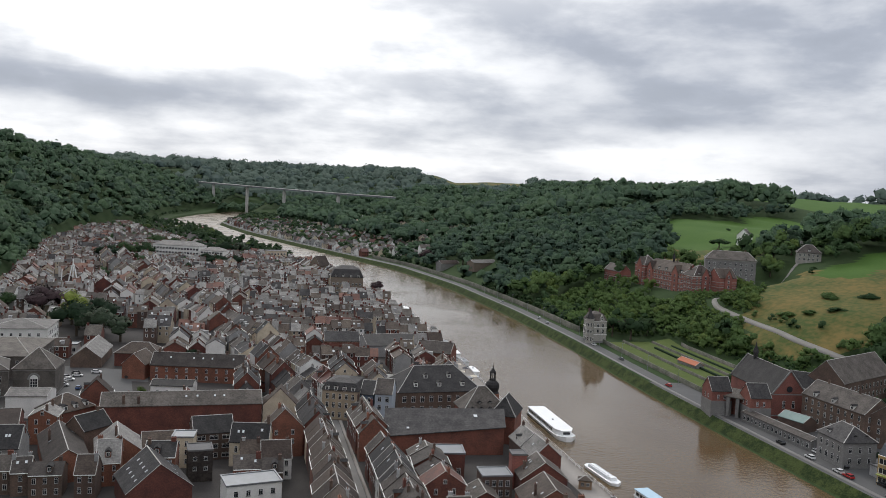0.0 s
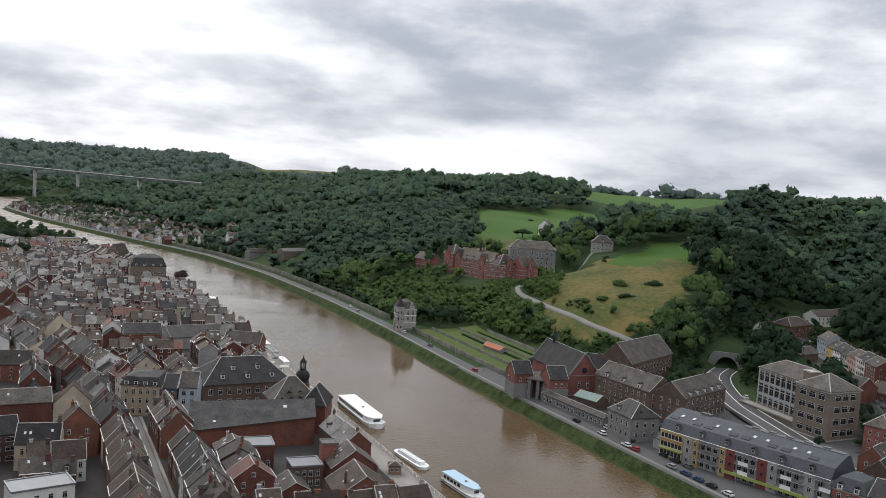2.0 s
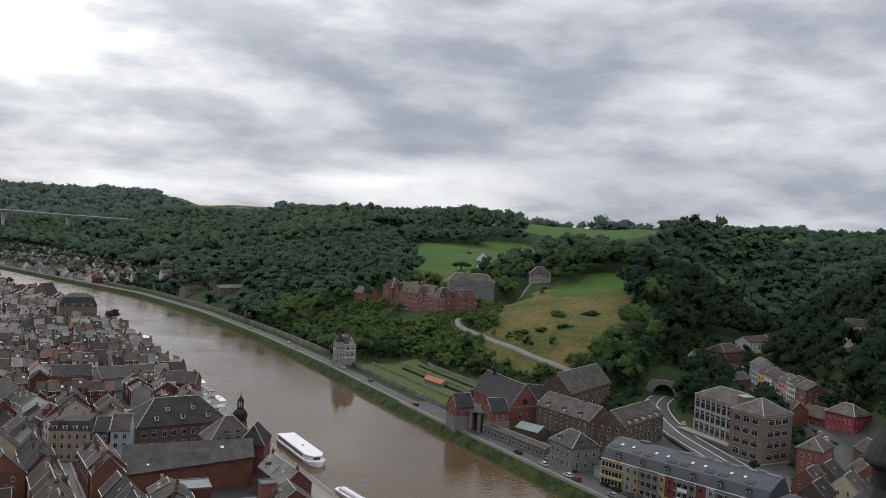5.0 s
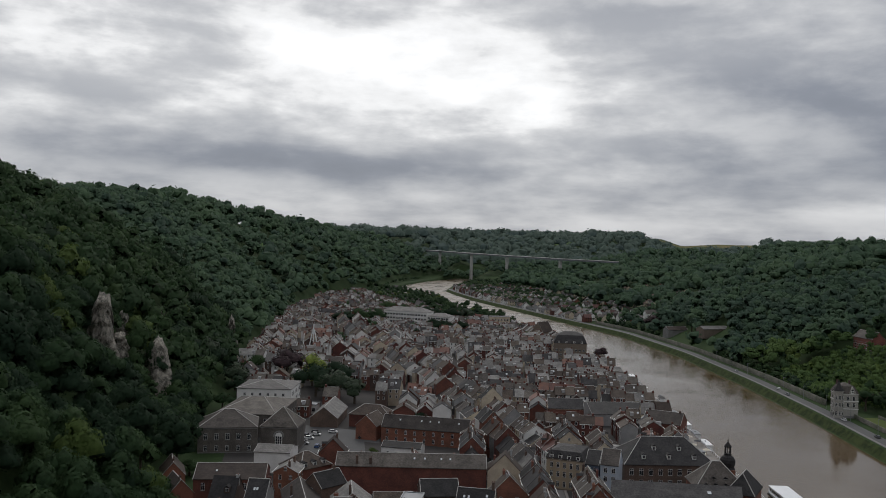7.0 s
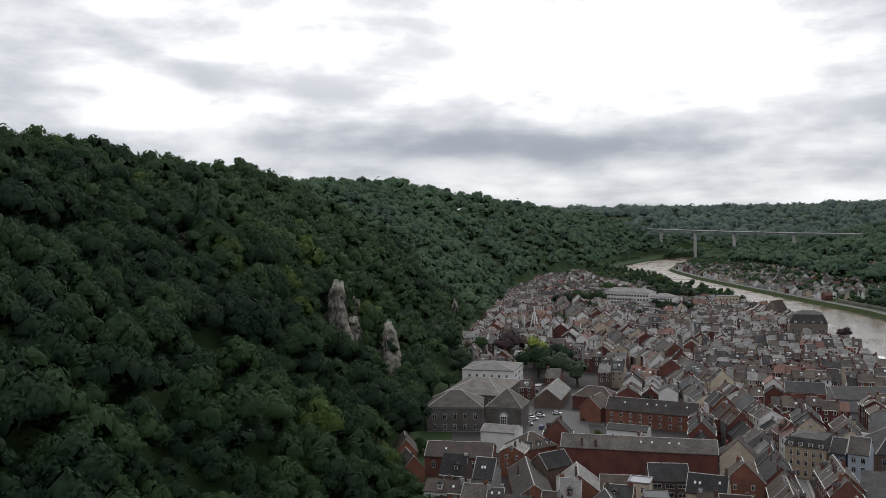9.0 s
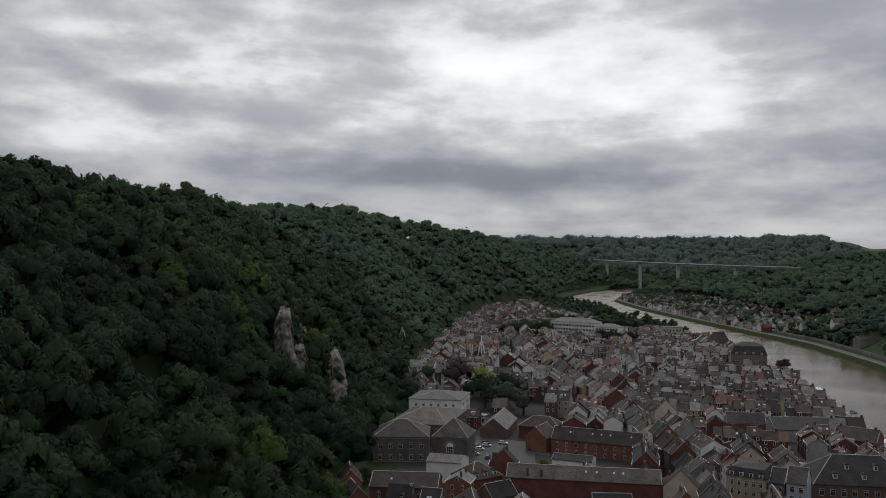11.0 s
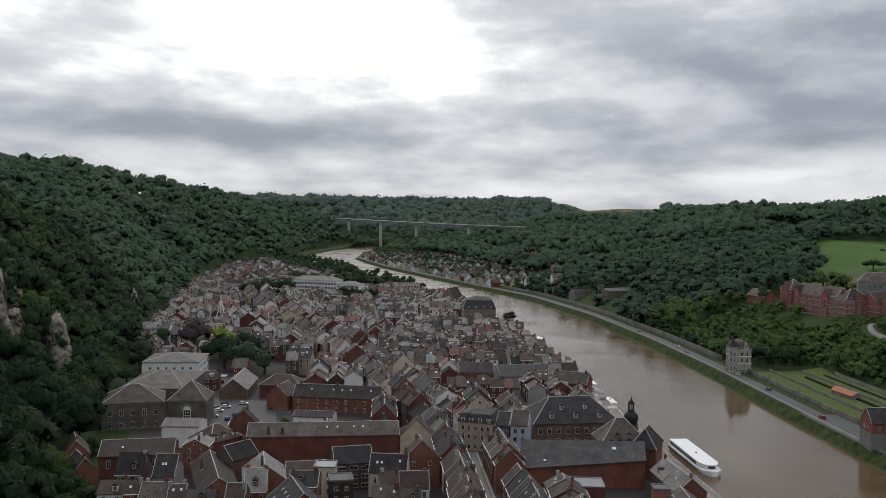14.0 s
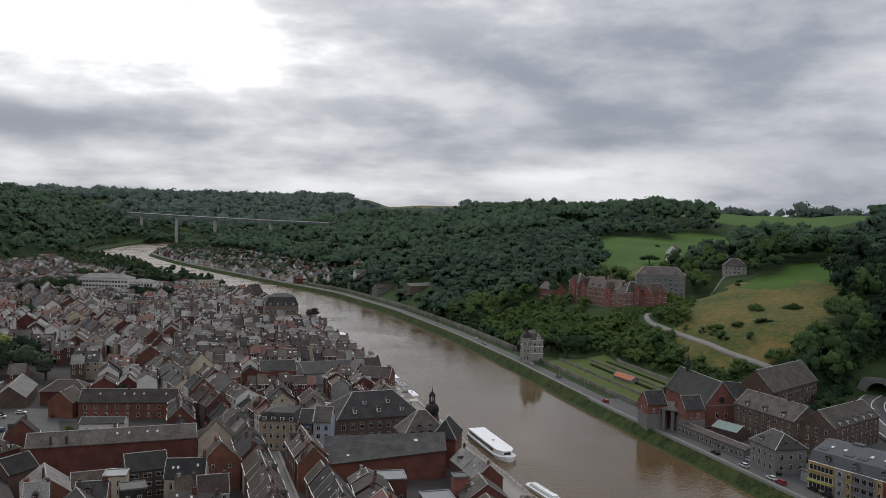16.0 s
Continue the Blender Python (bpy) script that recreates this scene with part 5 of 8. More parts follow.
building("gabled_house", "tall narrow brick house with a dark roof", -111, 268, 62, 11, 9, 8.0, 4, BRICK_DARK, SLATE[2], "gable", category="house", rows=(("R", 2, (1.5, 4.6), 1.0, 1.5, 0.8),), chimneys=((0.3, 0, 12),))
building("lean_to_hall", "low brick hall with a slate roof beside a long wall", -87, 268, 20, 13, 9, 4.2, 3.2, BRICK, SLATE[1], "gable", rows=(("F", 3, (1.4,), 1.0, 1.2, 1.0),))
building("narrow_house", "narrow cream rendered house with a pale flat roof", -77.5, 259, 8, 6.5, 7, 9.5, 0.8, CREAM, ZINC, "flat", category="house", rows=(("F", 2, (1.4, 4.2, 6.9), 1.0, 1.6, 0.8),))
building("town_house", "dark brick house with white ribbon windows", -72, 270, 23, 12.5, 11, 8.8, 4, BRICK_DARK, SLATE[2], "gable", category="house", rows=(("F", 3, (0.8, 3.8, 6.6), 2.6, 1.4, 0.5),))
building("town_house", "cream rendered house with a dark slate roof", -58, 265, 4, 12, 10, 8, 4.5, CREAM, SLATE[2], "gable", category="house", rows=(("F", 4, (1.2, 4.6), 1.0, 2.0, 0.8),), lights=((-0.3, -0.25), (-0.18, -0.25), (0.3, -0.2)), chimneys=((0.44, 0, 13.5),))
building("narrow_house", "slate-hung narrow house with a flat roof", -69.5, 248, 20, 7, 7, 9.2, 0.6, SLATE[0], FLAT_ROOF, "flat", category="house", rows=(("F", 2, (3.4, 6.4), 1.1, 1.2, 0.4),))
building("flat_roofed_house", "white house with a broad pale flat roof", -50, 230, 25, 15, 9, 7, 0.8, WHITE, ZINC, "flat", category="house", rows=(("F", 4, (1.0, 4.0), 1.2, 1.6, 0.8),))
building("glazed_pavilion", "low white pavilion with a band of windows", -181, 411, 8, 10, 7, 4.5, 1, WHITE, ZINC, "flat", rows=(("F", 5, (1.4,), 1.5, 1.8, 0.4),))
building("barn", "brick barn with a broad pale slate roof", -163, 396, -78, 30, 13, 4.5, 5.0, BRICK_DARK, SLATE[3], "gable")
building("gabled_house", "red brick house with a hipped brown roof", -140, 395, 5, 20, 12, 6, 4.5, BRICK, SLATE[1], "hip", category="house")
building("gabled_house", "red brick gabled house beside the car park", -132, 372, 88, 14, 10, 6.5, 4.5, BRICK, SLATE[1], "gable", category="house", chimneys=((-0.3, 0, 10),))
building("terrace", "row of brick houses with skylights in a slate roof", -105, 371, 2, 40, 11, 7, 4.6, BRICK, SLATE[0], "gable", rows=(("F", 9, (1.0, 4.2), 1.1, 1.8, 0.6),), lights=[(k, -0.2) for k in (-0.3, -0.05, 0.05, 0.15, 0.38)], chimneys=((-0.02, 0.0, 11.5), (0.3, 0.0, 11.5), (-0.44, 0, 11.5)))
claim(-149, 352, 15, 20, 0)  # car park
KEEP.append((-158, 318, 34, 78, -20))  # school grounds and yards
# riverside buildings further up
building("riverside_house", "red brick riverside house with a slate roof", -1, 424, -14, 18, 13, 9, 4.5, BRICK, SLATE[0], "gable", rows=(("F", 4, (1.2, 4.8), 1.6, 2.0, 1.0), ("R", 3, (1.2, 4.8), 1.2, 1.8, 1.0)), chimneys=((0.4, 0, 13), (-0.4, 0, 13)))
building("market_hall", "wide low hall with a smooth dark roof", -26, 458, 19, 32, 24, 6, 4, GREY_WALL, SLATE[2], "gable")
building("corner_house", "orange-brown brick house with white windows", -51, 440, 12, 18, 12, 9, 4, BRICK, SLATE[2], "gable", rows=(("F", 6, (1.2, 4.4), 1.2, 1.8, 0.6), ("R", 3, (1.2, 4.4), 1.0, 1.6, 1.0)), trim=CREAM)
building("apartment_block", "large brown riverside apartment house with a mansard roof and dormers", -78, 697, 8, 26, 20, 14.5, 9.0, STONE_BROWN, SLATE[2], "mansard", rows=(("F", 8, (1.2, 4.8, 8.4), 1.8, 1.6, 0.8), ("R", 5, (1.2, 4.8, 8.4), 1.8, 1.6, 0.8)), dormers=[("F", k, -0.45, 14.9) for k in (-0.35, -0.12, 0.12, 0.35)])
KEEP.append((-70, 676, 17, 14, 8))
building("white_hall", "white gabled hall near the river", -127, 790, 70, 22, 16, 7, 4, WHITE, SLATE[3], "gable")
building("gable_house", "tall gabled stone house near the river", -121, 838, 60, 16, 13, 9, 9, STONE_BROWN, SLATE[1], "gable")
building("office_block", "yellowish flat-roofed office block", -186, 945, 20, 22, 14, 12, 1, CREAM, FLAT_ROOF, "flat", rows=(("F", 6, (1.2, 4.6, 8.0), 1.8, 1.8, 0.8),))
building("modern_block", "white modern block with long window bands", -287, 925, -10, 54, 18, 14, 4.5, WHITE, SLATE[3], "hip", rows=(("F", 15, (1.4, 5.4, 9.8), 2.6, 2.0, 0.4),))
building("modern_block", "white modern side wing with window bands", -246, 915, -10, 26, 16, 11, 3.5, WHITE, SLATE[3], "hip", rows=(("F", 8, (1.4, 4.8, 8.0), 2.6, 1.8, 0.4),))
building("red_roofed_house", "house with bright red tile roof among the town roofs", -205, 735, 15, 20, 12, 6, 4, BRICK, TILE_RED, "gable", category="house")
building("long_shed", "long low pale-roofed shed", -245, 640, 2, 50, 9, 4.5, 1, WHITE, ZINC, "flat")
mast = empty("white_mast", pose(-279, 640, ground_at(-279, 640)))
tagged(mast, "white steel mast with slanted stays", "mast")
for dx in (-4.4, 0, 4.4):
    part("strut", Shape().bar((dx, 0, 0), (dx * 0.15, 0, 22 - abs(dx)), 0.4), BOAT_WHITE, mast)
part("strut", Shape().bar((-9, 0, 0), (-8.3, 0, 14), 0.4), BOAT_WHITE, mast)

# west bank, along the road
ch = building("abbey_church", "red brick abbey church with steep slate roof and round window", 147, 374, 97, 38, 15, 9.5, 9.5, ABBEY_BRICK, SLATE[2], "gable", z=5.5, trim=STONE,
              rows=(("F", 5, (5.5,), 1.2, 2.6, 3.0), ("L", 2, (3.4,), 1.2, 3.0, 3.2)))
part("round_window", Shape().lathe([(1.3, 0), (1.3, 0.25), (0.9, 0.3)], 16), GLASS, ch, "dark round gable window", at=pose(-19.0, 0, 11.5, 0, -90, 0))
part("door", Shape().box(-0.9, 0.9, -0.15, 0.05, 0, 3.0), RUSTIC, ch, at=pose(-19.0, 0, 0.0, 0, 0, -90))
for gx in (-19.2, 19.2):
    for gy in (-7.8, 7.8):
        part("gable_coping", Shape().bar((gx, gy, 9.4), (gx, 0, 19.4), 0.35), STONE, ch)
part("bell_turret", Shape().lathe([(1.0, 0), (1.0, 3.2), (1.5, 3.3), (0.3, 6.6), (0.05, 8.5)], 8), SLATE[2], ch, at=pose(12, 0, 18))
for nm, tx, ty in (("abbey_tower", 121, 362), ("abbey_tower", 134, 352)):
    t = building(nm, "square brick abbey tower with stone base and gabled slate roof", tx, ty, 7, 9, 9.5, 9.5, 5.0, ABBEY_BRICK, SLATE[2], "gable", z=5, rows=(("F", 2, (6.0,), 0.9, 1.8, 1.6), ("L", 2, (6.0,), 0.9, 1.8, 1.6)))
    part("stone_base", Shape().box(-4.65, 4.65, -4.9, 4.9, -4, 5.2), STONE, t)
por = empty("abbey_porch", pose(127.5, 357.5, 5, 0, 0, -37))
tagged(por, "stone porch with three tall arches under a slate lean-to", "porch")
part("back_wall", Shape().box(-7, 7, 2.0, 3.0, -2, 9.5), ABBEY_BRICK, por)
part("roof", Shape().solid([(-7, -3.4, 7.2), (7, -3.4, 7.2), (7, 3, 9.8), (-7, 3, 9.8), (-7, -3.4, 7.6), (7, -3.4, 7.6), (7, 3, 10.2), (-7, 3, 10.2)], [(3, 2, 1, 0), (4, 5, 6, 7), (0, 1, 5, 4), (1, 2, 6, 5), (2, 3, 7, 6), (3, 0, 4, 7)]), SLATE[0], por)
for k in range(4):
    part("pillar", Shape().box(-0.7, 0.7, -3.2, -2.0, -2, 7.2), STONE, por, at=pose(-6 + 4 * k, 0, 0))
building("abbey_wing", "abbey transept wing with a slate roof", 164, 379, 155, 26, 12, 7.5, 6.5, BRICK_DARK, SLATE[2], "gable", z=6, rows=(("F", 5, (1.2, 4.4), 1.0, 1.6, 1.0), ("B", 5, (1.2, 4.4), 1.0, 1.6, 1.0)))
building("abbey_wing", "low brick link building with white windows", 160, 362, 120, 10, 8, 6.5, 3.0, ABBEY_BRICK, SLATE[0], "gable", z=6, rows=(("L", 2, (1.2, 4.0), 1.0, 1.6, 0.8), ("B", 3, (1.2, 4.0), 1.0, 1.6, 0.8)))
building("brick_barracks", "large dark brick building with a steep slate roof", 189, 385, 39, 46, 17, 12, 8.5, BRICK_DARK, SLATE[0], "gable", rows=(("F", 12, (7.5, 3.5), 1.2, 2.2, 1.0), ("L", 3, (7.5, 3.5), 1.2, 2.0, 2.0)))
low = building("arcade_wall", "long low stone gallery with arched openings", 136.5, 330, -74, 42, 6, 3.6, 1.0, STONE, SLATE[0], "gable", z=4.3, rows=(("F", 16, (0.8,), 1.2, 1.8, 0.6),))
building("greenhouse_roof", "pale green metal shed roof behind gallery", 147, 340, -60, 12, 8, 3.5, 2.0, BRICK_DARK, material("verdigris_sheet", (0.16, 0.24, 0.22), (0.1, 0.16, 0.15), 0.6, 0.4, 4), "gable", z=5)
building("convent", "brown brick convent wing with regular white windows", 164, 335, 107, 34, 14, 11.5, 5.5, BRICK_DARK, SLATE[0], "gable", z=5.5, rows=(("B", 9, (1.4, 5.0, 8.4), 1.1, 2.0, 0.8), ("L", 4, (1.4, 5.0, 8.4), 1.1, 2.0, 0.8)), chimneys=((0.3, 0, 17), (-0.2, 0, 17)), dormers=[("B", k, 0.4, 11.8) for k in (-0.3, 0, 0.3)])
building("convent", "brown brick convent cross wing with dormers", 184, 322, 34, 36, 14, 11.5, 5.5, BRICK_DARK, SLATE[0], "gable", z=5.5, rows=(("F", 9, (1.4, 5.0, 8.4), 1.1, 2.0, 0.8), ("L", 3, (1.4, 5.0, 8.4), 1.1, 2.0, 1.5)), dormers=[("F", k, -0.4, 11.8) for k in (-0.35, -0.18, 0, 0.18, 0.35)], chimneys=((0.3, 0, 17),))
building("stone_house", "grey stone house with dark hipped slate roof and dormers", 147.5, 299, -80, 15, 13, 8.5, 5.0, STONE, SLATE[2], "hip", z=4.5, ridge=7, rows=(("F", 4, (1.2, 5.0), 1.2, 2.2, 0.8), ("R", 3, (1.2, 5.0), 1.2, 2.0, 0.8)), dormers=[("F", -0.2, -0.33, 9.0), ("R", 0.33, -0.1, 9.0), ("R", 0.33, 0.25, 9.0)])
gs = building("glass_school", "sandstone school block with tall glazed front and slate roof", 230.5, 316, -84.5, 32, 15, 16.7, 5.0, STONE_BROWN, SLATE[0], "hip", z=8.5, rows=(("F", 9, (11.6,), 2.5, 3.8, 0.6), ("F", 9, (6.4,), 2.5, 4.0, 0.6), ("F", 9, (1.8,), 2.4, 3.2, 0.6)), trim=CONCRETE)
for k in range(10):
    part("mullion", Shape().box(-0.22, 0.22, -0.35, 0.1, 1.0, 16.2), CONCRETE, gs, "pale concrete upright between windows", at=pose(-15.4 + k * 3.42, -7.5, 0))
for q in (5.3, 10.7):
    part("spandrel", Shape().box(-15.4, 15.4, -0.12, 0.05, q, q + 0.9), BLUE_WALL, gs, "pale blue panel band", at=pose(0, -7.5, 0))
building("glass_school", "sandstone school end block with ribbon windows", 225.3, 290, 13.6, 17.4, 16.3, 19.2, 5.5, STONE_BROWN, SLATE[0], "hip", z=7.5, rows=(("F", 3, (15.6, 11.0, 6.4, 1.8), 3.2, 2.4, 2.4), ("L", 3, (15.6, 11.0, 6.4, 1.8), 3.0, 2.4, 1.6)), trim=CONCRETE)
building("stair_block", "sandstone stair tower of the school", 224.5, 300, -84, 4.2, 4.2, 23.0, 0.6, STONE_BROWN, CONCRETE, "flat", z=7.5)
building("terrace_wall", "stone terrace with paving before the school", 219.6, 317, -84.5, 36, 4.6, 4.2, 0.5, STONE_BROWN, PAVING, "flat", z=5)

# hill above: long red convent school and grey block
building("hill_school", "long banded red brick hill school with slate roofs", 171, 627, -70, 46, 14, 15, 7, BRICK_BRIGHT, SLATE[1], "gable", z=27, rows=(("F", 13, (1.2, 4.8, 8.4, 11.8), 1.3, 2.2, 0.8),), dormers=[("F", k, -0.38, 15.4) for k in (-0.4, -0.2, 0, 0.2, 0.4)], trim=WHITE, chimneys=((-0.3, 0.1, 22), (0.1, 0, 22.5)), deep=10)
building("hill_school", "red brick hill school gabled end wing", 182.5, 600, 15, 18, 15, 14, 7, BRICK_BRIGHT, SLATE[1], "hip", z=28, rows=(("F", 5, (1.2, 4.6, 8.0, 11.2), 1.3, 2.0, 0.8), ("L", 4, (1.2, 4.6, 8.0, 11.2), 1.3, 2.0, 0.8)), trim=WHITE, deep=10, dormers=[("F", k, -0.36, 14.4) for k in (-0.25, 0.25)], chimneys=((0.1, 0.2, 21), (-0.3, 0.2, 19)))
building("hill_school", "red brick plain hall of hill school", 196.5, 594, 18, 14, 14, 12, 6, BRICK_BRIGHT, SLATE[1], "gable", z=30, rows=(("F", 2, (2.5,), 1.6, 3.5, 3.0), ("R", 2, (4.0,), 1.2, 2.4, 2.0)), deep=10, chimneys=((0.4, 0.1, 17),))
building("hill_school", "red brick tower block of hill school with slate cap", 158, 655, -66, 12, 13, 18, 7, BRICK_BRIGHT, SLATE[0], "hip", z=26, rows=(("F", 3, (1.2, 4.6, 8.0, 11.0), 1.3, 2.0, 0.8), ("R", 3, (8.0, 11.0), 1.2, 1.8, 0.8)), trim=WHITE, deep=10)
building("hill_school", "small red brick lodge of hill school", 143, 690, -70, 24, 10, 10, 5, BRICK_BRIGHT, SLATE[0], "gable", z=25, rows=(("F", 5, (1.0, 4.0), 1.2, 1.8, 0.8),), deep=10)
building("grey_block", "tall grey stone block with slate roof and cut windows", 209.5, 619, -14, 35, 16, 16, 6, STONE, SLATE[0], "hip", z=37, ridge=24, rows=(("F", 9, (1.5, 5.0, 8.5, 12.0), 1.3, 2.0, 1.0), ("R", 4, (1.5, 5.0, 8.5, 12.0), 1.3, 2.0, 1.0)), lights=(), dormers=[("F", k, -0.4, 15.2) for k in (0.0, 0.3)], deep=12, trim=PALE_STONE, chimneys=((-0.25, 0.1, 21.5), (0.3, 0.1, 21.5)))
building("hill_house", "white gabled house on the hillside", 276, 780, 62, 19, 11, 7.5, 5.5, WHITE, SLATE[0], "gable", rows=(("F", 3, (1.2,), 1.2, 1.6, 0.8), ("L", 2, (1.2,), 1.2, 1.6, 0.8)), category="house", deep=6)
building("hill_house", "grey and white hillside villa with dormered roof", 272, 632, -20, 17, 12, 6.5, 6, PALE_STONE, SLATE[0], "hip", rows=(("F", 5, (1.2, 4.2), 1.2, 1.6, 0.8), ("L", 3, (1.2, 4.2), 1.2, 1.6, 0.8)), dormers=(("F", 0, -0.35, 7.5),), category="house", deep=6)
building("hill_house", "cream stone house alone on the wooded slope", 374, 401, -52, 14, 10, 9.5, 3.5, CREAM, SLATE[0], "gable", rows=(("F", 3, (1.2, 5.0), 1.4, 2.2, 1.0),), category="house", deep=8)
building("hill_house", "small white house by the road bend", 297, 446, 30, 9, 7, 6.5, 3, WHITE, SLATE[1], "gable", rows=(("L", 2, (1.2, 3.8), 0.9, 1.3, 0.8),), category="house", deep=5)
building("valley_house", "red brick villa in the side valley", 347, 488, 25, 26, 14, 7, 5, BRICK, SLATE[1], "hip", rows=(("F", 6, (1.2, 4.2), 1.2, 1.7, 0.8),), category="house", deep=6)
building("valley_house", "long white house with a dark roof in the side valley", 384, 508, 18, 26, 11, 6.5, 3.5, WHITE, SLATE[1], "gable", rows=(("F", 6, (1.2, 4.0), 1.1, 1.6, 0.8),), category="house", deep=6)
building("valley_house", "brown brick house in the side valley", 405, 516, 18, 16, 11, 6.0, 3.5, BRICK_DARK, SLATE[1], "gable", category="house", deep=6)
# row of painted houses in the side valley, its fronts on the climbing street
SALMON = material("salmon_render", (0.5, 0.3, 0.26), (0.42, 0.25, 0.22), 0.85, 0.3, 4)
ROW_X, ROW_Y, ROW_A = 297.0, 350.0, 72.0
run = 0.0
ROW_AT = []
for k, (hw, hh, wall, lab) in enumerate(((13, 12.5, BRICK, "tall red brick"), (11, 12.0, WHITE, "white balconied"), (12, 10.5, SALMON, "pinkish rendered"), (10, 9.0, GREY_WALL, "grey rendered"), (11, 9.0, WHITE, "white rendered"), (10, 8.0, YELLOW, "yellow rendered"), (15, 10.0, BLUE_WALL, "pale blue rendered"))):
    c, q = math.cos(radians(ROW_A)), math.sin(radians(ROW_A))
    hx, hy = ROW_X + (run + hw / 2) * c + 5.5 * q, ROW_Y + (run + hw / 2) * q - 5.5 * c
    run += hw + 0.1
    ROW_AT.append((hx, hy))
    rh = building("terrace_house", "%s terraced house in a climbing street row" % lab, hx, hy, ROW_A + 180, hw, 11, hh, 3.6, wall, SLATE[(0, 2, 1)[k % 3]], "gable", z=9.4 + run * 0.05, rows=(("F", max(3, int(hw / 2.6)), [1.0 + 3.0 * f for f in range(int(hh / 3.0))], 1.1, 1.8, 0.6), ("R", 3, [1.0 + 3.0 * f for f in range(int(hh / 3.0))], 1.0, 1.6, 1.0)), category="house", group="street row", chimneys=((0.42, 0, hh + 3.4), (-0.3, 0.1, hh + 3.2)), lights=((0.1, -0.25),), deep=6)
    if "balconied" in lab:
        for f in range(4):
            part("balcony", Shape().box(-4.6, 4.6, -6.7, -5.5, 2.7 + 3 * f, 2.9 + 3 * f).box(-4.6, 4.6, -6.7, -6.62, 2.9 + 3 * f, 3.8 + 3 * f), CONCRETE, rh)
building("red_house", "crimson painted house with a slate roof", 284.3, 307.4, 104.4, 14, 12.4, 12.3, 4.5, PINK, SLATE[0], "hip", z=9, ridge=4, rows=(("B", 5, (1.0, 4.8, 8.6), 1.0, 1.9, 0.8), ("L", 4, (1.0, 4.8, 8.6), 1.0, 1.9, 0.8)), category="house", deep=6, trim=BRICK_DARK, chimneys=((0.3, 0, 15.5),))
building("row_house", "brick houses behind the crimson house", 281.5, 321.5, 104.4, 13, 11, 8, 4, BRICK, SLATE[1], "gable", z=9, rows=(("B", 5, (1.0, 4.2), 1.0, 1.8, 0.8),), category="house", deep=6, chimneys=((0.4, 0, 11.6),))
building("corner_house", "brick corner house with a hipped slate roof", 235, 269.5, 33.7, 14.8, 9.5, 10.4, 4.2, BRICK_BRIGHT, SLATE[0], "hip", z=7, ridge=5, rows=(("F", 4, (1.0, 4.2, 7.4), 0.9, 1.5, 0.8), ("L", 3, (1.0, 4.2, 7.4), 0.9, 1.5, 0.8)), category="house", chimneys=((0.4, 0.2, 13.5),))
building("corner_house", "brown brick house with slate roof", 256, 262, 70, 14, 10, 6.5, 4, BRICK_DARK, SLATE[1], "gable", category="house")
building("corner_house", "red brick house with slate roof", 268, 258, 70, 14, 10, 7.5, 4, BRICK, SLATE[2], "gable", category="house", rows=(("F", 3, (4.5,), 1, 1.6, 1),))
building("backyard_roof", "brown-roofed workshop behind the school", 262, 350, -50, 22, 12, 6, 3.5, BRICK, SLATE[1], "gable")
building("backyard_roof", "grey-roofed brick workshop behind the school", 268, 330, -80, 18, 12, 8, 4, BRICK, SLATE[0], "gable")
building("backyard_roof", "low grey-roofed shed in the side valley", 298, 410, 20, 20, 10, 5, 3, BRICK_DARK, SLATE[0], "gable")

# riverside villa on its stone base
vl = building("villa", "pale stone riverside villa with bay tower and slate roof", 97, 526, 10, 11, 11, 13.5, 5.5, PALE_STONE, SLATE[0], "mansard", z=4.2, rows=(("F", 3, (6.2, 9.8), 1.3, 2.2, 0.8), ("L", 3, (1.4, 6.2, 9.8), 1.3, 2.2, 0.8), ("R", 3, (6.2, 9.8), 1.3, 2.2, 0.8)), dormers=(("L", -0.42, 0, 13.8), ("F", 0.2, -0.42, 13.8)), chimneys=((0.3, 0.2, 18.6), (-0.3, 0.25, 18.6)))
bay = part("bay_tower", Shape().lathe([(2.5, -3), (2.5, 14.6), (2.9, 14.7), (2.9, 15.1), (2.55, 15.2)], 8), PALE_STONE, vl, "eight-sided corner bay", at=pose(-5.2, -5.2, 0, 0, 0, 22.5))
part("bay_roof", Shape().lathe([(2.9, 15.1), (2.3, 16.4), (1.2, 18.2), (0.4, 20.2), (0.08, 21.4)], 8), SLATE[2], bay)
for k in (3, 4, 5, 6):
    t = math.radians(45 * k + 22.5)
    for z in (1.6, 6.4, 10.4):
        part("window", window_mesh(1.0, 2.2), (), bay, at=pose(2.32 * math.cos(t), 2.32 * math.sin(t), z, 0, 0, 45 * k + 112.5))
for z in (4.9, 9.2, 13.2):
    part("string_course", Shape().box(-5.72, 5.72, -5.72, 5.72, z, z + 0.35), WHITE, vl)
part("gable_front", Shape().solid([(-2.2, -5.8, 13.4), (2.2, -5.8, 13.4), (0, -5.8, 17.6), (-2.2, -3.0, 13.4), (2.2, -3.0, 13.4), (0, -3.0, 17.6)], [(0, 1, 2), (5, 4, 3), (0, 2, 5, 3), (1, 4, 5, 2), (0, 3, 4, 1)]), PALE_STONE, vl, at=pose(2.4, 0, 0))
part("balcony", Shape().box(-6.8, -5.5, -2.4, 2.4, 5.2, 5.5), STONE, vl)
part("stone_plinth", Shape().box(-5.75, 5.75, -5.75, 5.75, -3, 1.2), STONE, vl)

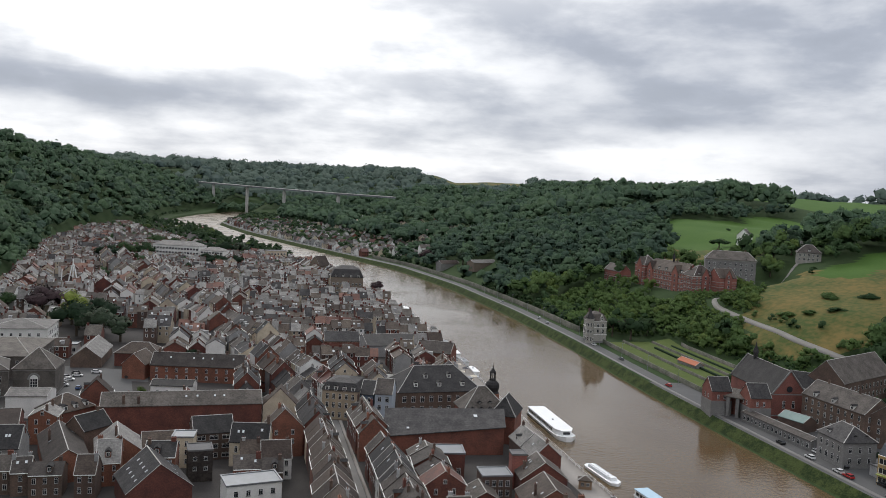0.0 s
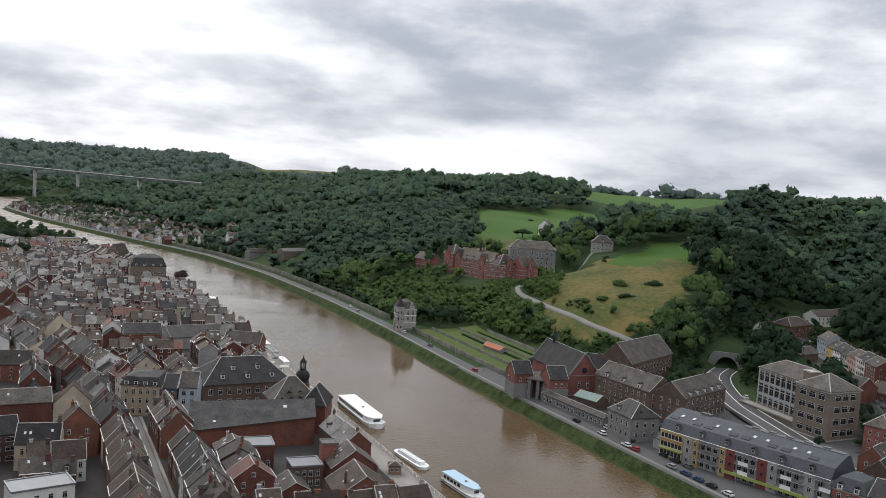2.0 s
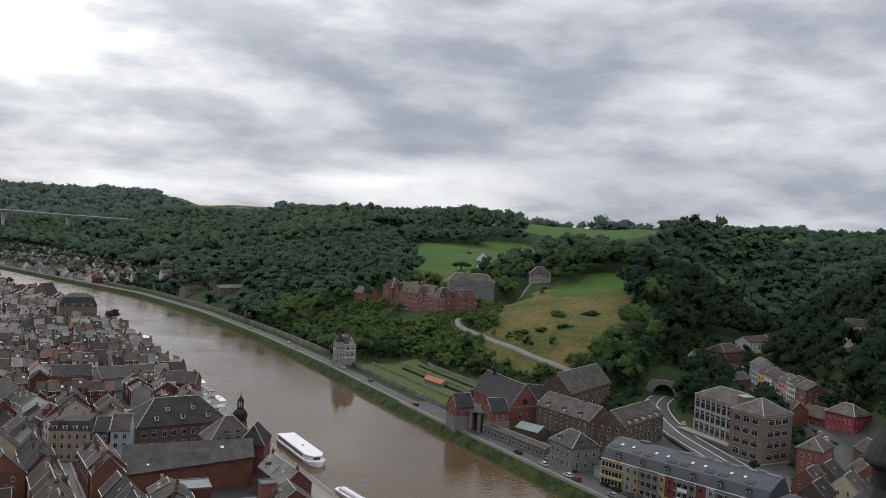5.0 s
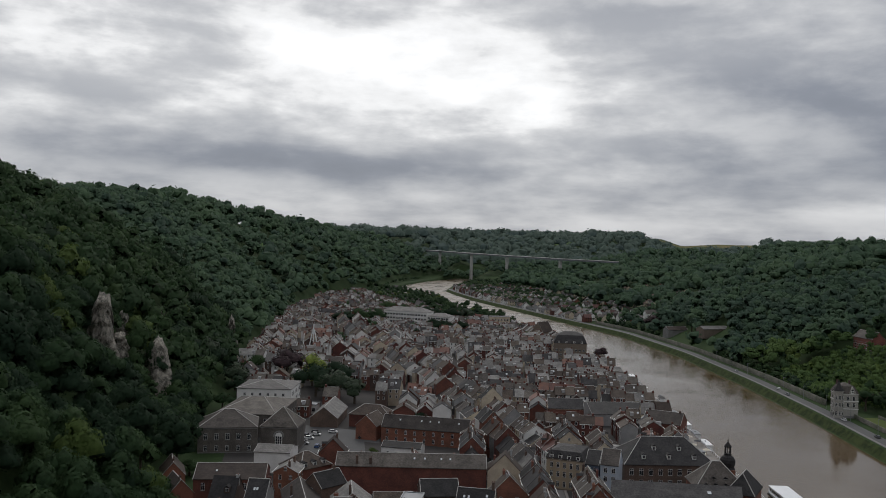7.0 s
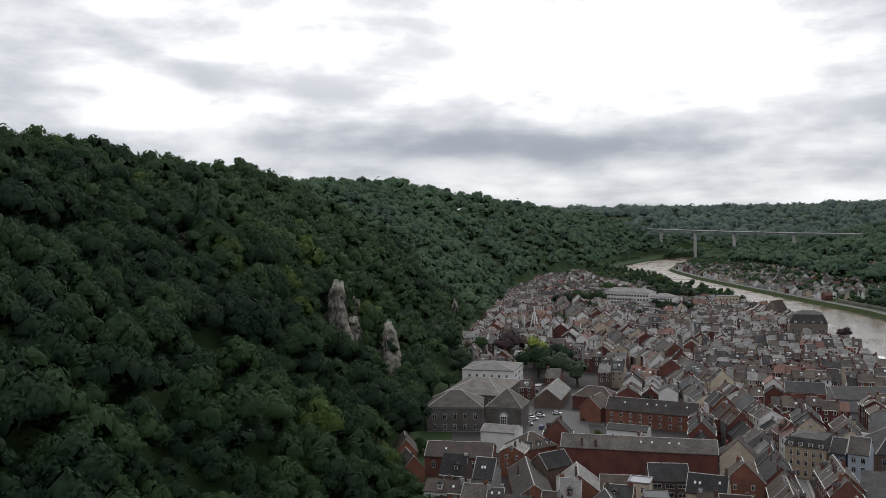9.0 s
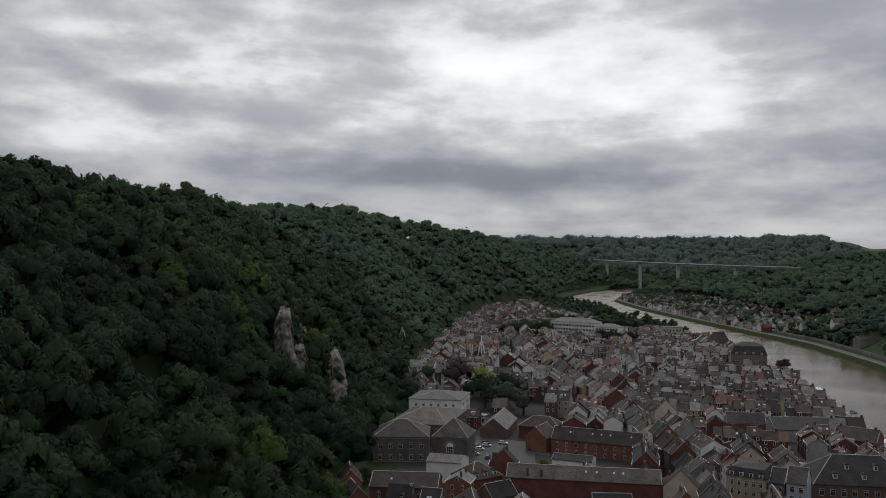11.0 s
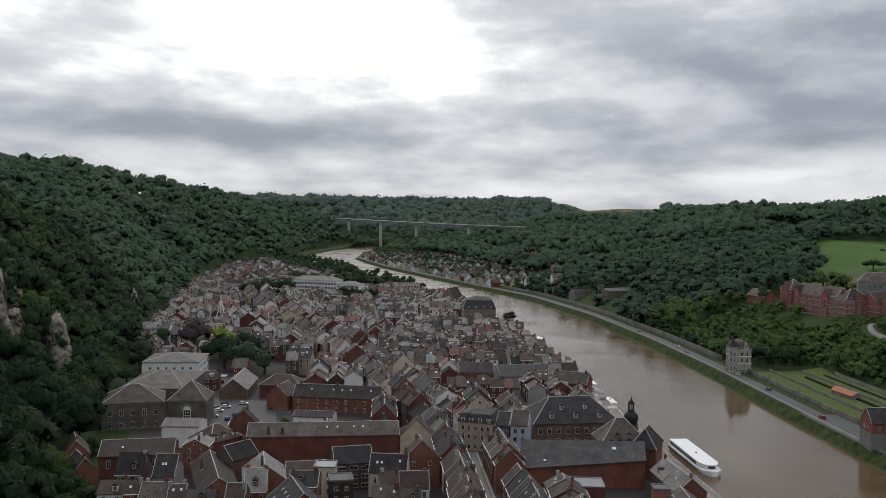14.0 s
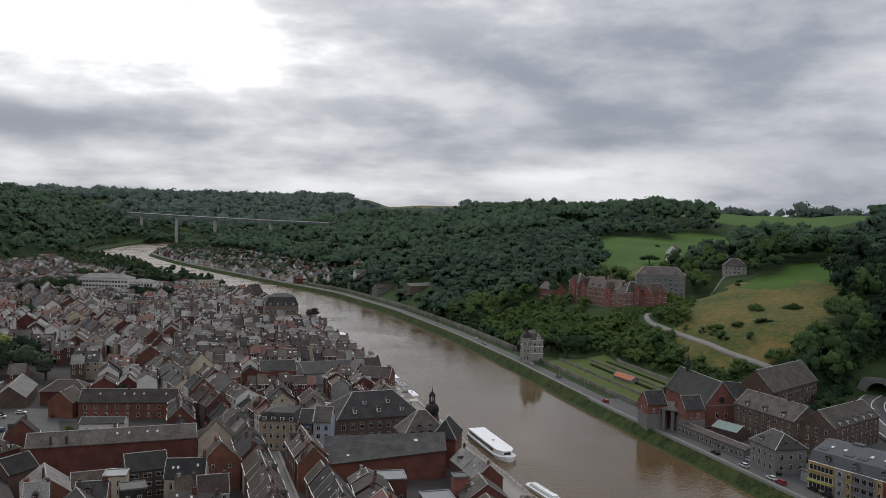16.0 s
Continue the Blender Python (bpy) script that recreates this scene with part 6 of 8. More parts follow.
# church tower near the foot of the rock
bt = empty("church_tower", pose(101.6, 100.4, 4))
tagged(bt, "tall stone church tower with dark slate onion spire", "church")
part("shaft", Shape().box(-4.6, 4.6, -4.6, 4.6, -3, 51.5), STONE, bt)
part("skirt_roof", Shape().lathe([(6.2, 51.4), (6.25, 51.9), (5.0, 53.2), (3.9, 54.4), (3.2, 55.6), (3.0, 56.2)], 8), SLATE[2], bt)
part("drum", Shape().lathe([(2.9, 56.0), (2.8, 58.4), (3.4, 59.0)], 16), SLATE[2], bt)
part("spire", Shape().lathe([(3.4, 58.9), (3.9, 59.2), (4.1, 59.5), (4.05, 60.0), (3.45, 61.3), (2.75, 62.7), (2.1, 64.0), (1.5, 65.4), (0.95, 66.9), (0.55, 68.1)], 24), SLATE[2], bt)
part("mast", Shape().lathe([(0.55, 68.0), (0.38, 69.6), (0.28, 70.9)], 10), ZINC, bt)
part("finial", Shape().lathe([(0.1, 70.8), (0.95, 71.1), (0.6, 71.6), (0.15, 72.0), (0.03, 72.3)], 10), BOAT_WHITE, bt)
claim(102, 100, 8, 8, 0)

# colourful riverside apartments
apt = empty("apartment_row", pose(147, 276, 4.2, 0, 0, math.degrees(math.atan2(-48, 25))))
tagged(apt, "long riverside apartments with coloured bays and a slate mansard", "apartments")
AL, AD, AH = 62.0, 17.0, 9.6
part("body", Shape().box(0, AL, 0.8, AD, -2, AH), GREY_WALL, apt)
ar = Shape()
prof = [(0.4, AH), (2.6, AH + 3.4), (10.5, AH + 6.2), (12.5, AH + 6.2), (AD + 0.3, AH)]
ar.solid([(x, a, b) for x in (-0.2, AL) for a, b in prof], [(4, 3, 2, 1, 0), (5, 6, 7, 8, 9)] + [(k, k + 1, k + 6, k + 5) for k in range(4)] + [(4, 0, 5, 9)])
part("roof", ar, SLATE_BLUE, apt)
BAYS = ((0, 10, OCHRE), (10, 13.5, GREY_WALL), (13.5, 16, OCHRE), (24, 26.5, OCHRE), (26.5, 30, MAROON), (38, 41.5, MAROON), (41.5, 45, GREY_WALL), (54, 57.5, GREY_WALL))
for a, b, mt in BAYS:
    bay = part("bay", Shape().box(a + 0.05, b - 0.05, 0.0, 0.9, -1.5, AH), mt, apt)
    if b - a < 5:
        for q in range(3):
            if mt is MAROON:
                part("round_window", Shape().lathe([(0.55, 0), (0.55, 0.12), (0.4, 0.14)], 14), GLASS, bay, at=pose((a + b) / 2, 0.0, 1.8 + q * 3.1, 90, 0, 0))
            else:
                part("window", window_mesh(1.2, 1.6), (), bay, at=pose((a + b) / 2, 0.0, 1.0 + q * 3.1))
    else:
        for q in range(3):
            part("window_band", Shape().box(a + 0.5, b - 0.5, -0.1, 0.05, 0.9 + q * 3.1, 2.5 + q * 3.1), GLASS, bay)
            part("sill_band", Shape().box(a + 0.3, b - 0.3, -0.3, 0.05, 0.6 + q * 3.1, 0.85 + q * 3.1), CREAM, bay)
            for k in range(7):
                part("mullion", Shape().box(-0.06, 0.06, -0.16, 0.0, 0.85 + q * 3.1, 2.55 + q * 3.1), FRAME_WHITE, bay, at=pose(a + 0.6 + k * 1.46, 0, 0))
        part("awning", Shape().box(a + 0.3, b - 0.3, -1.1, 0.0, 3.2, 3.5), LIME, bay)
for a, b in ((16, 24), (30, 38), (45, 54), (57.5, 62)):
    for q in range(3):
        bal = part("balcony", Shape().box(a + 0.1, b - 0.1, -0.7, 0.8, 2.6 + q * 3.1, 2.8 + q * 3.1), CONCRETE, apt)
        part("railing", Shape().box(a + 0.15, b - 0.15, -0.68, -0.62, 2.8 + q * 3.1, 3.7 + q * 3.1), ZINC, bal)
        if a > 25 and q < 2:
            part("banner", Shape().box(a + 1.6, a + 5.2, -0.78, -0.72, 2.7 + q * 3.1, 4.0 + q * 3.1), BOAT_WHITE, bal, "white cloth banner")
        for k in range(int((b - a) / 2.4)):
            part("window", window_mesh(1.6, 2.0), (), apt, at=pose(a + 1.3 + k * 2.4, 0.79, 0.4 + q * 3.1))
part("sign_band", Shape().box(26, 57, -1.0, -0.8, 2.9, 3.9), LIME, apt, "long lime-coloured sign board", at=pose(0, 0, -1.2))
for k in range(12):
    if k % 3 != 2:
        part("skylight", skylight_mesh(), (), apt, at=pose(4.6 + k * 4.7, 6.6, AH + 4.86, 19.5, 0, 0) @ Matrix.Diagonal((1.7, 1.4, 1, 1)))
    if k % 3 != 1:
        part("roof_glazing", Shape().box(-1.5, 1.5, -0.9, 0.9, 0, 0.14), GLASS, apt, "dark roof window band", at=pose(2.6 + k * 4.7, 4.6, AH + 4.16, 19.5, 0, 0))
    if k % 2:
        part("dormer", dormer_mesh(ZINC), (), apt, at=pose(1.6 + k * 4.9, 1.9, AH + 1.0))
part("plant_room", Shape().box(9, 13, 10.6, 12.4, AH + 6.1, AH + 6.9), FLAT_ROOF, apt)
part("roof_terrace", Shape().box(26, 61, 10.4, 13.0, AH + 6.0, AH + 6.4), FLAT_ROOF, apt)
for k in range(5):
    part("roof_unit", Shape().box(-1.2, 1.2, -0.5, 0.5, 0, 0.5), ZINC, apt, at=pose(30 + k * 6.2, 11.6, AH + 6.4))
part("drain_edge", Shape().box(-0.2, AL, 0.1, 0.42, AH - 0.1, AH + 0.14), FRAME_WHITE, apt)
for q in range(5):
    claim(147 + 25 * (q * 14) / 54 + 10, 276 - 48 * (q * 14) / 54 + 5, 8, 8, 0)
building("garage", "low grey garage by the stone house", 154, 282, -75, 9, 7, 3.2, 0.5, GREY_WALL, FLAT_ROOF, "flat", z=4.4)
building("quay_villa", "pink brick villa with a blue slate mansard roof", 183.5, 219, -62, 10, 11, 7.5, 5.0, BRICK_BRIGHT, SLATE_BLUE, "mansard", z=4.6, rows=(("F", 3, (1.2, 4.4), 1.2, 2.0, 0.8),), dormers=(("F", -0.25, -0.44, 7.8), ("F", 0.25, -0.44, 7.8)), category="house", trim=PALE_STONE)
building("quay_villa", "cream rendered house with a dark slate roof", 188.5, 209.5, -62, 10, 11, 8.0, 4.5, CREAM, SLATE[2], "gable", z=4.6, rows=(("F", 3, (1.2, 4.6), 1.3, 2.2, 0.8),), category="house", chimneys=((0.4, 0, 12),))
for hx, hy, turn, wall, roof in ((213, 246, 33, BRICK, 0), (226, 252, 33, BRICK_DARK, 2), (240, 250, 60, BRICK, 1), (222, 238, 33, CREAM, 0), (236, 236, 60, BRICK, 2), (250, 244, 60, BRICK_DARK, 1), (204, 232, 33, BRICK_DARK, 2)):
    building("back_house", "brick back house with a slate roof behind the quay", hx, hy, turn, 11, 9, 6.5, 4.2, wall, SLATE[roof], "gable", z=6.5, rows=(("F", 3, (1.0, 4.0), 1.0, 1.5, 0.8), ("L", 2, (1.0, 4.0), 1.0, 1.5, 1.2)), category="house", group="back houses", chimneys=((0.4, 0, 10.4),), lights=((-0.1, -0.25),))

# viaduct across the valley
via = empty("viaduct", pose(0, 0, 0))
tagged(via, "pale concrete road viaduct on tall slender piers", "bridge")
VP = [(-690, 2400, 81), (-533, 2289, 76.5), (-418, 2208, 73.5), (-263, 2090, 70.5), (-120, 1975, 69)]
dk, edge = Shape(), Shape()
for (ax, ay, az), (bx, by, bz) in zip(VP, VP[1:]):
    n = Vector((by - ay, ax - bx, 0)).normalized() * 7
    for sh, wid, lo, hi in ((dk, 1.0, -3.6, -0.6), (edge, 1.12, -0.6, 0.6)):
        c = [(ax - n.x * wid, ay - n.y * wid), (ax + n.x * wid, ay + n.y * wid), (bx + n.x * wid, by + n.y * wid), (bx - n.x * wid, by - n.y * wid)]
        zz = (az, az, bz, bz)
        sh.solid([(p[0], p[1], q + lo) for p, q in zip(c, zz)] + [(p[0], p[1], q + hi) for p, q in zip(c, zz)], [(3, 2, 1, 0), (4, 5, 6, 7), (0, 1, 5, 4), (1, 2, 6, 5), (2, 3, 7, 6), (3, 0, 4, 7)])
part("girder", dk, material("dull_steel", (0.16, 0.17, 0.18), (0.12, 0.13, 0.14), 0.6, 0.02, 1), via)
part("parapet", edge, CONCRETE, via)
for px, py, pz in ((-533, 2289, 73), (-418, 2208, 70), (-263, 2090, 67), (-645, 2368, 76)):
    g = min(ground_at(px, py), pz - 15)
    part("pier", Shape().box(-3.4, 3.4, -2.5, 2.5, g - 4, pz), CONCRETE, via, at=pose(px, py, 0, 0, 0, -35))
CLEAR.append((-533, 2289, 12))
CLEAR.append((-418, 2208, 12))
BANK_HALLS = ((-23, 1085), (41, 876), (6, 925))
building("bank_house", "white house by the river", -23, 1085, 20, 15, 11, 8, 4, WHITE, SLATE[0], "gable", rows=(("F", 4, (1.2, 4.4), 1.3, 1.8, 0.8),), category="house")
building("bank_hall", "pale low hall behind the river wall", 41, 876, 35, 30, 12, 5, 2.5, STONE_BROWN, SLATE[3], "gable")
building("bank_hall", "grey hall behind the river wall", 6, 925, 35, 24, 10, 5, 3, STONE, SLATE[1], "gable")

for cx, cy in ((160, 640), (165, 620), (170, 600), (178, 582), (190, 578), (150, 668), (140, 688), (154, 612), (148, 636), (162, 592), (172, 572)):
    CLEAR.append((cx, cy, 9))
for cx, cy, r in ((205, 560, 18), (222, 574, 16), (208, 545, 12), (232, 590, 14), (245, 600, 12), (228, 636, 8), (180, 566, 10), (196, 556, 12)):
    CLEAR.append((cx, cy, r))
KEEP.append((-35, 311, 10, 7, 0))
KEEP.append((-88, 282, 32, 8, 15.5))
KEEP.append((-118, 322, 26, 12, 12))
KEEP.append((-186, 452, 28, 30, 0))
KEEP.append((-143, 251, 15, 8, 20))
for hx, hy in BANK_HALLS:
    for back in (8, 18, 28, 38):
        CLEAR.append((hx - back * hx / math.hypot(hx, hy), hy - back * hy / math.hypot(hx, hy), 10))
KEEP.append((-246, 500, 16, 16, 0))
KEEP.append((-279, 630, 14, 18, 0))
KEEP.append((-285, 900, 45, 16, -10))
for cx, cy, r in ((270, 765, 12), (264, 748, 10), (262, 612, 14), (254, 592, 12), (278, 626, 12), (262, 790, 10), (268, 640, 10)):
    CLEAR.append((cx, cy, r))
def village(name, label, y0, y1, u0, u1, chance, seed):
    """Houses scattered along the far bank."""
    rng = random.Random(seed)
    wl, rf = Shape(), Shape()
    y = y0
    while y < y1:
        u = u0
        k = math.sqrt(1 + float(bank_slope(y)) ** 2)
        tang = math.degrees(math.atan(float(bank_slope(y))))
        while u < u1:
            if rng.random() < chance:
                x = float(right_bank(y)) + u * k
                if not taken(x, y, 8):
                    ln, dp, st = rng.uniform(7, 12), rng.uniform(7, 9), rng.choice((1, 2, 2))
                    rise = dp * 0.5 * rng.choice((0.8, 1.0))
                    m = pose(x, y, ground_at(x, y), 0, 0, rng.choice((90, 90, 0)) - tang + rng.uniform(-8, 8))
                    a1 = Shape().gable_walls(ln, dp, -3, st * 3.0, rise, rng.choice((0, 0, 2, 2, 3, 3, 3, 4)))
                    for side in (-1, 1):
                        for q in range(3):
                            for fl in range(st):
                                wx = (q - 1) * ln / 3.2
                                a1.box(wx - 0.6, wx + 0.6, side * dp / 2 - 0.08, side * dp / 2 + 0.08, fl * 3 + 0.9, fl * 3 + 2.6, 5)
                    a2 = Shape().gable_roof(ln, dp, st * 3.0, rise, mat=rng.choice((0, 0, 1, 3, 3, 3, 4)))
                    for big, small in ((wl, a1), (rf, a2)):
                        small.moved(m)
                        big.solid(small.v, small.f)
                        big.m[-len(small.m):] = small.m
                    if u > u0 + 20:
                        CLEAR.append((x, y, 11))
            u += rng.uniform(14, 22)
        y += rng.uniform(9, 14)
    ob = empty(name, pose(0, 0, 0))
    tagged(ob, label, "houses", kind="stuff")
    part("walls", wl, (BRICK, BRICK_DARK, CREAM, WHITE, GREY_WALL, GLASS), ob)
    part("roofs", rf, (*SLATE, TILE_RED), ob)


village("west_bank_village", "distant brick village along the far river bank", 1075, 1800, 18, 105, 0.72, 3)
village("upper_village", "scattered white and brick houses among distant trees", 1180, 1950, 112, 300, 0.24, 4)

# ---- roads, gardens and walls on the west bank ----


def ribbon(name, pts, width, lift, mat, label, category, step=4.0, shift=0.0, clear=True, level=None):
    """A band along a smooth line through pts, laid on the ground."""
    p = np.array(pts, float)
    t = np.concatenate([[0], np.cumsum(np.hypot(*np.diff(p[:, :2], axis=0).T))])
    s = np.arange(0, t[-1], step)
    x, y = np.interp(s, t, p[:, 0]), np.interp(s, t, p[:, 1])
    for _ in range(3):
        x[1:-1] = (x[:-2] + 2 * x[1:-1] + x[2:]) / 4
        y[1:-1] = (y[:-2] + 2 * y[1:-1] + y[2:]) / 4
    gx, gy = np.gradient(x), np.gradient(y)
    n = np.hypot(gx, gy)
    nx, ny = gy / n, -gx / n
    a = np.stack([x + nx * (shift - width / 2), y + ny * (shift - width / 2)], 1)
    b = np.stack([x + nx * (shift + width / 2), y + ny * (shift + width / 2)], 1)
    za = height(a[:, 0], a[:, 1]) + lift if level is None else np.interp(s, t, level) + lift
    zb = height(b[:, 0], b[:, 1]) + lift if level is None else za
    for _ in range(4 if level is None else 0):
        za[1:-1], zb[1:-1] = (za[:-2] + 2 * za[1:-1] + za[2:]) / 4, (zb[:-2] + 2 * zb[1:-1] + zb[2:]) / 4
    k = len(s)
    v = np.concatenate([np.c_[a, za], np.c_[b, zb], np.c_[a, za - 1.2], np.c_[b, zb - 1.2]])
    i = np.arange(k - 1)
    f = np.concatenate([np.stack([i, i + k, i + k + 1, i + 1], 1), np.stack([i, i + 1, i + 1 + 2 * k, i + 2 * k], 1), np.stack([i + k, i + 3 * k, i + 1 + 3 * k, i + 1 + k], 1)])
    ob = new(name, raw_mesh(name, v, f[:, ::-1], (mat,)))
    if clear:
        for cx, cy in zip(x[::2], y[::2]):
            CLEAR.append((cx, cy, width / 2 + 3.5))
    return tagged(ob, label, category, kind="structure")


PALE_LANE = material("pale_lane", (0.22, 0.208, 0.19), (0.15, 0.143, 0.13), 0.9, 0.1, 2, kind="World")
LINE_WHITE = material("road_paint", (0.7, 0.7, 0.68), (0.55, 0.55, 0.54), 0.7, 0.5, 3)
HILL_ROAD = [(213, 438), (209, 446), (197, 471), (187, 505), (178, 545), (180, 560), (192, 573), (215, 582), (240, 590)]
ribbon("lane", HILL_ROAD, 3.2, 0.5, PALE_LANE, "pale lane climbing to the hill school", "lane")
for lx, ly in HILL_ROAD:
    for back, r in ((9, 8), (18, 8)):
        CLEAR.append((lx - back * lx / math.hypot(lx, ly), ly - back * ly / math.hypot(lx, ly), r))
ribbon("lane", [(225, 583), (250, 610), (285, 660), (330, 800), (395, 960)], 2.6, 0.25, PALE_LANE, "pale farm lane along the pasture", "lane")
LEVEL = (9.2, 9.1, 9.0, 9.0, 8.9, 8.7, 8.5, 8.2, 7.8)
ribbon("main_road", CURVE, 13.0, 0.0, ASPHALT, "curved grey main road leading into a tunnel", "road", level=LEVEL)
for sh in (-6.0, -0.6, 5.6):
    ribbon("road_line", CURVE, 0.4, 0.05, LINE_WHITE, "white painted road line", "road marking", shift=sh, clear=False, level=LEVEL)
ribbon("street", STREET_LINE, 4.2, 0.1, STREET, "worn grey upper main street between house rows", "road", clear=False)
ribbon("side_street", SIDE_STREET, 8.0, 0.25, ASPHALT, "grey side street climbing between house rows", "road")
por2 = empty("tunnel_portal", pose(250, 403.5, 8.6, 0, 0, -42))
tagged(por2, "stone tunnel portal with a dark arched bore", "tunnel")
bore = Shape()
NA = 12
arch_in = [(6.0 * math.cos(math.pi * k / NA), 6.6 * math.sin(math.pi * k / NA)) for k in range(NA + 1)]
arch_out = [(9.5 * math.cos(math.pi * k / NA) * 1.1, min(9.0, 12 * math.sin(math.pi * k / NA))) for k in range(NA + 1)]
for k in range(NA):
    (a, b), (c, d), (e1, f1), (g, h) = arch_in[k], arch_in[k + 1], arch_out[k], arch_out[k + 1]
    face = Shape().solid([(a, 0, b), (e1, 0, f1), (g, 0, h), (c, 0, d), (a, 1.2, b), (e1, 1.2, f1), (g, 1.2, h), (c, 1.2, d)], [(0, 1, 2, 3), (7, 6, 5, 4), (1, 5, 6, 2), (0, 3, 7, 4)])
    part("arch_stone", face, STONE, por2)
    bore.face([(a, 0.3, b), (c, 0.3, d), (c, 16, d), (a, 16, b)])
bore.face([(x, 15.9, z) for x, z in arch_in])
part("bore", bore, BRICK_DARK, por2)
CLEAR.extend([(244, 396, 12), (236, 385, 10), (228, 368, 10)])


def long_wall(name, ys, off, h, wide, mat, label, base=0.0):
    """An upright wall that follows the bank line."""
    ys = np.asarray(ys, float)
    k = np.sqrt(1 + bank_slope(ys) ** 2)
    x0, x1 = right_bank(ys) + off * k, right_bank(ys) + (off + wide) * k
    z0 = height(x0, ys) - 1.0
    z1 = height(x0, ys) + h
    n = len(ys)
    v = np.concatenate([np.c_[x0, ys, z0], np.c_[x1, ys, z0], np.c_[x0, ys, z1], np.c_[x1, ys, z1]])
    i = np.arange(n - 1)
    f = np.concatenate([np.stack([i, i + 2 * n, i + 2 * n + 1, i + 1], 1), np.stack([i + 2 * n, i + 3 * n, i + 3 * n + 1, i + 2 * n + 1], 1), np.stack([i + n, i + n + 1, i + 3 * n + 1, i + 3 * n], 1)])
    caps = np.array([[0, n, 3 * n, 2 * n], [n - 1, 3 * n - 1, 4 * n - 1, 2 * n - 1]])
    ob = new(name, raw_mesh(name, v, np.concatenate([f, caps]), (mat,)))
    return tagged(ob, label, "wall", kind="structure")


long_wall("river_wall", np.arange(560, 1060, 8), 19, 3.6, 1.2, OLD_WALL, "old stone retaining wall beside the road")
long_wall("garden_wall", np.arange(396, 530, 6), 20, 2.4, 0.8, OLD_WALL, "grey stone garden wall beside the road")
long_wall("garden_wall", np.arange(412, 528, 6), 34, 1.4, 0.7, OLD_WALL, "low stone terrace wall in the garden")
long_wall("garden_wall", np.arange(420, 528, 6), 50, 1.6, 0.7, OLD_WALL, "low stone terrace wall in the garden")
long_wall("garden_wall", np.arange(425, 515, 6), 62, 2.5, 0.8, OLD_WALL, "stone wall at the back of the garden")
GY = np.arange(404, 530, 6.0)
strip("lawn", GY, 21, 33.5, 0.15, LAWN, "bright mown garden lawn", "lawn")
strip("lawn", GY[2:], 35, 49.5, 0.5, LAWN, "bright mown garden lawn on a terrace", "lawn")
strip("lawn", GY[3:], 51, 61.5, 0.8, LAWN, "bright mown upper garden lawn", "lawn")
for off, y0, y1 in ((43.5, 425, 505), (55.5, 430, 512)):
    strip("hedge", np.arange(y0, y1, 6.0), off, off + 1.3, 1.4, LEAF_DEEP, "low clipped dark hedge", "hedge", thick=1.2)
building("garden_shed", "long garden shed with an orange tile roof", 137, 456, -72, 17, 5, 2.2, 1.6, STONE, material("orange_tile", (0.42, 0.13, 0.06), (0.32, 0.1, 0.05), 0.8, 0.5, 5), "gable", deep=1.5, category="shed", keep=False)
for gx, gy in ((118, 412), (122, 418), (150, 440)):
    CLEAR.append((gx, gy, 14))

# trees that stand by themselves


def tree(name, x, y, r, h, mat, label, crown_kind=0, z=None):
    """A tapered trunk with limbs under a leafy crown."""
    ob = empty(name, pose(x, y, ground_at(x, y) if z is None else z, 0, 0, (x * 37 + y * 11) % 360))
    tagged(ob, label, "tree")
    KEEP.append((x, y, r * 0.35, r * 0.35, 0))
    t = Shape().lathe([(0.06 * r + 0.2, -0.5), (0.05 * r + 0.1, h * 0.35), (0.03 * r + 0.06, h * 0.62)], 8)
    for k in range(5):
        a = 1.26 * k
        t.bar((0, 0, h * (0.3 + 0.05 * k)), (r * 0.55 * math.cos(a), r * 0.55 * math.sin(a), h * (0.52 + 0.06 * k)), 0.025 * r + 0.05, 0, 5)
    part("trunk", t, BARK, ob)
    cv, cf, cn = NEAR[crown_kind % len(NEAR)]
    v = cv * np.array((r, r, h * 0.42)) + np.array((0, 0, h * 0.14))
    part("crown", leafy(raw_mesh("crown", v, cf, (mat,)), cn), (), ob)
    return ob


def bush(x, y, r, h, mat, label, k=0):
    """A low rounded bush."""
    cv, cf, cn = NEAR[k % len(NEAR)]
    v = cv * np.array((r, r, h * 0.55)) - np.array((0, 0, h * 0.42))
    return thing("bush", leafy(raw_mesh("bush", v, cf, (mat,)), cn), (), pose(x, y, ground_at(x, y)), label, "bush")


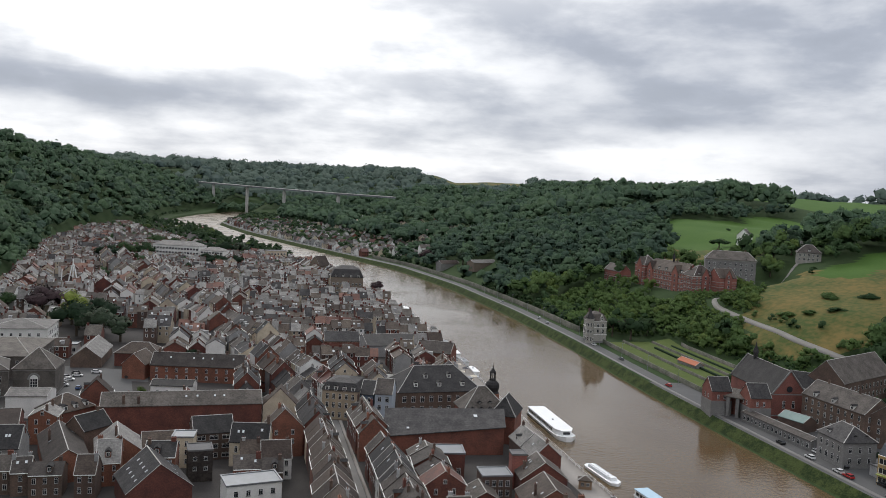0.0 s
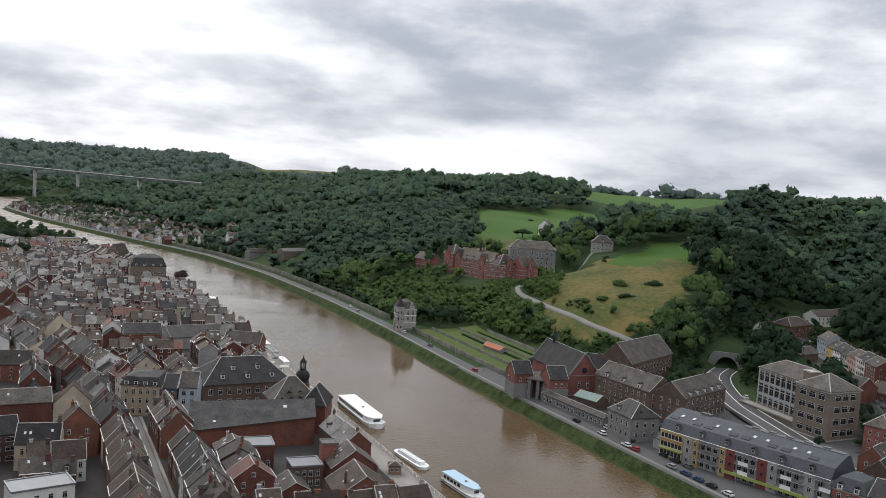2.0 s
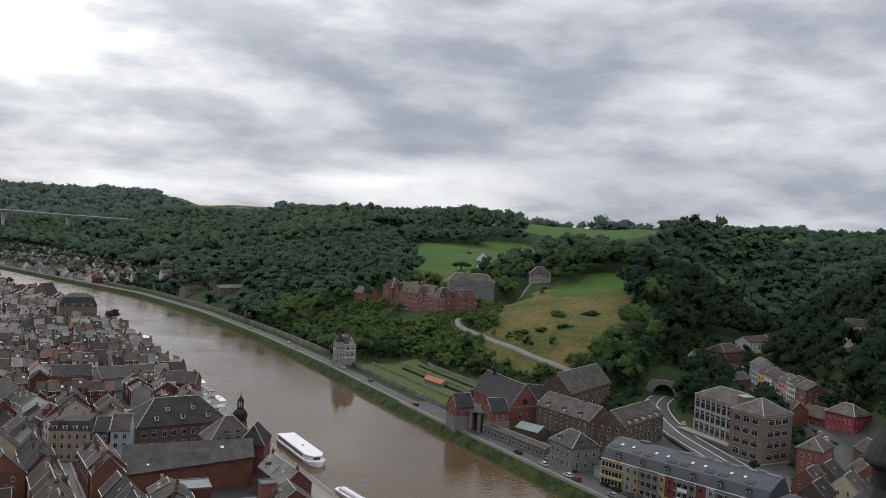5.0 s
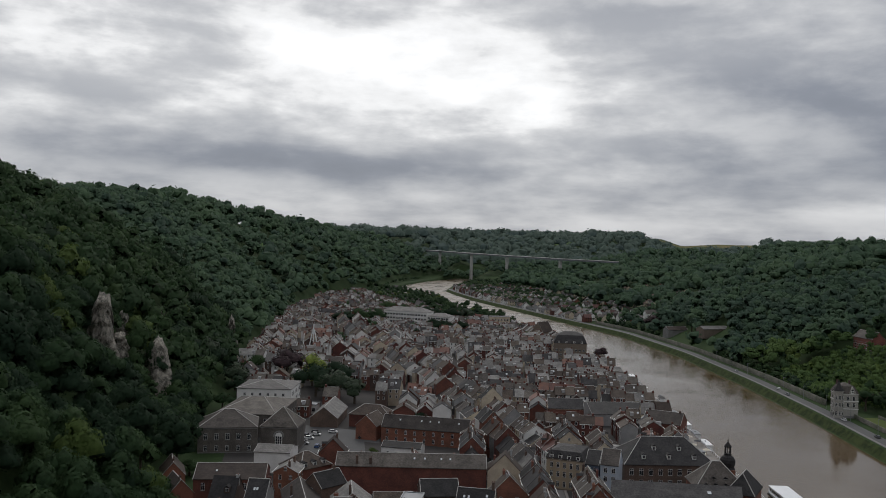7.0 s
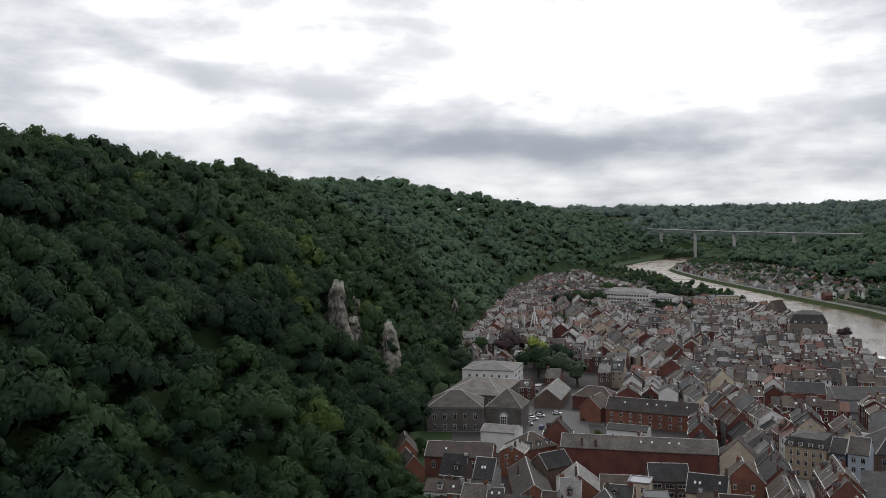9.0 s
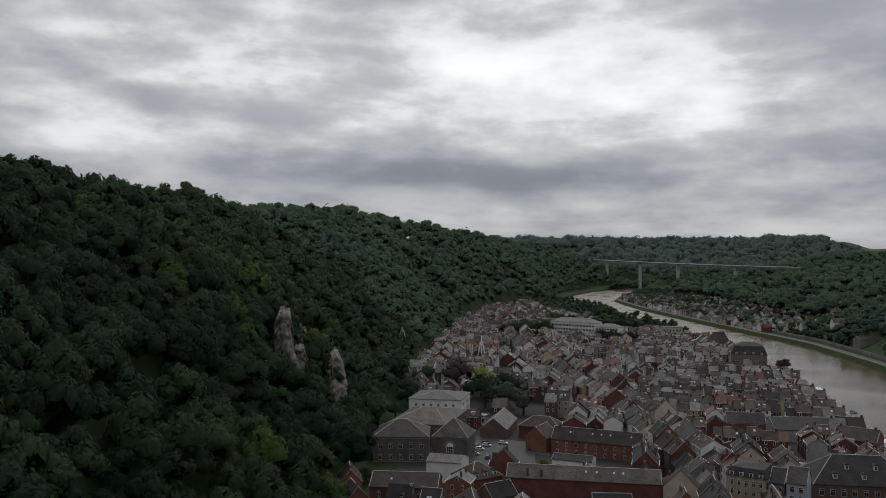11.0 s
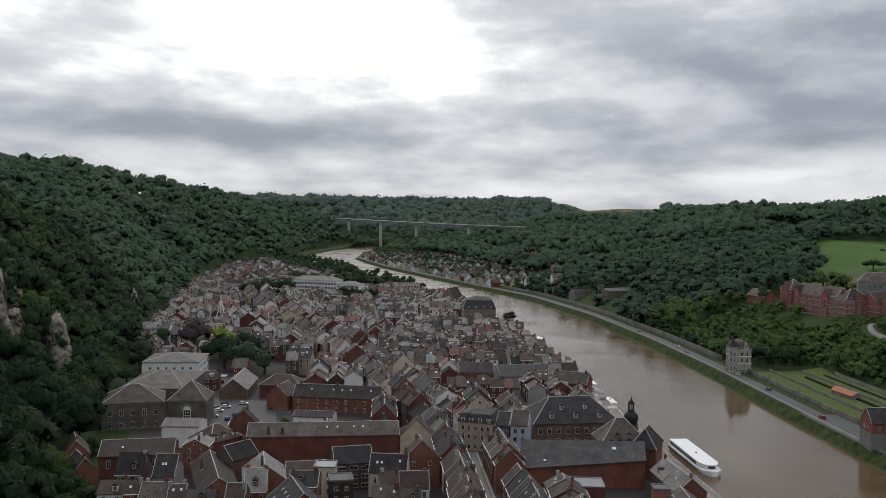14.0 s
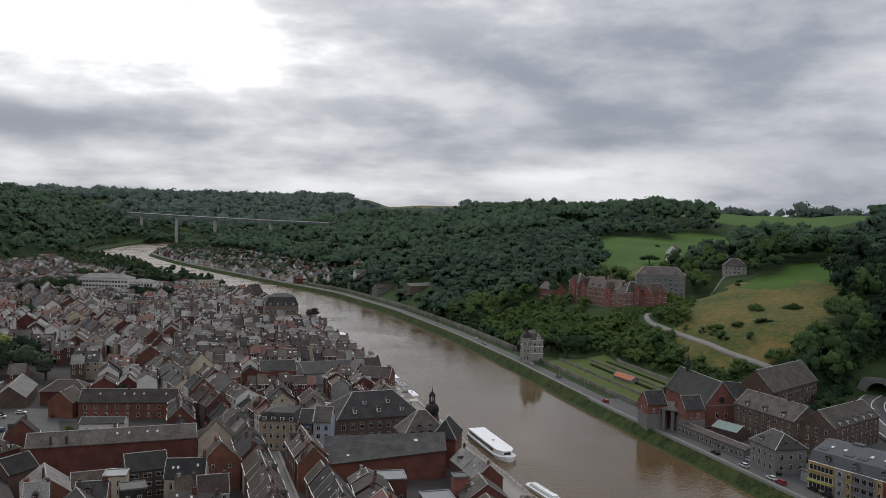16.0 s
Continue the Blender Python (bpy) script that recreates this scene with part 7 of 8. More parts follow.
for i, (x, y, r, h, mat, lab) in enumerate((
        (-196, 455, 11, 22, LEAF_DEEP, "large dark tree beside the school"), (-181, 449, 11, 21, LEAF_DARK, "large dark tree beside the school"), (-189, 468, 11, 23, LEAF_DEEP, "large dark tree beside the school"),
        (-168, 444, 9, 17, LEAF_DARK, "rounded dark tree beside the school"), (-212, 486, 10, 23, LEAF_LIGHT, "tall yellow-green tree behind the school"), (-204, 476, 8, 18, LEAF_LIGHT, "yellow-green tree behind the school"),
        (-238, 505, 12, 23, LEAF_PURPLE, "dark purple-leaved beech behind the school"), (-258, 470, 9, 20, LEAF_DEEP, "tall dark tree at the slope's foot"), (-246, 452, 9, 20, LEAF_DARK, "tall dark tree at the slope's foot"),
        (-264, 452, 9, 24, LEAF_DARK, "tall dark tree at the slope's foot"), (-272, 472, 9, 24, LEAF_DEEP, "tall dark tree at the slope's foot"), (-236, 436, 7, 14, LEAF_DEEP, "dark tree at the slope's foot"),
        (-222, 395, 6, 11, LEAF, "green tree beside the school wing"), (-203, 350, 5, 8, LEAF_MID, "green tree beside the school wing"), (-207, 316, 5, 8, LEAF_MID, "green tree by the school"), (-196, 300, 5, 7, LEAF, "green tree by the school"),
        (-140, 226, 6, 10, LEAF, "green tree at the foot of the rock"), (-150, 236, 6, 10, LEAF_MID, "green tree at the foot of the rock"), (-131, 216, 6, 10, LEAF_MID, "green tree at the foot of the rock"), (-160, 244, 6, 10, LEAF_DEEP, "dark tree at the foot of the rock"), (-145, 216, 7, 11, LEAF, "green tree at the foot of the rock"), (-172, 252, 6, 10, LEAF_MID, "green tree at the foot of the rock"), (-172, 283, 5, 7, LEAF_MID, "green tree behind the workshop"), (-182, 290, 6, 8, LEAF_DEEP, "dark tree behind the workshop"),
        (-262, 952, 11, 20, LEAF_DEEP, "dark tree beside the modern block"), (-246, 962, 11, 22, LEAF_DEEP, "dark tree beside the modern block"), (-230, 968, 11, 21, LEAF_DARK, "dark tree beside the modern block"), (-236, 985, 11, 20, LEAF_DEEP, "dark tree beside the modern block"),
        (-330, 880, 13, 20, LEAF_MID, "broad green tree in the distant town"), (-318, 905, 12, 20, LEAF, "broad green tree in the distant town"), (-340, 860, 12, 18, LEAF_DEEP, "dark tree in the distant town"),
        (-268, 520, 9, 14, LEAF_MID, "green tree at the slope's foot"), (-53, 708, 7, 13, LEAF_PURPLE, "dark purple riverside tree"), (-118, 404, 4.5, 8, LEAF_DEEP, "small dark courtyard tree"),
        (-121, 343, 3, 4.5, LEAF_FRESH, "small bright green bush"), (-60, 470, 4, 7, LEAF_DEEP, "small dark courtyard tree"), (-225, 850, 10, 15, LEAF_DEEP, "dark tree in the distant town"),
        (-240, 860, 10, 15, LEAF_DEEP, "dark tree in the distant town"), (-210, 862, 9, 14, LEAF_DEEP, "dark tree in the distant town"), (-265, 1000, 12, 16, LEAF, "green tree in the distant town"), (-290, 1010, 12, 16, LEAF_DEEP, "green tree in the distant town"),
        (-330, 1040, 12, 16, LEAF, "green tree in the distant town"), (-360, 1070, 12, 16, LEAF_MID, "green tree in the distant town"), (-345, 900, 11, 15, LEAF_MID, "green tree in the distant town"),
        (121, 532, 9, 17, LEAF, "broad green tree behind the villa"), (133, 540, 8, 15, LEAF_MID, "broad green tree behind the villa"), (112, 545, 8, 14, LEAF, "green tree behind the villa"), (-18, 985, 12, 20, LEAF_PURPLE, "large dark purple beech on the bank"),
        (22, 908, 9, 17, LEAF_DEEP, "large dark tree on the bank"), (66, 892, 11, 18, LEAF_DEEP, "large dark tree on the bank"), (141, 398, 6, 11, LEAF_MID, "green tree beside the abbey"), (158, 293, 3.5, 7, LEAF_DEEP, "dark conifer beside the stone house"),
        (228, 296, 2.5, 7, LEAF_DEEP, "small dark conifer by the school"), (187, 568, 4, 6, LEAF_MID, "round green bush on the road bend"), (236, 515, 6, 7, WEST_LEAF, "bushy tree in the meadow"), (256, 505, 6, 6, WEST_DEEP, "dark bush in the meadow"),
        (216, 492, 5, 4, WEST_LEAF, "low bush in the meadow"), (228, 486, 6, 4, WEST_DEEP, "low bush in the meadow"), (300, 900, 4, 3.5, LEAF, "low bush in the pasture"), (200, 690, 7, 10, LEAF_MID, "green tree behind the hill school"),
        (250, 770, 8, 10, LEAF, "tree beside the white hillside house"), (243, 628, 6, 16, LEAF_DEEP, "tall dark cedar beside the grey stone school block"), (254, 652, 8, 15, LEAF_DEEP, "tall dark cedar beside the grey stone school block"), (238, 660, 7, 14, LEAF_DARK, "dark tree behind the grey stone school block"), (258, 690, 6, 9, LEAF, "green tree above the school"), (293, 640, 8, 13, LEAF, "green tree beside the hillside villa"), (286, 655, 8, 14, LEAF_DEEP, "dark tree behind the hillside villa"), (206, 499, 6, 4, WEST_MID, "low bush in the meadow"), (262, 598, 3, 3.5, LEAF_MID, "round bush below the hillside villa"), (285, 700, 12, 19, LEAF_DEEP, "large dark cedar on the hillside"), (274, 668, 9, 17, LEAF_DEEP, "large dark cedar on the hillside"),
        (241, 282, 5, 9, LEAF_MID, "green tree beside the school"), (247, 288, 5, 9, LEAF, "green tree beside the school"), (234, 278, 3, 5, LEAF_MID, "green bush below the school"), (212, 275, 2.2, 6, LEAF_DEEP, "small dark conifer below the school"), (213, 300, 2.6, 4, LEAF_MID, "green bush on the terrace"), (186, 342, 3, 5, LEAF_MID, "green bush by the convent"), (247, 312, 4, 7, LEAF_MID, "green tree behind the school"), (213, 385, 5, 8, LEAF, "green tree by the tunnel road"))):
    if "bush" in lab:
        bush(x, y, r, h, mat, lab, i)
    else:
        tree("tree", x, y, r, h, mat, lab, i)

# limestone crags on the wooded slope


for hx, hy in (*ROW_AT, (374, 401), (297, 446), (347, 488), (384, 508), (405, 516), (272, 632), (276, 780), (171, 627), (185, 600), (203, 592)):
    for back, r in ((6, 10), (16, 10), (26, 10), (38, 10)):
        CLEAR.append((hx - back * hx / math.hypot(hx, hy), hy - back * hy / math.hypot(hx, hy), r))
for back in (8, 20, 34, 48):
    CLEAR.append((374 - back * 0.68, 401 - back * 0.73, 13))
CRAG_FEET = []


def crag(x, y, foot, w, tall, seed):
    """A broken limestone buttress that stands out of the slope, placed and turned to fit the camera's view."""
    rng = np.random.default_rng(seed)
    n = math.hypot(x, y)
    ix, iy = x / n, y / n
    nu, nv = 17, 26
    u, v = np.meshgrid(np.linspace(-1, 1, nu), np.linspace(0, 1, nv), indexing="ij")
    ribs = np.interp(np.linspace(-1, 1, nu), np.linspace(-1, 1, 8), rng.uniform(-1.2, 1.2, 8))[:, None] + rng.uniform(-0.8, 0.8, (nu, 1))
    ledges = np.interp(v[0], np.linspace(0, 1, 9), np.cumsum(rng.choice((0.1, 0.5, 1.6), 9)))[None, :]
    crest = tall * (0.98 + np.interp(u[:, :1], np.linspace(-1, 1, 7), rng.uniform(-0.14, 0.06, 7)) - 0.35 * np.abs(u[:, :1]) ** 3)
    a = u * w * 0.66 * (1.1 - 0.35 * v) + rng.normal(0, 0.25, (nu, nv)) + np.sin(v * 5 + seed) * w * 0.07
    b = np.abs(u) ** 2.5 * w * 0.7 + ledges * 1.5 + ribs * 2.0 + rng.normal(0, 0.95, (nu, nv)) + np.where(v > 0.93, 9.0 * (v - 0.93) / 0.07, 0)
    px, py = iy * a + ix * b, -ix * a + iy * b
    pz = foot - 4 + v * (crest + 4) + rng.normal(0, 0.3, (nu, nv))
    i = (np.arange(nu - 1)[:, None] * nv + np.arange(nv - 1)[None, :]).ravel()
    vs = np.stack([px.ravel(), py.ravel(), pz.ravel()], 1) - np.array((ix * 4, iy * 4, 0))
    ob = thing("rock_outcrop", raw_mesh("rock_outcrop", vs, np.stack([i, i + nv, i + nv + 1, i + 1], 1), (ROCK,)), (), pose(x, y, 0), "pale weathered limestone crag among trees", "rock", "slope crags")
    for k in np.arange(-28, 3, 4.0):
        CLEAR.append((x + ix * k, y + iy * k, w * 0.5 + 2.0))
    CRAG_FEET.append((x - ix * 11, y - iy * 11, w))
    return ob


CRAGS = ((-220, 334, 25.0, 10.5, 24.8), (-231, 309, 44.4, 9.8, 27.0), (-228, 317, 38.0, 8.0, 15.0), (-232, 300, 40.0, 6.0, 10.0), (-249, 348, 43.3, 6.5, 17.0), (-289, 440, 41.4, 6.0, 12.5), (-318, 577, 11.8, 6.7, 26.0), (-269, 253, 84.5, 4.5, 10.4), (-196, 196, 40.0, 5.0, 12.0))  # x, y, foot height, width, height
for i, row in enumerate(CRAGS):
    crag(*row, i)


# ---- the woods themselves ----
def open_front(p):
    """Keeps the view of the low halls on the far bank free."""
    ok = np.ones(len(p), bool)
    for hx, hy in BANK_HALLS:
        d = math.hypot(hx, hy)
        ok &= line_distance(p[:, 0], p[:, 1], ((hx, hy), (hx * (1 - 70 / d), hy * (1 - 70 / d)))) > 16
    return ok


def girth(p, lo, hi):
    """Crown radii: a mix of large old trees and small ones; scrub on the bank below the hill school."""
    r = lo + (hi - lo) * WRNG.random(len(p)) ** 1.6
    scrub = (p[:, 0] > right_bank(p[:, 1]) + 15) & (p[:, 0] < right_bank(p[:, 1]) + 150) & (p[:, 1] > 455) & (p[:, 1] < 690)
    return np.where(scrub, r * 0.8, r)


pts = scatter(-430, -40, 40, 460, 6.9)
pts = pts[wooded(pts)]
dist = np.hypot(pts[:, 0], pts[:, 1])
close = dist < 425
# The large deep share puts the slope's shade into the leaf colour.
wood("woods_on_near_slope", pts[close], girth(pts[close], 3.8, 7.4), NEAR, LEAVES, "dense green deciduous trees on a steep slope", shares=(0.28, 0.17, 0.49, 0.06))
pts2 = scatter(-900, -40, 40, 1200, 8.2)
d2 = np.hypot(pts2[:, 0], pts2[:, 1])
pts2 = pts2[wooded(pts2) & (d2 >= 420) & (d2 < 720)]
pts2 = pts2[in_sight(pts2)]
wood("woods_on_east_slope", pts2, girth(pts2, 4.6, 9.2), MIDDLE, LEAVES, "dense dark green woodland along the valley side", shares=(0.42, 0.34, 0.16, 0.08))
pts3 = scatter(-100, 900, 200, 1000, 8.6)
pts3 = pts3[wooded(pts3) & (pts3[:, 0] > right_bank(pts3[:, 1]))]
pts3 = pts3[np.hypot(pts3[:, 0], pts3[:, 1]) < 720]
pts3 = pts3[in_sight(pts3) & under_rim(pts3, 17)]
thin = (pts3[:, 0] < right_bank(pts3[:, 1]) + 165) & (pts3[:, 1] > 440) & (pts3[:, 1] < 690)
pts3 = pts3[~thin | (WRNG.random(len(pts3)) < 0.06)]
# Past 30 degrees bearing from the camera, shade goes into the leaf colour.
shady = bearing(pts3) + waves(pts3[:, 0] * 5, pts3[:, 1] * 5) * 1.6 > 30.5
wood("woods_on_west_slope", pts3[~shady], girth(pts3[~shady], 4.6, 9.2), MIDDLE, BANK_LEAVES, "mixed green woodland on a hillside above the river", shares=(0.4, 0.22, 0.34, 0.04))
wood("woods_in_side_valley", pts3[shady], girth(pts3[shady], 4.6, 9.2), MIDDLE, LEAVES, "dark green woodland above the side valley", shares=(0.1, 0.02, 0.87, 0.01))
scrub = scatter(80, 250, 440, 690, 4.0)
scrub = scrub[wooded(scrub)]
su = (scrub[:, 0] - right_bank(scrub[:, 1])) / np.sqrt(1 + bank_slope(scrub[:, 1]) ** 2)
scrub = scrub[(su > 22) & (su < 165)]
wood("scrub_on_bank", scrub, 1.7 + 2.6 * WRNG.random(len(scrub)) ** 2, LOW, BANK_LEAVES, "thick green scrub and young trees on the bank", 0.3, (0.2, 0.5, 0.02, 0.28))
pts4 = np.concatenate([scatter(-900, 1300, 300, 1300, 9.2), scatter(-1500, 2600, 300, 2600, 18)])
d4 = np.hypot(pts4[:, 0], pts4[:, 1])
grid = np.arange(len(pts4)) < len(np.arange(-900, 1300, 9.2)) * len(np.arange(300, 1300, 9.2))
pts4 = pts4[wooded(pts4) & np.where(grid, (d4 >= 720) & (d4 < 1150), (d4 >= 1150) & (d4 < 2500))]
pts4 = pts4[in_sight(pts4) & under_rim(pts4, 18) & open_front(pts4)]
d4 = np.hypot(pts4[:, 0], pts4[:, 1])
hill = (d4 < 1150) & (pts4[:, 0] > right_bank(pts4[:, 1]))
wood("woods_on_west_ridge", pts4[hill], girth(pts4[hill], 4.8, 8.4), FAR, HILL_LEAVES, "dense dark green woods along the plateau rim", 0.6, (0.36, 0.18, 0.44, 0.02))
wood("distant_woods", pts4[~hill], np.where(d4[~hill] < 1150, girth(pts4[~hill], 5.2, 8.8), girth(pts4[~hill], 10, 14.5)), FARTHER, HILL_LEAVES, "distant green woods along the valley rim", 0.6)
pts5 = scatter(-2600, 3300, 1800, 4700, 36)
d5 = np.hypot(pts5[:, 0], pts5[:, 1])
pts5 = pts5[wooded(pts5) & (d5 >= 2500) & (d5 < 4700)]
far_b = bearing(pts5)
ridge_top = np.degrees(np.arctan2(height(pts5[:, 0], pts5[:, 1]) + 24 - 95, np.hypot(pts5[:, 0], pts5[:, 1])))
pts5 = pts5[in_sight(pts5) & (ridge_top < np.interp(far_b, (-4, -3, -1.2, 0.2, 0.6, 5.4, 5.8), (3, 1.3, 0.85, 0.45, 0.2, 0.2, 3)))]
wood("far_ridge_woods", pts5, girth(pts5, 14, 22), RIDGE, (FAR_HAZE_LEAF, FAR_HAZE_LEAF, FAR_HAZE_DEEP, FAR_HAZE_LEAF), "far bluish hazy woods on the ridges closing the valley", 0.15)

# trees between the last houses and the water
bank_y = np.arange(985, 1640, 3.2)
bank_p = np.stack([left_bank(bank_y) - WRNG.uniform(9, np.interp(bank_y, (985, 1100, 1300), (50, 85, 60))), bank_y], 1)
bank_p = bank_p[WRNG.random(len(bank_p)) < np.interp(bank_p[:, 1], (985, 1050, 1100, 1430, 1480), (1.0, 1.0, 0.8, 0.5, 0.9))]
wood("riverside_trees", bank_p, WRNG.uniform(3.5, 6.5, len(bank_p)), MIDDLE, LEAVES, "green trees along the distant river bank", 0.5)
# undergrowth at the feet of the crags
low = np.array([(x + dx * 3.6, y + dy * 3.6) for x, y, r in CRAG_FEET for dx in range(-3, 4) for dy in range(-3, 4)]) + WRNG.uniform(-1.4, 1.4, (len(CRAG_FEET) * 49, 2))
wood("slope_undergrowth", low, WRNG.uniform(1.4, 2.6, len(low)), LOW, LEAVES, "low green undergrowth below the limestone crags", 0.2)
# village gardens
gard = np.concatenate([scatter(-420, 60, 1080, 1800, 15), scatter(-520, -120, 700, 1300, 24), scatter(-720, -150, 1300, 2150, 13)])
gu = (gard[:, 0] - right_bank(gard[:, 1])) / np.sqrt(1 + bank_slope(gard[:, 1]) ** 2)
gv2 = (left_bank(gard[:, 1]) - gard[:, 0]) / np.sqrt(1 + bank_slope(gard[:, 1]) ** 2)
gard = gard[((gu > 22) & (gu < 150)) | ((gv2 > 20) & (gard[:, 0] > hill_foot(gard[:, 1])) & (WRNG.random(len(gard)) < np.where(gard[:, 1] < 1300, 0.5, 1.0)))]
gard = gard[[not taken(x, y, 3) for x, y in gard]]
gard = gard[open_front(gard)]
wood("garden_trees", gard, WRNG.uniform(2.6, 5.2, len(gard)), FAR, LEAVES, "garden trees between distant houses", 0.4)
# bushes along the lower edge of the dry meadow
mead = scatter(160, 300, 430, 590, 5.5)
md = line_distance(mead[:, 0], mead[:, 1], HILL_ROAD)
mead = mead[(in_field(mead[:, 0], mead[:, 1]) == 1) & (md > 6) & (WRNG.random(len(mead)) < np.interp(md, (6, 16, 24, 28), (0.55, 0.3, 0.05, 0.0)) * np.clip(waves(mead[:, 0] * 4, mead[:, 1] * 4), 0, 1))]
wood("meadow_scrub", mead, WRNG.uniform(1.6, 3.4, len(mead)), LOW, BANK_LEAVES, "low green bushes in the dry meadow", -0.35)
verge = scatter(150, 215, 430, 590, 2.6)
vr = line_distance(verge[:, 0], verge[:, 1], HILL_ROAD)
verge = verge[(vr > 4) & (vr < 30) & (in_field(verge[:, 0], verge[:, 1]) < 0)]
verge = verge[[not taken(x, y, 3.0) for x, y in verge]]
wood("verge_scrub", verge, WRNG.uniform(0.9, 1.9, len(verge)), LOW, BANK_LEAVES, "low green scrub along the pale lane", -0.1, (0.3, 0.4, 0.1, 0.2))
# rough growth on the banks of the side valley
vall = scatter(195, 400, 300, 530, 3.7)
vd = line_distance(vall[:, 0], vall[:, 1], SIDE_STREET)
vc = line_distance(vall[:, 0], vall[:, 1], CURVE)
vall = vall[(((vd > 9) & (vd < 30)) | ((vc < 46) & (vall[:, 1] > 362))) & (vc > 10.5) & (vd > 7)]
vall = vall[[not taken(x, y, 4.0) for x, y in vall]]
wood("valley_bushes", vall, 1.4 + 2.2 * WRNG.random(len(vall)) ** 2, LOW, LEAVES, "green bushes on the banks of the side valley", 0.1)
# trees above the roadside wall
ry = np.arange(548, 1060, 5.5)
rk = np.sqrt(1 + bank_slope(ry) ** 2)
road_p = np.stack([right_bank(ry) + WRNG.uniform(24, 31, len(ry)) * rk, ry], 1)
road_p = road_p[[not taken(x, y, 5) for x, y in road_p]]
road_p = road_p[open_front(road_p)]
wood("roadside_trees", road_p, WRNG.uniform(2.4, 4.6, len(road_p)), LOW, LEAVES, "green trees above the riverside road", 0.2)

NEAR_ROW = 395.0  # houses up to here are things of their own


def far_house(far_w, far_r, m, ln, dp, st, rise, wk, rk, side, fine):
    """A house of the joined distant part of the town."""
    a1 = Shape().gable_walls(ln, dp, -1.5, st * 3.0, rise, wk)
    cx = HRNG.choice((-0.4, 0.4)) * ln
    a1.box(cx - 0.5, cx + 0.5, -0.4, 0.4, st * 3.0 + rise * 0.5, st * 3.0 + rise + 1.2, 0)
    a2 = Shape().gable_roof(ln, dp, st * 3.0, rise, mat=rk)
    if HRNG.random() < 0.6:
        zg = st * 3.0 - rise / (dp / 2) * 0.35 + 0.1
        for sd in (-1, 1):
            a2.box(-ln / 2, ln / 2, sd * (dp / 2 + 0.44) - 0.09, sd * (dp / 2 + 0.44) + 0.09, zg - 0.1, zg + 0.08, 8)
    if fine:
        n = max(1, int(ln / 2.7))
        for fl in range(max(0, st - 2), st):
            for k in range(n):
                wx = (k + 0.5) / n * ln - ln / 2
                a1.box(wx - 0.6, wx + 0.6, side * dp / 2 - 0.07, side * dp / 2 + 0.07, fl * 3 + 0.9, fl * 3 + 2.6, 5)
                a1.box(wx - 0.42, wx + 0.42, side * dp / 2 - 0.1, side * dp / 2 + 0.1, fl * 3 + 1.05, fl * 3 + 2.45, 6)
        zr = st * 3.0 + rise + 0.22
        if HRNG.random() < 0.6:
            a2.box(-ln / 2, ln / 2, -0.12, 0.12, zr - 0.06, zr + 0.08, 5)
        if HRNG.random() < 0.45:
            lx = HRNG.uniform(-0.35, 0.35) * ln
            c = Shape().box(-0.5, 0.5, -0.65, 0.65, 0, 0.14, 6).moved(on_roof(lx, HRNG.choice((-1, 1)) * dp * 0.22, dp / 2, st * 3.0, rise))
            a2.solid(c.v, c.f, 6)
        if HRNG.random() < 0.3:
            c = Shape().box(-0.8, 0.8, -1.2, 1.2, -0.4, 1.4, 7).moved(pose(HRNG.uniform(-0.3, 0.3) * ln, side * dp * 0.3, st * 3.0 + rise * 0.35))
            a2.solid(c.v, c.f, 7)
    for big, small in ((far_w, a1), (far_r, a2)):
        small.moved(m)
        big.solid(small.v, small.f)
        big.m[-len(small.m):] = small.m


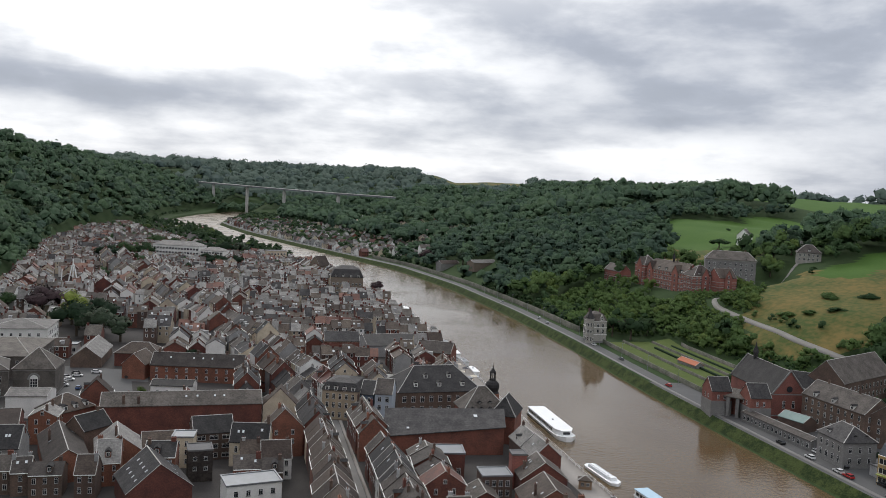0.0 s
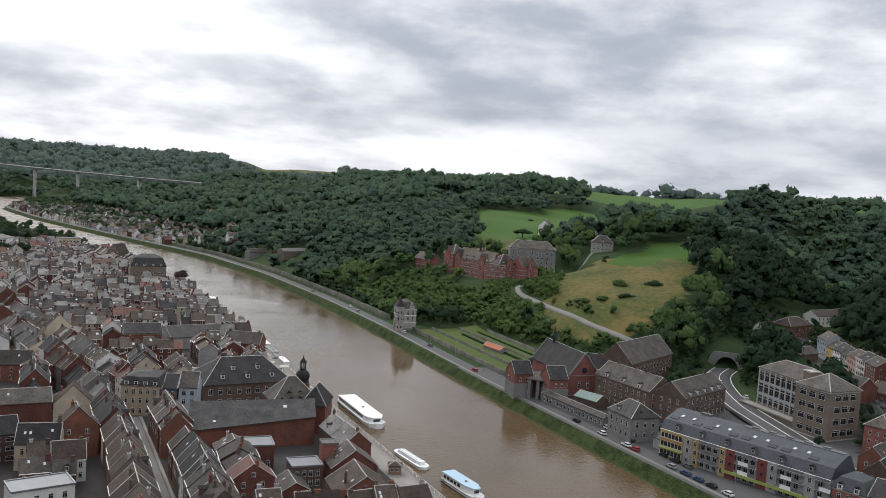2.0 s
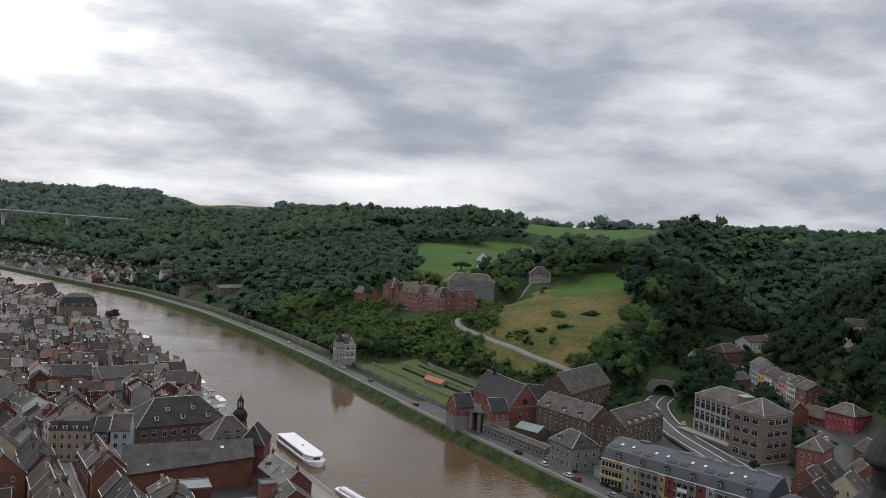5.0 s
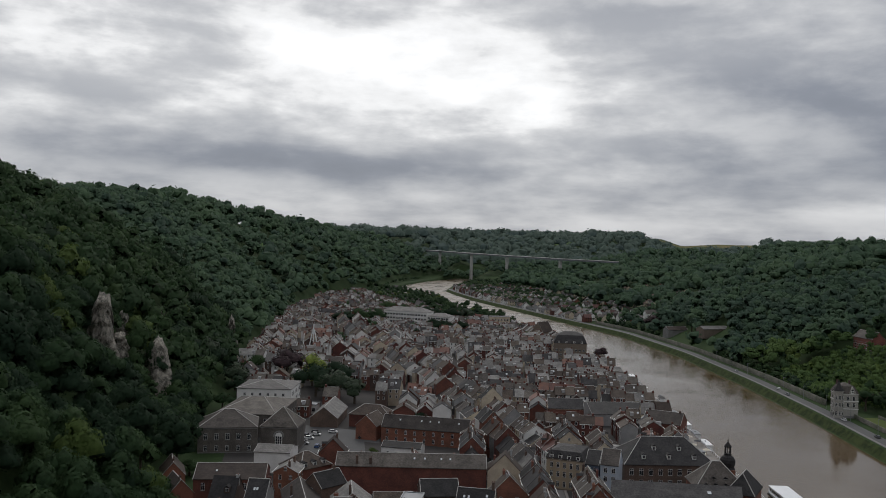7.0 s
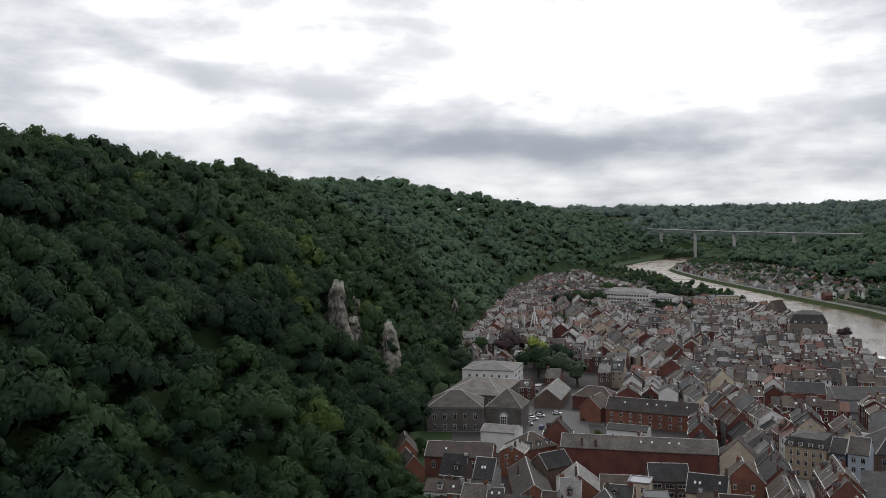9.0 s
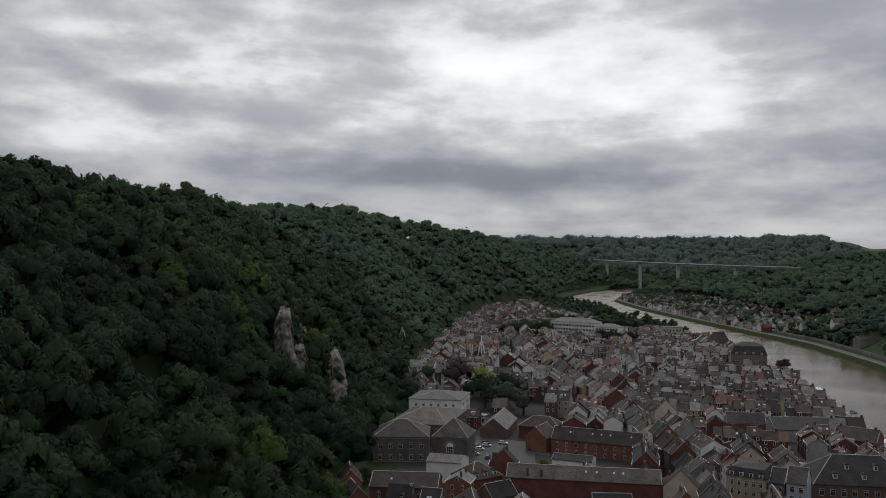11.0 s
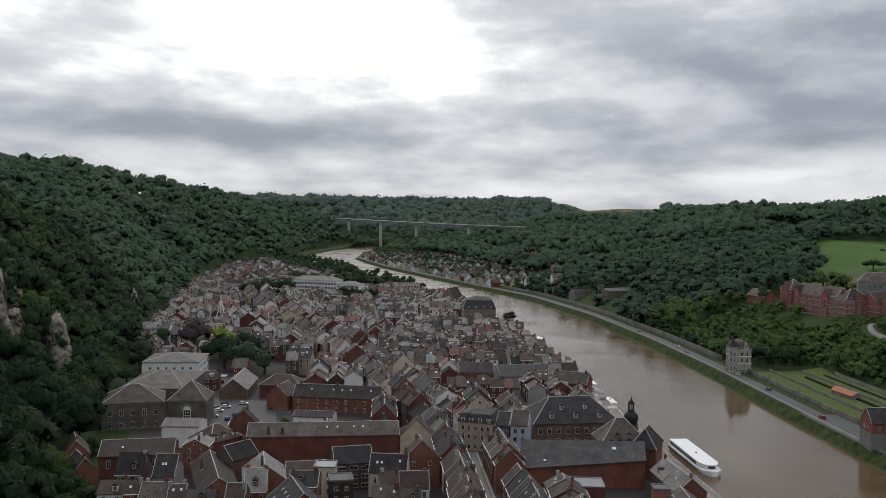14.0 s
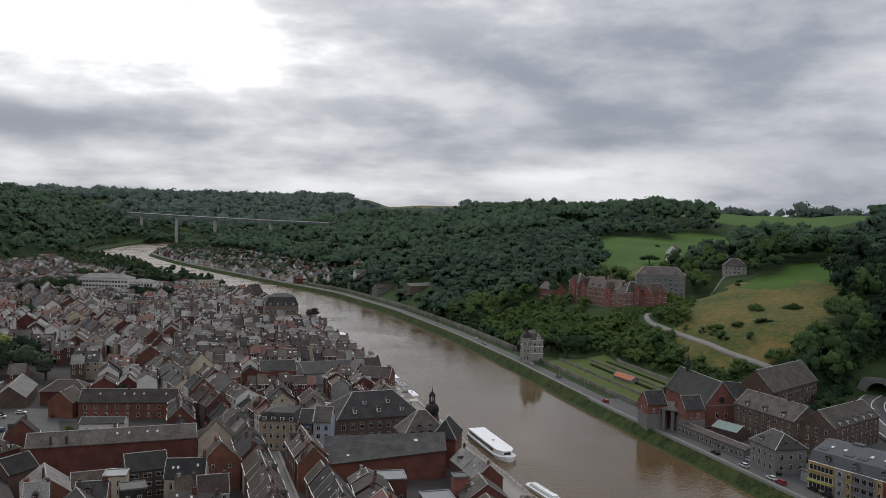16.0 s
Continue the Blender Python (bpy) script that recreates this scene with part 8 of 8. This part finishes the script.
def town():
    """Blocks of terraced houses between the quay and the foot of the hill; the main street runs 72 to 82 m from the river."""
    far_w, far_r = Shape(), Shape()
    count = [0, 0]
    bright = ((CREAM, "cream rendered", 5), (WHITE, "white painted", 4), (GREY_WALL, "grey rendered", 3), (BRICK, "red brick", 6), (STONE, "grey stone", 2))
    walls = (BRICK, BRICK_DARK, CREAM, WHITE, GREY_WALL)
    dull = ((BRICK, "red brick", 6), (BRICK_DARK, "brown brick", 4), (CREAM, "cream rendered", 1), (WHITE, "white painted", 1))
    legs = list(zip(LOWER_STREET, LOWER_STREET[1:])) + list(zip(STREET_LINE, STREET_LINE[1:]))
    built = []
    for (ax, ay), (bx, by) in legs:
        run, ang = math.hypot(bx - ax, by - ay), math.atan2(by - ay, bx - ax)
        tx, ty = math.cos(ang), math.sin(ang)
        for side in (-1, 1):
            k, left = 0.5, 0
            while k < run - 3:
                if left <= 0:
                    left = HRNG.choice((1, 1, 2)) if ay > 310 else 4
                    depth, st, pitch, roof = HRNG.uniform(9.0, 11.0), HRNG.choice((2, 3, 3, 4)) if ay > 310 else 3, HRNG.choice((0.6, 0.8, 1.0)) if ay > 310 else HRNG.choice((0.85, 0.95, 1.05)), pick(ROOFS if ay > 310 else ROOFS[:3])
                left -= 1
                w, dd = min(HRNG.uniform(5.0, 8.0), run - k + 1), depth
                off = side * ((3.0 if ay > 310 else 3.9) + dd / 2)
                hx, hy = ax + tx * (k + w / 2) - ty * off, ay + ty * (k + w / 2) + tx * off
                k += w + 0.05
                if taken(hx, hy, 3.5):
                    continue
                wall = pick(bright if ay > 310 else dull)
                m = pose(hx, hy, ground_at(hx, hy) + HRNG.choice((0, 0.1, 0.3, -0.3)), 0, 0, math.degrees(ang))
                if hy < 440:
                    house(m, w, dd, st, 2, wall=wall, roof=roof, facing=(-side,), pitch=pitch, annexed=False)
                    built.append((hx, hy, w / 2, dd / 2, math.degrees(ang)))
                else:
                    far_house(far_w, far_r, m, w, dd, st, dd * 0.5 * pitch, walls.index(wall[0]) if wall[0] in walls else 4, [r[0] for r in ROOFS].index(roof[0]), -side, hy < 950)
    KEEP.extend(built)

    def row(y0, v0, run, depth, along, side):
        """A terrace: runs along the river (along) or across, with its near corner at y0 and v0 metres from the bank."""
        k = 0.0
        left = 0
        while k < run - 3.5:
            if left <= 0:
                left = HRNG.choice((1, 2, 2, 3, 4))
                st, pitch = HRNG.choice((2, 2, 2, 3, 3)), HRNG.choice((0.55, 0.7, 0.82, 1.0) if y0 < NEAR_ROW else (0.6, 0.72, 0.85))
                if y0 > 760:
                    st = HRNG.choice((1, 2, 2, 2))
                roof, dd = pick(ROOFS), depth * HRNG.uniform(0.86, 1.0)
            left -= 1
            lift = HRNG.choice((0, 0, 0, 0.5, -0.6, 1.0))
            w = HRNG.uniform(5.0, 9.0) if y0 < NEAR_ROW else HRNG.uniform(4.8, 7.6)
            if k + w > run:
                w = run - k
            yy, vv = (y0 + k + w / 2, v0 + depth / 2) if along else (y0 + depth / 2, v0 + k + w / 2)
            tang = math.atan(float(bank_slope(yy)))
            xx = float(left_bank(yy)) - vv / math.cos(tang)
            bear = math.degrees(math.atan2(xx, yy))
            if -54 < bear < 48 and xx > float(hill_foot(yy)) + 3 and not taken(xx, yy, 4.0) and float(line_distance(xx, yy, STREET_LINE)) > 17 and float(line_distance(xx, yy, LOWER_STREET)) > 18 and not (xx < -38 and yy < 222) and HRNG.random() < 0.96:
                turn = (90 if along else 0) - math.degrees(tang) + HRNG.uniform(-5, 5)
                m = pose(xx, yy, ground_at(xx, yy) + HRNG.uniform(-0.3, 0.4) + lift, 0, 0, turn)
                if yy < NEAR_ROW:
                    house(m, w, dd, st, 2, roof=roof, facing=(side,), pitch=pitch, end=along and k == 0.0)
                    count[0] += 1
                else:
                    # Beyond 520 m pale roofs are likelier, haze put into the roof colour.
                    rk = 3 if HRNG.random() < (0.12 if yy < 520 else 0.36) else [r[0] for r in ROOFS].index(roof[0])
                    far_house(far_w, far_r, m, w, dd, st, dd * 0.5 * pitch, HRNG.choice((0, 0, 0, 0, 1, 1, 2, 2, 3, 3, 4) if yy < 520 else (0, 0, 0, 1, 2, 2, 3, 3, 3, 3, 4)), rk, side, yy < 950)
                    count[1] += 1
            k += w + (0.05 if HRNG.random() < 0.93 else HRNG.uniform(1.5, 4))

    y = 192.0
    while y < 1500:
        size = HRNG.uniform(26, 44)
        width = float(left_bank(y) - hill_foot(y)) - 6
        v = float(np.interp(y, (250, 340, 420, 700, 800, 900, 1000, 1100, 1300), (15, 15, 11, 11, 12, 20, 60, 95, 110)))
        while v < width - 9:
            deep = HRNG.uniform(26, 40)
            if y < 330 and v < 73 < v + deep + 8:
                deep = 73 - v
            if y < 330 and v < 73 and deep < 9:
                v = 79.5
                continue
            deep = min(deep, width - v)
            along = HRNG.random() < 0.3
            turned = HRNG.uniform(0, 3)
            if along:
                q = 0.0
                while q < deep - 7:
                    d = min(HRNG.uniform(8.5, 12), deep - q)
                    row(y + HRNG.uniform(0, 2), v + q, size, d, True, HRNG.choice((-1, 1)))
                    q += d + HRNG.choice((0.4, 1.5, 3.5))
            else:
                q = 0.0
                while q < size - 7:
                    d = min(HRNG.uniform(8.5, 12), size - q)
                    row(y + q, v + HRNG.uniform(0, 2), deep, d, False, -1)
                    q += d + HRNG.choice((0.4, 2.0, 4.0))
            v += deep + (6.5 if y < 330 and abs(v + deep - 73) < 1 else HRNG.uniform(2.0, 4.0))
        y += size + HRNG.uniform(3, 6)
    ob = empty("distant_town", pose(0, 0, 0))
    tagged(ob, "distant brick and slate houses packed along the river", "houses", kind="stuff")
    part("walls", far_w, (BRICK, BRICK_DARK, CREAM, WHITE, GREY_WALL, FRAME_WHITE, GLASS), ob)
    part("roofs", far_r, (*SLATE, TILE_RED, RIDGE_CAP, GLARE_GLASS, GREY_WALL, FRAME_WHITE), ob)
    tagged(ob, "distant brick and slate houses packed along the river")


town()

# ---- boats ----


def boat(name, x, y, turn, length, beam, label, roof=BOAT_WHITE, trim=BOAT_WHITE, decks=1, bow=0.28):
    ob = empty(name, pose(x, y, 0, 0, 0, turn))
    tagged(ob, label, "boat")
    h = Shape()
    n = 15
    xs = [-length / 2 + length * k / (n - 1) for k in range(n)]
    half = [beam / 2 * min(1.0, 0.72 + 0.28 * min(1, (a + length / 2) / 4)) * (1 - max(0, (a - length * bow) / (length * (0.515 - bow))) ** 2 * 0.93) for a in xs]
    sheer = [1.3 + 0.7 * max(0, (a - length * 0.2) / (length * 0.3)) ** 2 for a in xs]
    v = []
    for a, b, c in zip(xs, half, sheer):
        v += [(a, -b * 0.85, -0.6), (a, -b, c), (a, b, c), (a, b * 0.85, -0.6)]
    f = [(4 * k + j, 4 * k + 4 + j, 4 * k + 5 + j, 4 * k + 1 + j) for k in range(n - 1) for j in range(3)] + [(0, 1, 2, 3), (4 * n - 1, 4 * n - 2, 4 * n - 3, 4 * n - 4)]
    part("hull", h.solid(v, [tuple(reversed(t)) for t in f]), trim, ob)
    part("waterline", Shape().box(-length * 0.48, length * 0.3, -beam * 0.46, beam * 0.46, -0.3, 0.25), RUBBER, ob)
    a0, a1, bw = -length * 0.44, length * (bow - 0.01), beam * 0.44
    for dk in range(decks):
        z0 = 1.2 + 2.4 * dk
        e0, e1 = a0 + dk * length * 0.06, a1 - dk * length * 0.12
        part("cabin", Shape().prism([(e0, -bw), (e1 - 2, -bw), (e1 + 1.5, -bw * 0.45), (e1 + 1.5, bw * 0.45), (e1 - 2, bw), (e0, bw)], z0, z0 + 2.2), BOAT_WHITE, ob)
        k = int((e1 - e0 - 4) / 2.1)
        for q in range(k):
            wx = e0 + 1.6 + q * 2.1
            for s in (-1, 1):
                part("window", shared(("boat_window",), lambda: Shape().box(-0.8, 0.8, -0.04, 0.04, 0, 1.05).data("window", GLASS)), (), ob, at=pose(wx, s * (bw + 0.01), z0 + 0.7))
        part("windscreen", Shape().solid([(e1 + 1.53, -bw * 0.4, z0 + 0.8), (e1 + 1.53, bw * 0.4, z0 + 0.8), (e1 + 1.53, bw * 0.4, z0 + 1.8), (e1 + 1.53, -bw * 0.4, z0 + 1.8), (e1 + 1.4, -bw * 0.4, z0 + 0.8), (e1 + 1.4, bw * 0.4, z0 + 0.8), (e1 + 1.4, bw * 0.4, z0 + 1.8), (e1 + 1.4, -bw * 0.4, z0 + 1.8)], [(0, 1, 2, 3), (7, 6, 5, 4), (0, 4, 5, 1), (3, 2, 6, 7), (0, 3, 7, 4), (1, 5, 6, 2)]), GLASS, ob)
        part("roof", Shape().prism([(e0 - 0.3, -bw - 0.2), (e1 - 1.6, -bw - 0.2), (e1 + 2.0, -bw * 0.5), (e1 + 2.0, bw * 0.5), (e1 - 1.6, bw + 0.2), (e0 - 0.3, bw + 0.2)], z0 + 2.2, z0 + 2.42), roof, ob)
    for s in (-1, 1):
        for z in (1.75, 2.15):
            part("rail", Shape().bar((a1 + 1.0, s * bw * 0.9, z), (length * 0.44, s * bw * 0.35, z), 0.05, 0, 4), BOAT_WHITE, ob)
    part("fender_strip", Shape().box(-length * 0.44, length * 0.26, -beam * 0.505, beam * 0.505, 0.95, 1.12), ZINC, ob)
    part("vent", Shape().box(-0.35, 0.35, -0.3, 0.3, 0, 0.4), ZINC, ob, at=pose(length * 0.05, 0, 1.2 + 2.4 * decks))
    return ob


boat("cruise_boat", 47.2, 341, math.degrees(math.atan2(362 - 320, 42.5 - 52)) + 180, 42, 8.0, "long white river cruise boat moored at the quay", decks=1, bow=0.4)
def glass_boat(x, y, turn, length, beam, label):
    """A low trip boat with a rounded stern and a long glazed roof."""
    ob = empty("trip_boat", pose(x, y, 0, 0, 0, turn))
    tagged(ob, label, "boat")
    n = 17
    xs = [-length / 2 + length * k / (n - 1) for k in range(n)]
    half = [beam / 2 * math.sqrt(max(0.03, 1 - max(0, (abs(a) - length * 0.4) / (length * 0.102)) ** 2)) for a in xs]
    v, f = [], []
    for a, b in zip(xs, half):
        v += [(a, -b * 0.86, -0.5), (a, -b, 1.0), (a, b, 1.0), (a, b * 0.86, -0.5)]
    f = [(4 * k + j + 1, 4 * k + 5 + j, 4 * k + 4 + j, 4 * k + j) for k in range(n - 1) for j in range(3)] + [(3, 2, 1, 0), (4 * n - 4, 4 * n - 3, 4 * n - 2, 4 * n - 1)]
    part("hull", Shape().solid(v, f), BOAT_WHITE, ob)
    a0, a1, b = -length * 0.36, length * 0.28, beam * 0.36
    for k in range(8):
        x0, x1 = a0 + (a1 - a0) * k / 8 + 0.08, a0 + (a1 - a0) * (k + 1) / 8 - 0.08
        part("glass_panel", Shape().solid([(x0, -b, 1.0), (x1, -b, 1.0), (x1, b, 1.0), (x0, b, 1.0), (x0, -b * 0.75, 1.9), (x1, -b * 0.75, 1.9), (x1, b * 0.75, 1.9), (x0, b * 0.75, 1.9)],
                                          [(0, 3, 2, 1), (4, 5, 6, 7), (0, 1, 5, 4), (1, 2, 6, 5), (2, 3, 7, 6), (3, 0, 4, 7)]), GLARE_GLASS, ob)
        part("roof_rib", Shape().box(x1, x1 + 0.16, -b * 0.8, b * 0.8, 1.0, 1.95), BOAT_WHITE, ob)
    part("roof_spine", Shape().box(a0, a1, -0.35, 0.35, 1.88, 2.0), BOAT_WHITE, ob)
    part("wheelhouse", Shape().box(a1 + 0.3, a1 + 2.0, -b * 0.7, b * 0.7, 0.9, 2.1), BOAT_WHITE, ob)
    return ob


glass_boat(57.6, 283, math.degrees(math.atan2(272 - 293, 61.5 - 54.5)), 21, 4.4, "low white trip boat with a glazed roof")
boat("trip_boat", 69, 253, math.degrees(math.atan2(-20, 6.5)), 22, 5.0, "white trip boat with a pale blue roof and red stern", roof=material("pale_blue_roof", (0.4, 0.55, 0.66), (0.34, 0.48, 0.58), 0.5, 0.4, 4))
boat("barge", -455, 1600, 112, 40, 6.5, "distant barge with a reddish deckhouse", roof=TILE_RED, trim=BOAT_RED)
boat("small_boat", -26, 640, 100, 14, 4, "small white boat moored along the quay")
boat("small_boat", -4, 553, 100, 12, 3.4, "small dark boat moored along the quay", roof=RUBBER, trim=RUBBER)

# ---- cars ----


def car_model(paint, label):
    ob = empty("car", pose(0, 0, -50))
    tagged(ob, label, "car", "parked cars")
    s = Shape()
    prof = [(-2.1, 0.35), (2.1, 0.35), (2.15, 0.75), (1.2, 0.95), (-2.05, 1.0)]
    s.solid([(x, y, z) for y in (-0.86, 0.86) for x, z in prof], [(0, 1, 2, 3, 4), (9, 8, 7, 6, 5)] + [((k + 1) % 5, k, 5 + k, 5 + (k + 1) % 5) for k in range(5)])
    part("body", s, paint, ob)
    g = Shape()
    low, up = [(-1.95, 0.98), (1.15, 0.94)], [(-1.5, 1.42), (0.35, 1.42)]
    g.solid([(low[0][0], -0.8, low[0][1]), (low[1][0], -0.8, low[1][1]), (low[1][0], 0.8, low[1][1]), (low[0][0], 0.8, low[0][1]), (up[0][0], -0.66, 1.42), (up[1][0], -0.66, 1.42), (up[1][0], 0.66, 1.42), (up[0][0], 0.66, 1.42)],
            [(0, 3, 2, 1), (0, 1, 5, 4), (1, 2, 6, 5), (2, 3, 7, 6), (3, 0, 4, 7), (4, 5, 6, 7)])
    part("cabin_glass", g, GLASS, ob)
    part("roof", Shape().box(-1.52, 0.37, -0.68, 0.68, 1.41, 1.48), paint, ob)
    for wx in (-1.35, 1.35):
        for wy in (-0.78, 0.78):
            w = part("wheel", Shape().lathe([(0.32, -0.1), (0.32, 0.1)], 10), RUBBER, ob, at=pose(wx, wy, 0.32, 90, 0, 0))
    return ob


CARS = [car_model(p, "%s parked car" % c) for p, c in zip(CAR_PAINT, ("small white", "small silver", "small black", "small red", "small blue", "small grey"))]
PARKED = [(-146.5, 343, 100, 4), (-143.5, 343.3, 100, 1), (-140.5, 343.6, 100, 0), (-137.4, 344, 100, 0), (-134.4, 344.4, 100, 1), (-151, 372, 10, 0), (-158, 368, 10, 2), (-156, 364, 12, 0), (-159, 360, 12, 5), (-156, 356, 12, 0), (-157, 351, 12, 2), (-154, 346, 14, 1), (-155, 341, 14, 5), (-134, 366, 8, 2),
          (-34.5, 286, 102, 5), (-31.2, 268, 102, 3), (-35.5, 276, 102, 0), (-36.5, 296, 102, 2), (-26.5, 250, 102, 3), (-33, 262, 102, 1),
          (236, 583, 20, 0), (231, 579, 20, 5), (197, 578, 40, 2), (226, 369, 60, 0), (222, 340, 72, 0), (206, 344, 60, 1)]
for y, off, c in ((330, 19.5, 5), (318, 12.5, 2), (309, 19, 0), (301, 12.5, 0), (292, 18.2, 2), (286, 12.4, 0), (281, 12.4, 3), (274, 18.5, 2), (268, 18.5, 2), (262, 12.6, 1), (255, 12.6, 4), (249, 12.6, 4), (243, 12.6, 2), (236, 12.6, 0), (229, 12.6, 5), (262, 18.6, 5), (408, 13, 3), (470, 15, 5), (512, 15, 0), (590, 13, 1), (612, 15, 0), (690, 13.5, 1)):
    k = math.sqrt(1 + float(bank_slope(y)) ** 2)
    PARKED.append((float(right_bank(y)) + (off - 3.6) * k, y, 90 - math.degrees(math.atan(float(bank_slope(y)))) * 1.0, c))
for sx, sy, k in ((263, 296, 0), (262, 290, 2), (266, 303, 1), (268, 309, 2), (272, 318, 5), (276, 327, 0), (322, 452, 0), (328, 456, 5), (334, 459, 1), (340, 463, 2), (346, 466, 0), (318, 447, 2)):
    PARKED.append((sx, sy, 60, k))
for x, y, turn, c in PARKED:
    z = ground_at(x, y) + 0.08
    if abs(x - 222) < 8 and 335 < y < 375:
        z = 9.1
    copy_thing(CARS[c], pose(x, y, z, 0, 0, turn))
for c in CARS:
    for o in (*c.children_recursive, c):
        bpy.data.objects.remove(o)

# ---- street furniture ----


def lamp(x, y, z):
    ob = empty("street_lamp", pose(x, y, z))
    tagged(ob, "slim grey street lamp post with single head", "street lamp", "riverside lamps")
    part("post", shared("lamp_post", lambda: Shape().lathe([(0.14, -0.3), (0.1, 4), (0.07, 8)], 6).data("post", ZINC)), (), ob)
    part("head", shared("lamp_head", lambda: Shape().box(-0.15, 1.2, -0.15, 0.15, 7.9, 8.1).data("head", ZINC)), (), ob)
    return ob


for y in range(240, 760, 34):
    k = math.sqrt(1 + float(bank_slope(y)) ** 2)
    lamp(float(right_bank(y)) + 14.8 * k, y, 4.0)
kiosk = building("kiosk", "small wooden ticket kiosk on the quay", 47.5, 258, -10, 4, 3.4, 2.6, 1.2, RUSTIC, SLATE[1], "hip", z=4.5, rows=(("F", 2, (1.0,), 1.0, 1.0, 0.4),), deep=1, category="kiosk")
SUN = [material("parasol_" + n, c, tuple(v * 0.8 for v in c), 0.8, 1, 5) for n, c in (("cream", (0.6, 0.55, 0.45)), ("dark", (0.06, 0.06, 0.07)), ("white", (0.75, 0.74, 0.72)))]


def parasol(x, y, mat):
    ob = empty("parasol", pose(x, y, ground_at(x, y) + 0.15))
    tagged(ob, "square cafe parasol open on the quay", "parasol", "quay parasols")
    part("pole", shared("parasol_pole", lambda: Shape().lathe([(0.05, 0), (0.05, 2.6)], 6).data("pole", RUSTIC)), (), ob)
    part("canopy", shared(("canopy", mat.name), lambda: Shape().solid([(-1.6, -1.6, 2.2), (1.6, -1.6, 2.2), (1.6, 1.6, 2.2), (-1.6, 1.6, 2.2), (0, 0, 2.9), (0, 0, 2.25)], [(0, 1, 4), (1, 2, 4), (2, 3, 4), (3, 0, 4), (1, 0, 5), (2, 1, 5), (3, 2, 5), (0, 3, 5)]).data("canopy", mat)), (), ob)


PRNG = random.Random(8)
for k in range(34):
    y = 392 + k * 8.2 + PRNG.uniform(-2, 2)
    kk = math.sqrt(1 + float(bank_slope(y)) ** 2)
    parasol(float(left_bank(y)) - PRNG.uniform(4, 8) * kk, y, PRNG.choice(SUN))

# moored craft further along the quay
for k, (my2, off, ln) in enumerate(((430, 3.0, 16), (452, 3.0, 12), (476, 3.2, 18), (505, 3.0, 10), (590, 3.0, 12), (612, 3.0, 14))):
    tang = math.degrees(math.atan2(1, float(bank_slope(my2))))
    boat("small_boat", float(left_bank(my2)) + off, my2, tang, ln, 3.4, ("small white motor boat moored along the quay", "small dark cabin boat moored along the quay")[k % 2], roof=(BOAT_WHITE, ZINC)[k % 2], trim=(BOAT_WHITE, RUBBER)[k % 2])

# railing along the quay, each post a part
QUAY_Y = np.arange(196, 560, 3.2)
rail_k = np.sqrt(1 + bank_slope(QUAY_Y) ** 2)
rail_x = left_bank(QUAY_Y) - 0.7 * rail_k
rail_z = np.maximum(height(left_bank(QUAY_Y) - 0.3 * rail_k, QUAY_Y), height(left_bank(QUAY_Y) - 9.0 * rail_k, QUAY_Y)) + 0.12
railing = empty("quay_railing", pose(0, 0, 0))
tagged(railing, "pale painted steel railing along the quay edge", "railing")
post_mesh = Shape().box(-0.06, 0.06, -0.06, 0.06, 0, 1.15).data("post", BOAT_WHITE)
for x, y, z in zip(rail_x, QUAY_Y, rail_z):
    part("post", post_mesh, (), railing, at=pose(float(x), float(y), float(z)))
for lift in (0.55, 1.12):
    bars = Shape()
    for k in range(len(QUAY_Y) - 1):
        bars.bar((float(rail_x[k]), float(QUAY_Y[k]), float(rail_z[k]) + lift), (float(rail_x[k + 1]), float(QUAY_Y[k + 1]), float(rail_z[k + 1]) + lift), 0.05, 0, 4)
    part("rail", bars, BOAT_WHITE, railing)

# river barge, far upstream
barge = empty("river_barge", pose(-417, 1500, 0, 0, 0, 128))
tagged(barge, "long brown cargo barge with a pale wheelhouse on the river", "boat")
part("hull", Shape().prism([(-19, -2.6), (15, -2.6), (19, -1.2), (20, 0), (19, 1.2), (15, 2.6), (-19, 2.6), (-20, 0)], -0.3, 1.6), RUSTIC, barge)
part("hold_cover", Shape().box(-11, 14, -2.0, 2.0, 1.6, 2.4), BRICK_DARK, barge)
house_part = part("wheelhouse", Shape().box(-18, -13, -1.9, 1.9, 1.6, 4.6), BOAT_WHITE, barge)
part("window_band", Shape().box(-17.9, -12.96, -1.94, 1.94, 3.3, 4.2), GLASS, house_part)
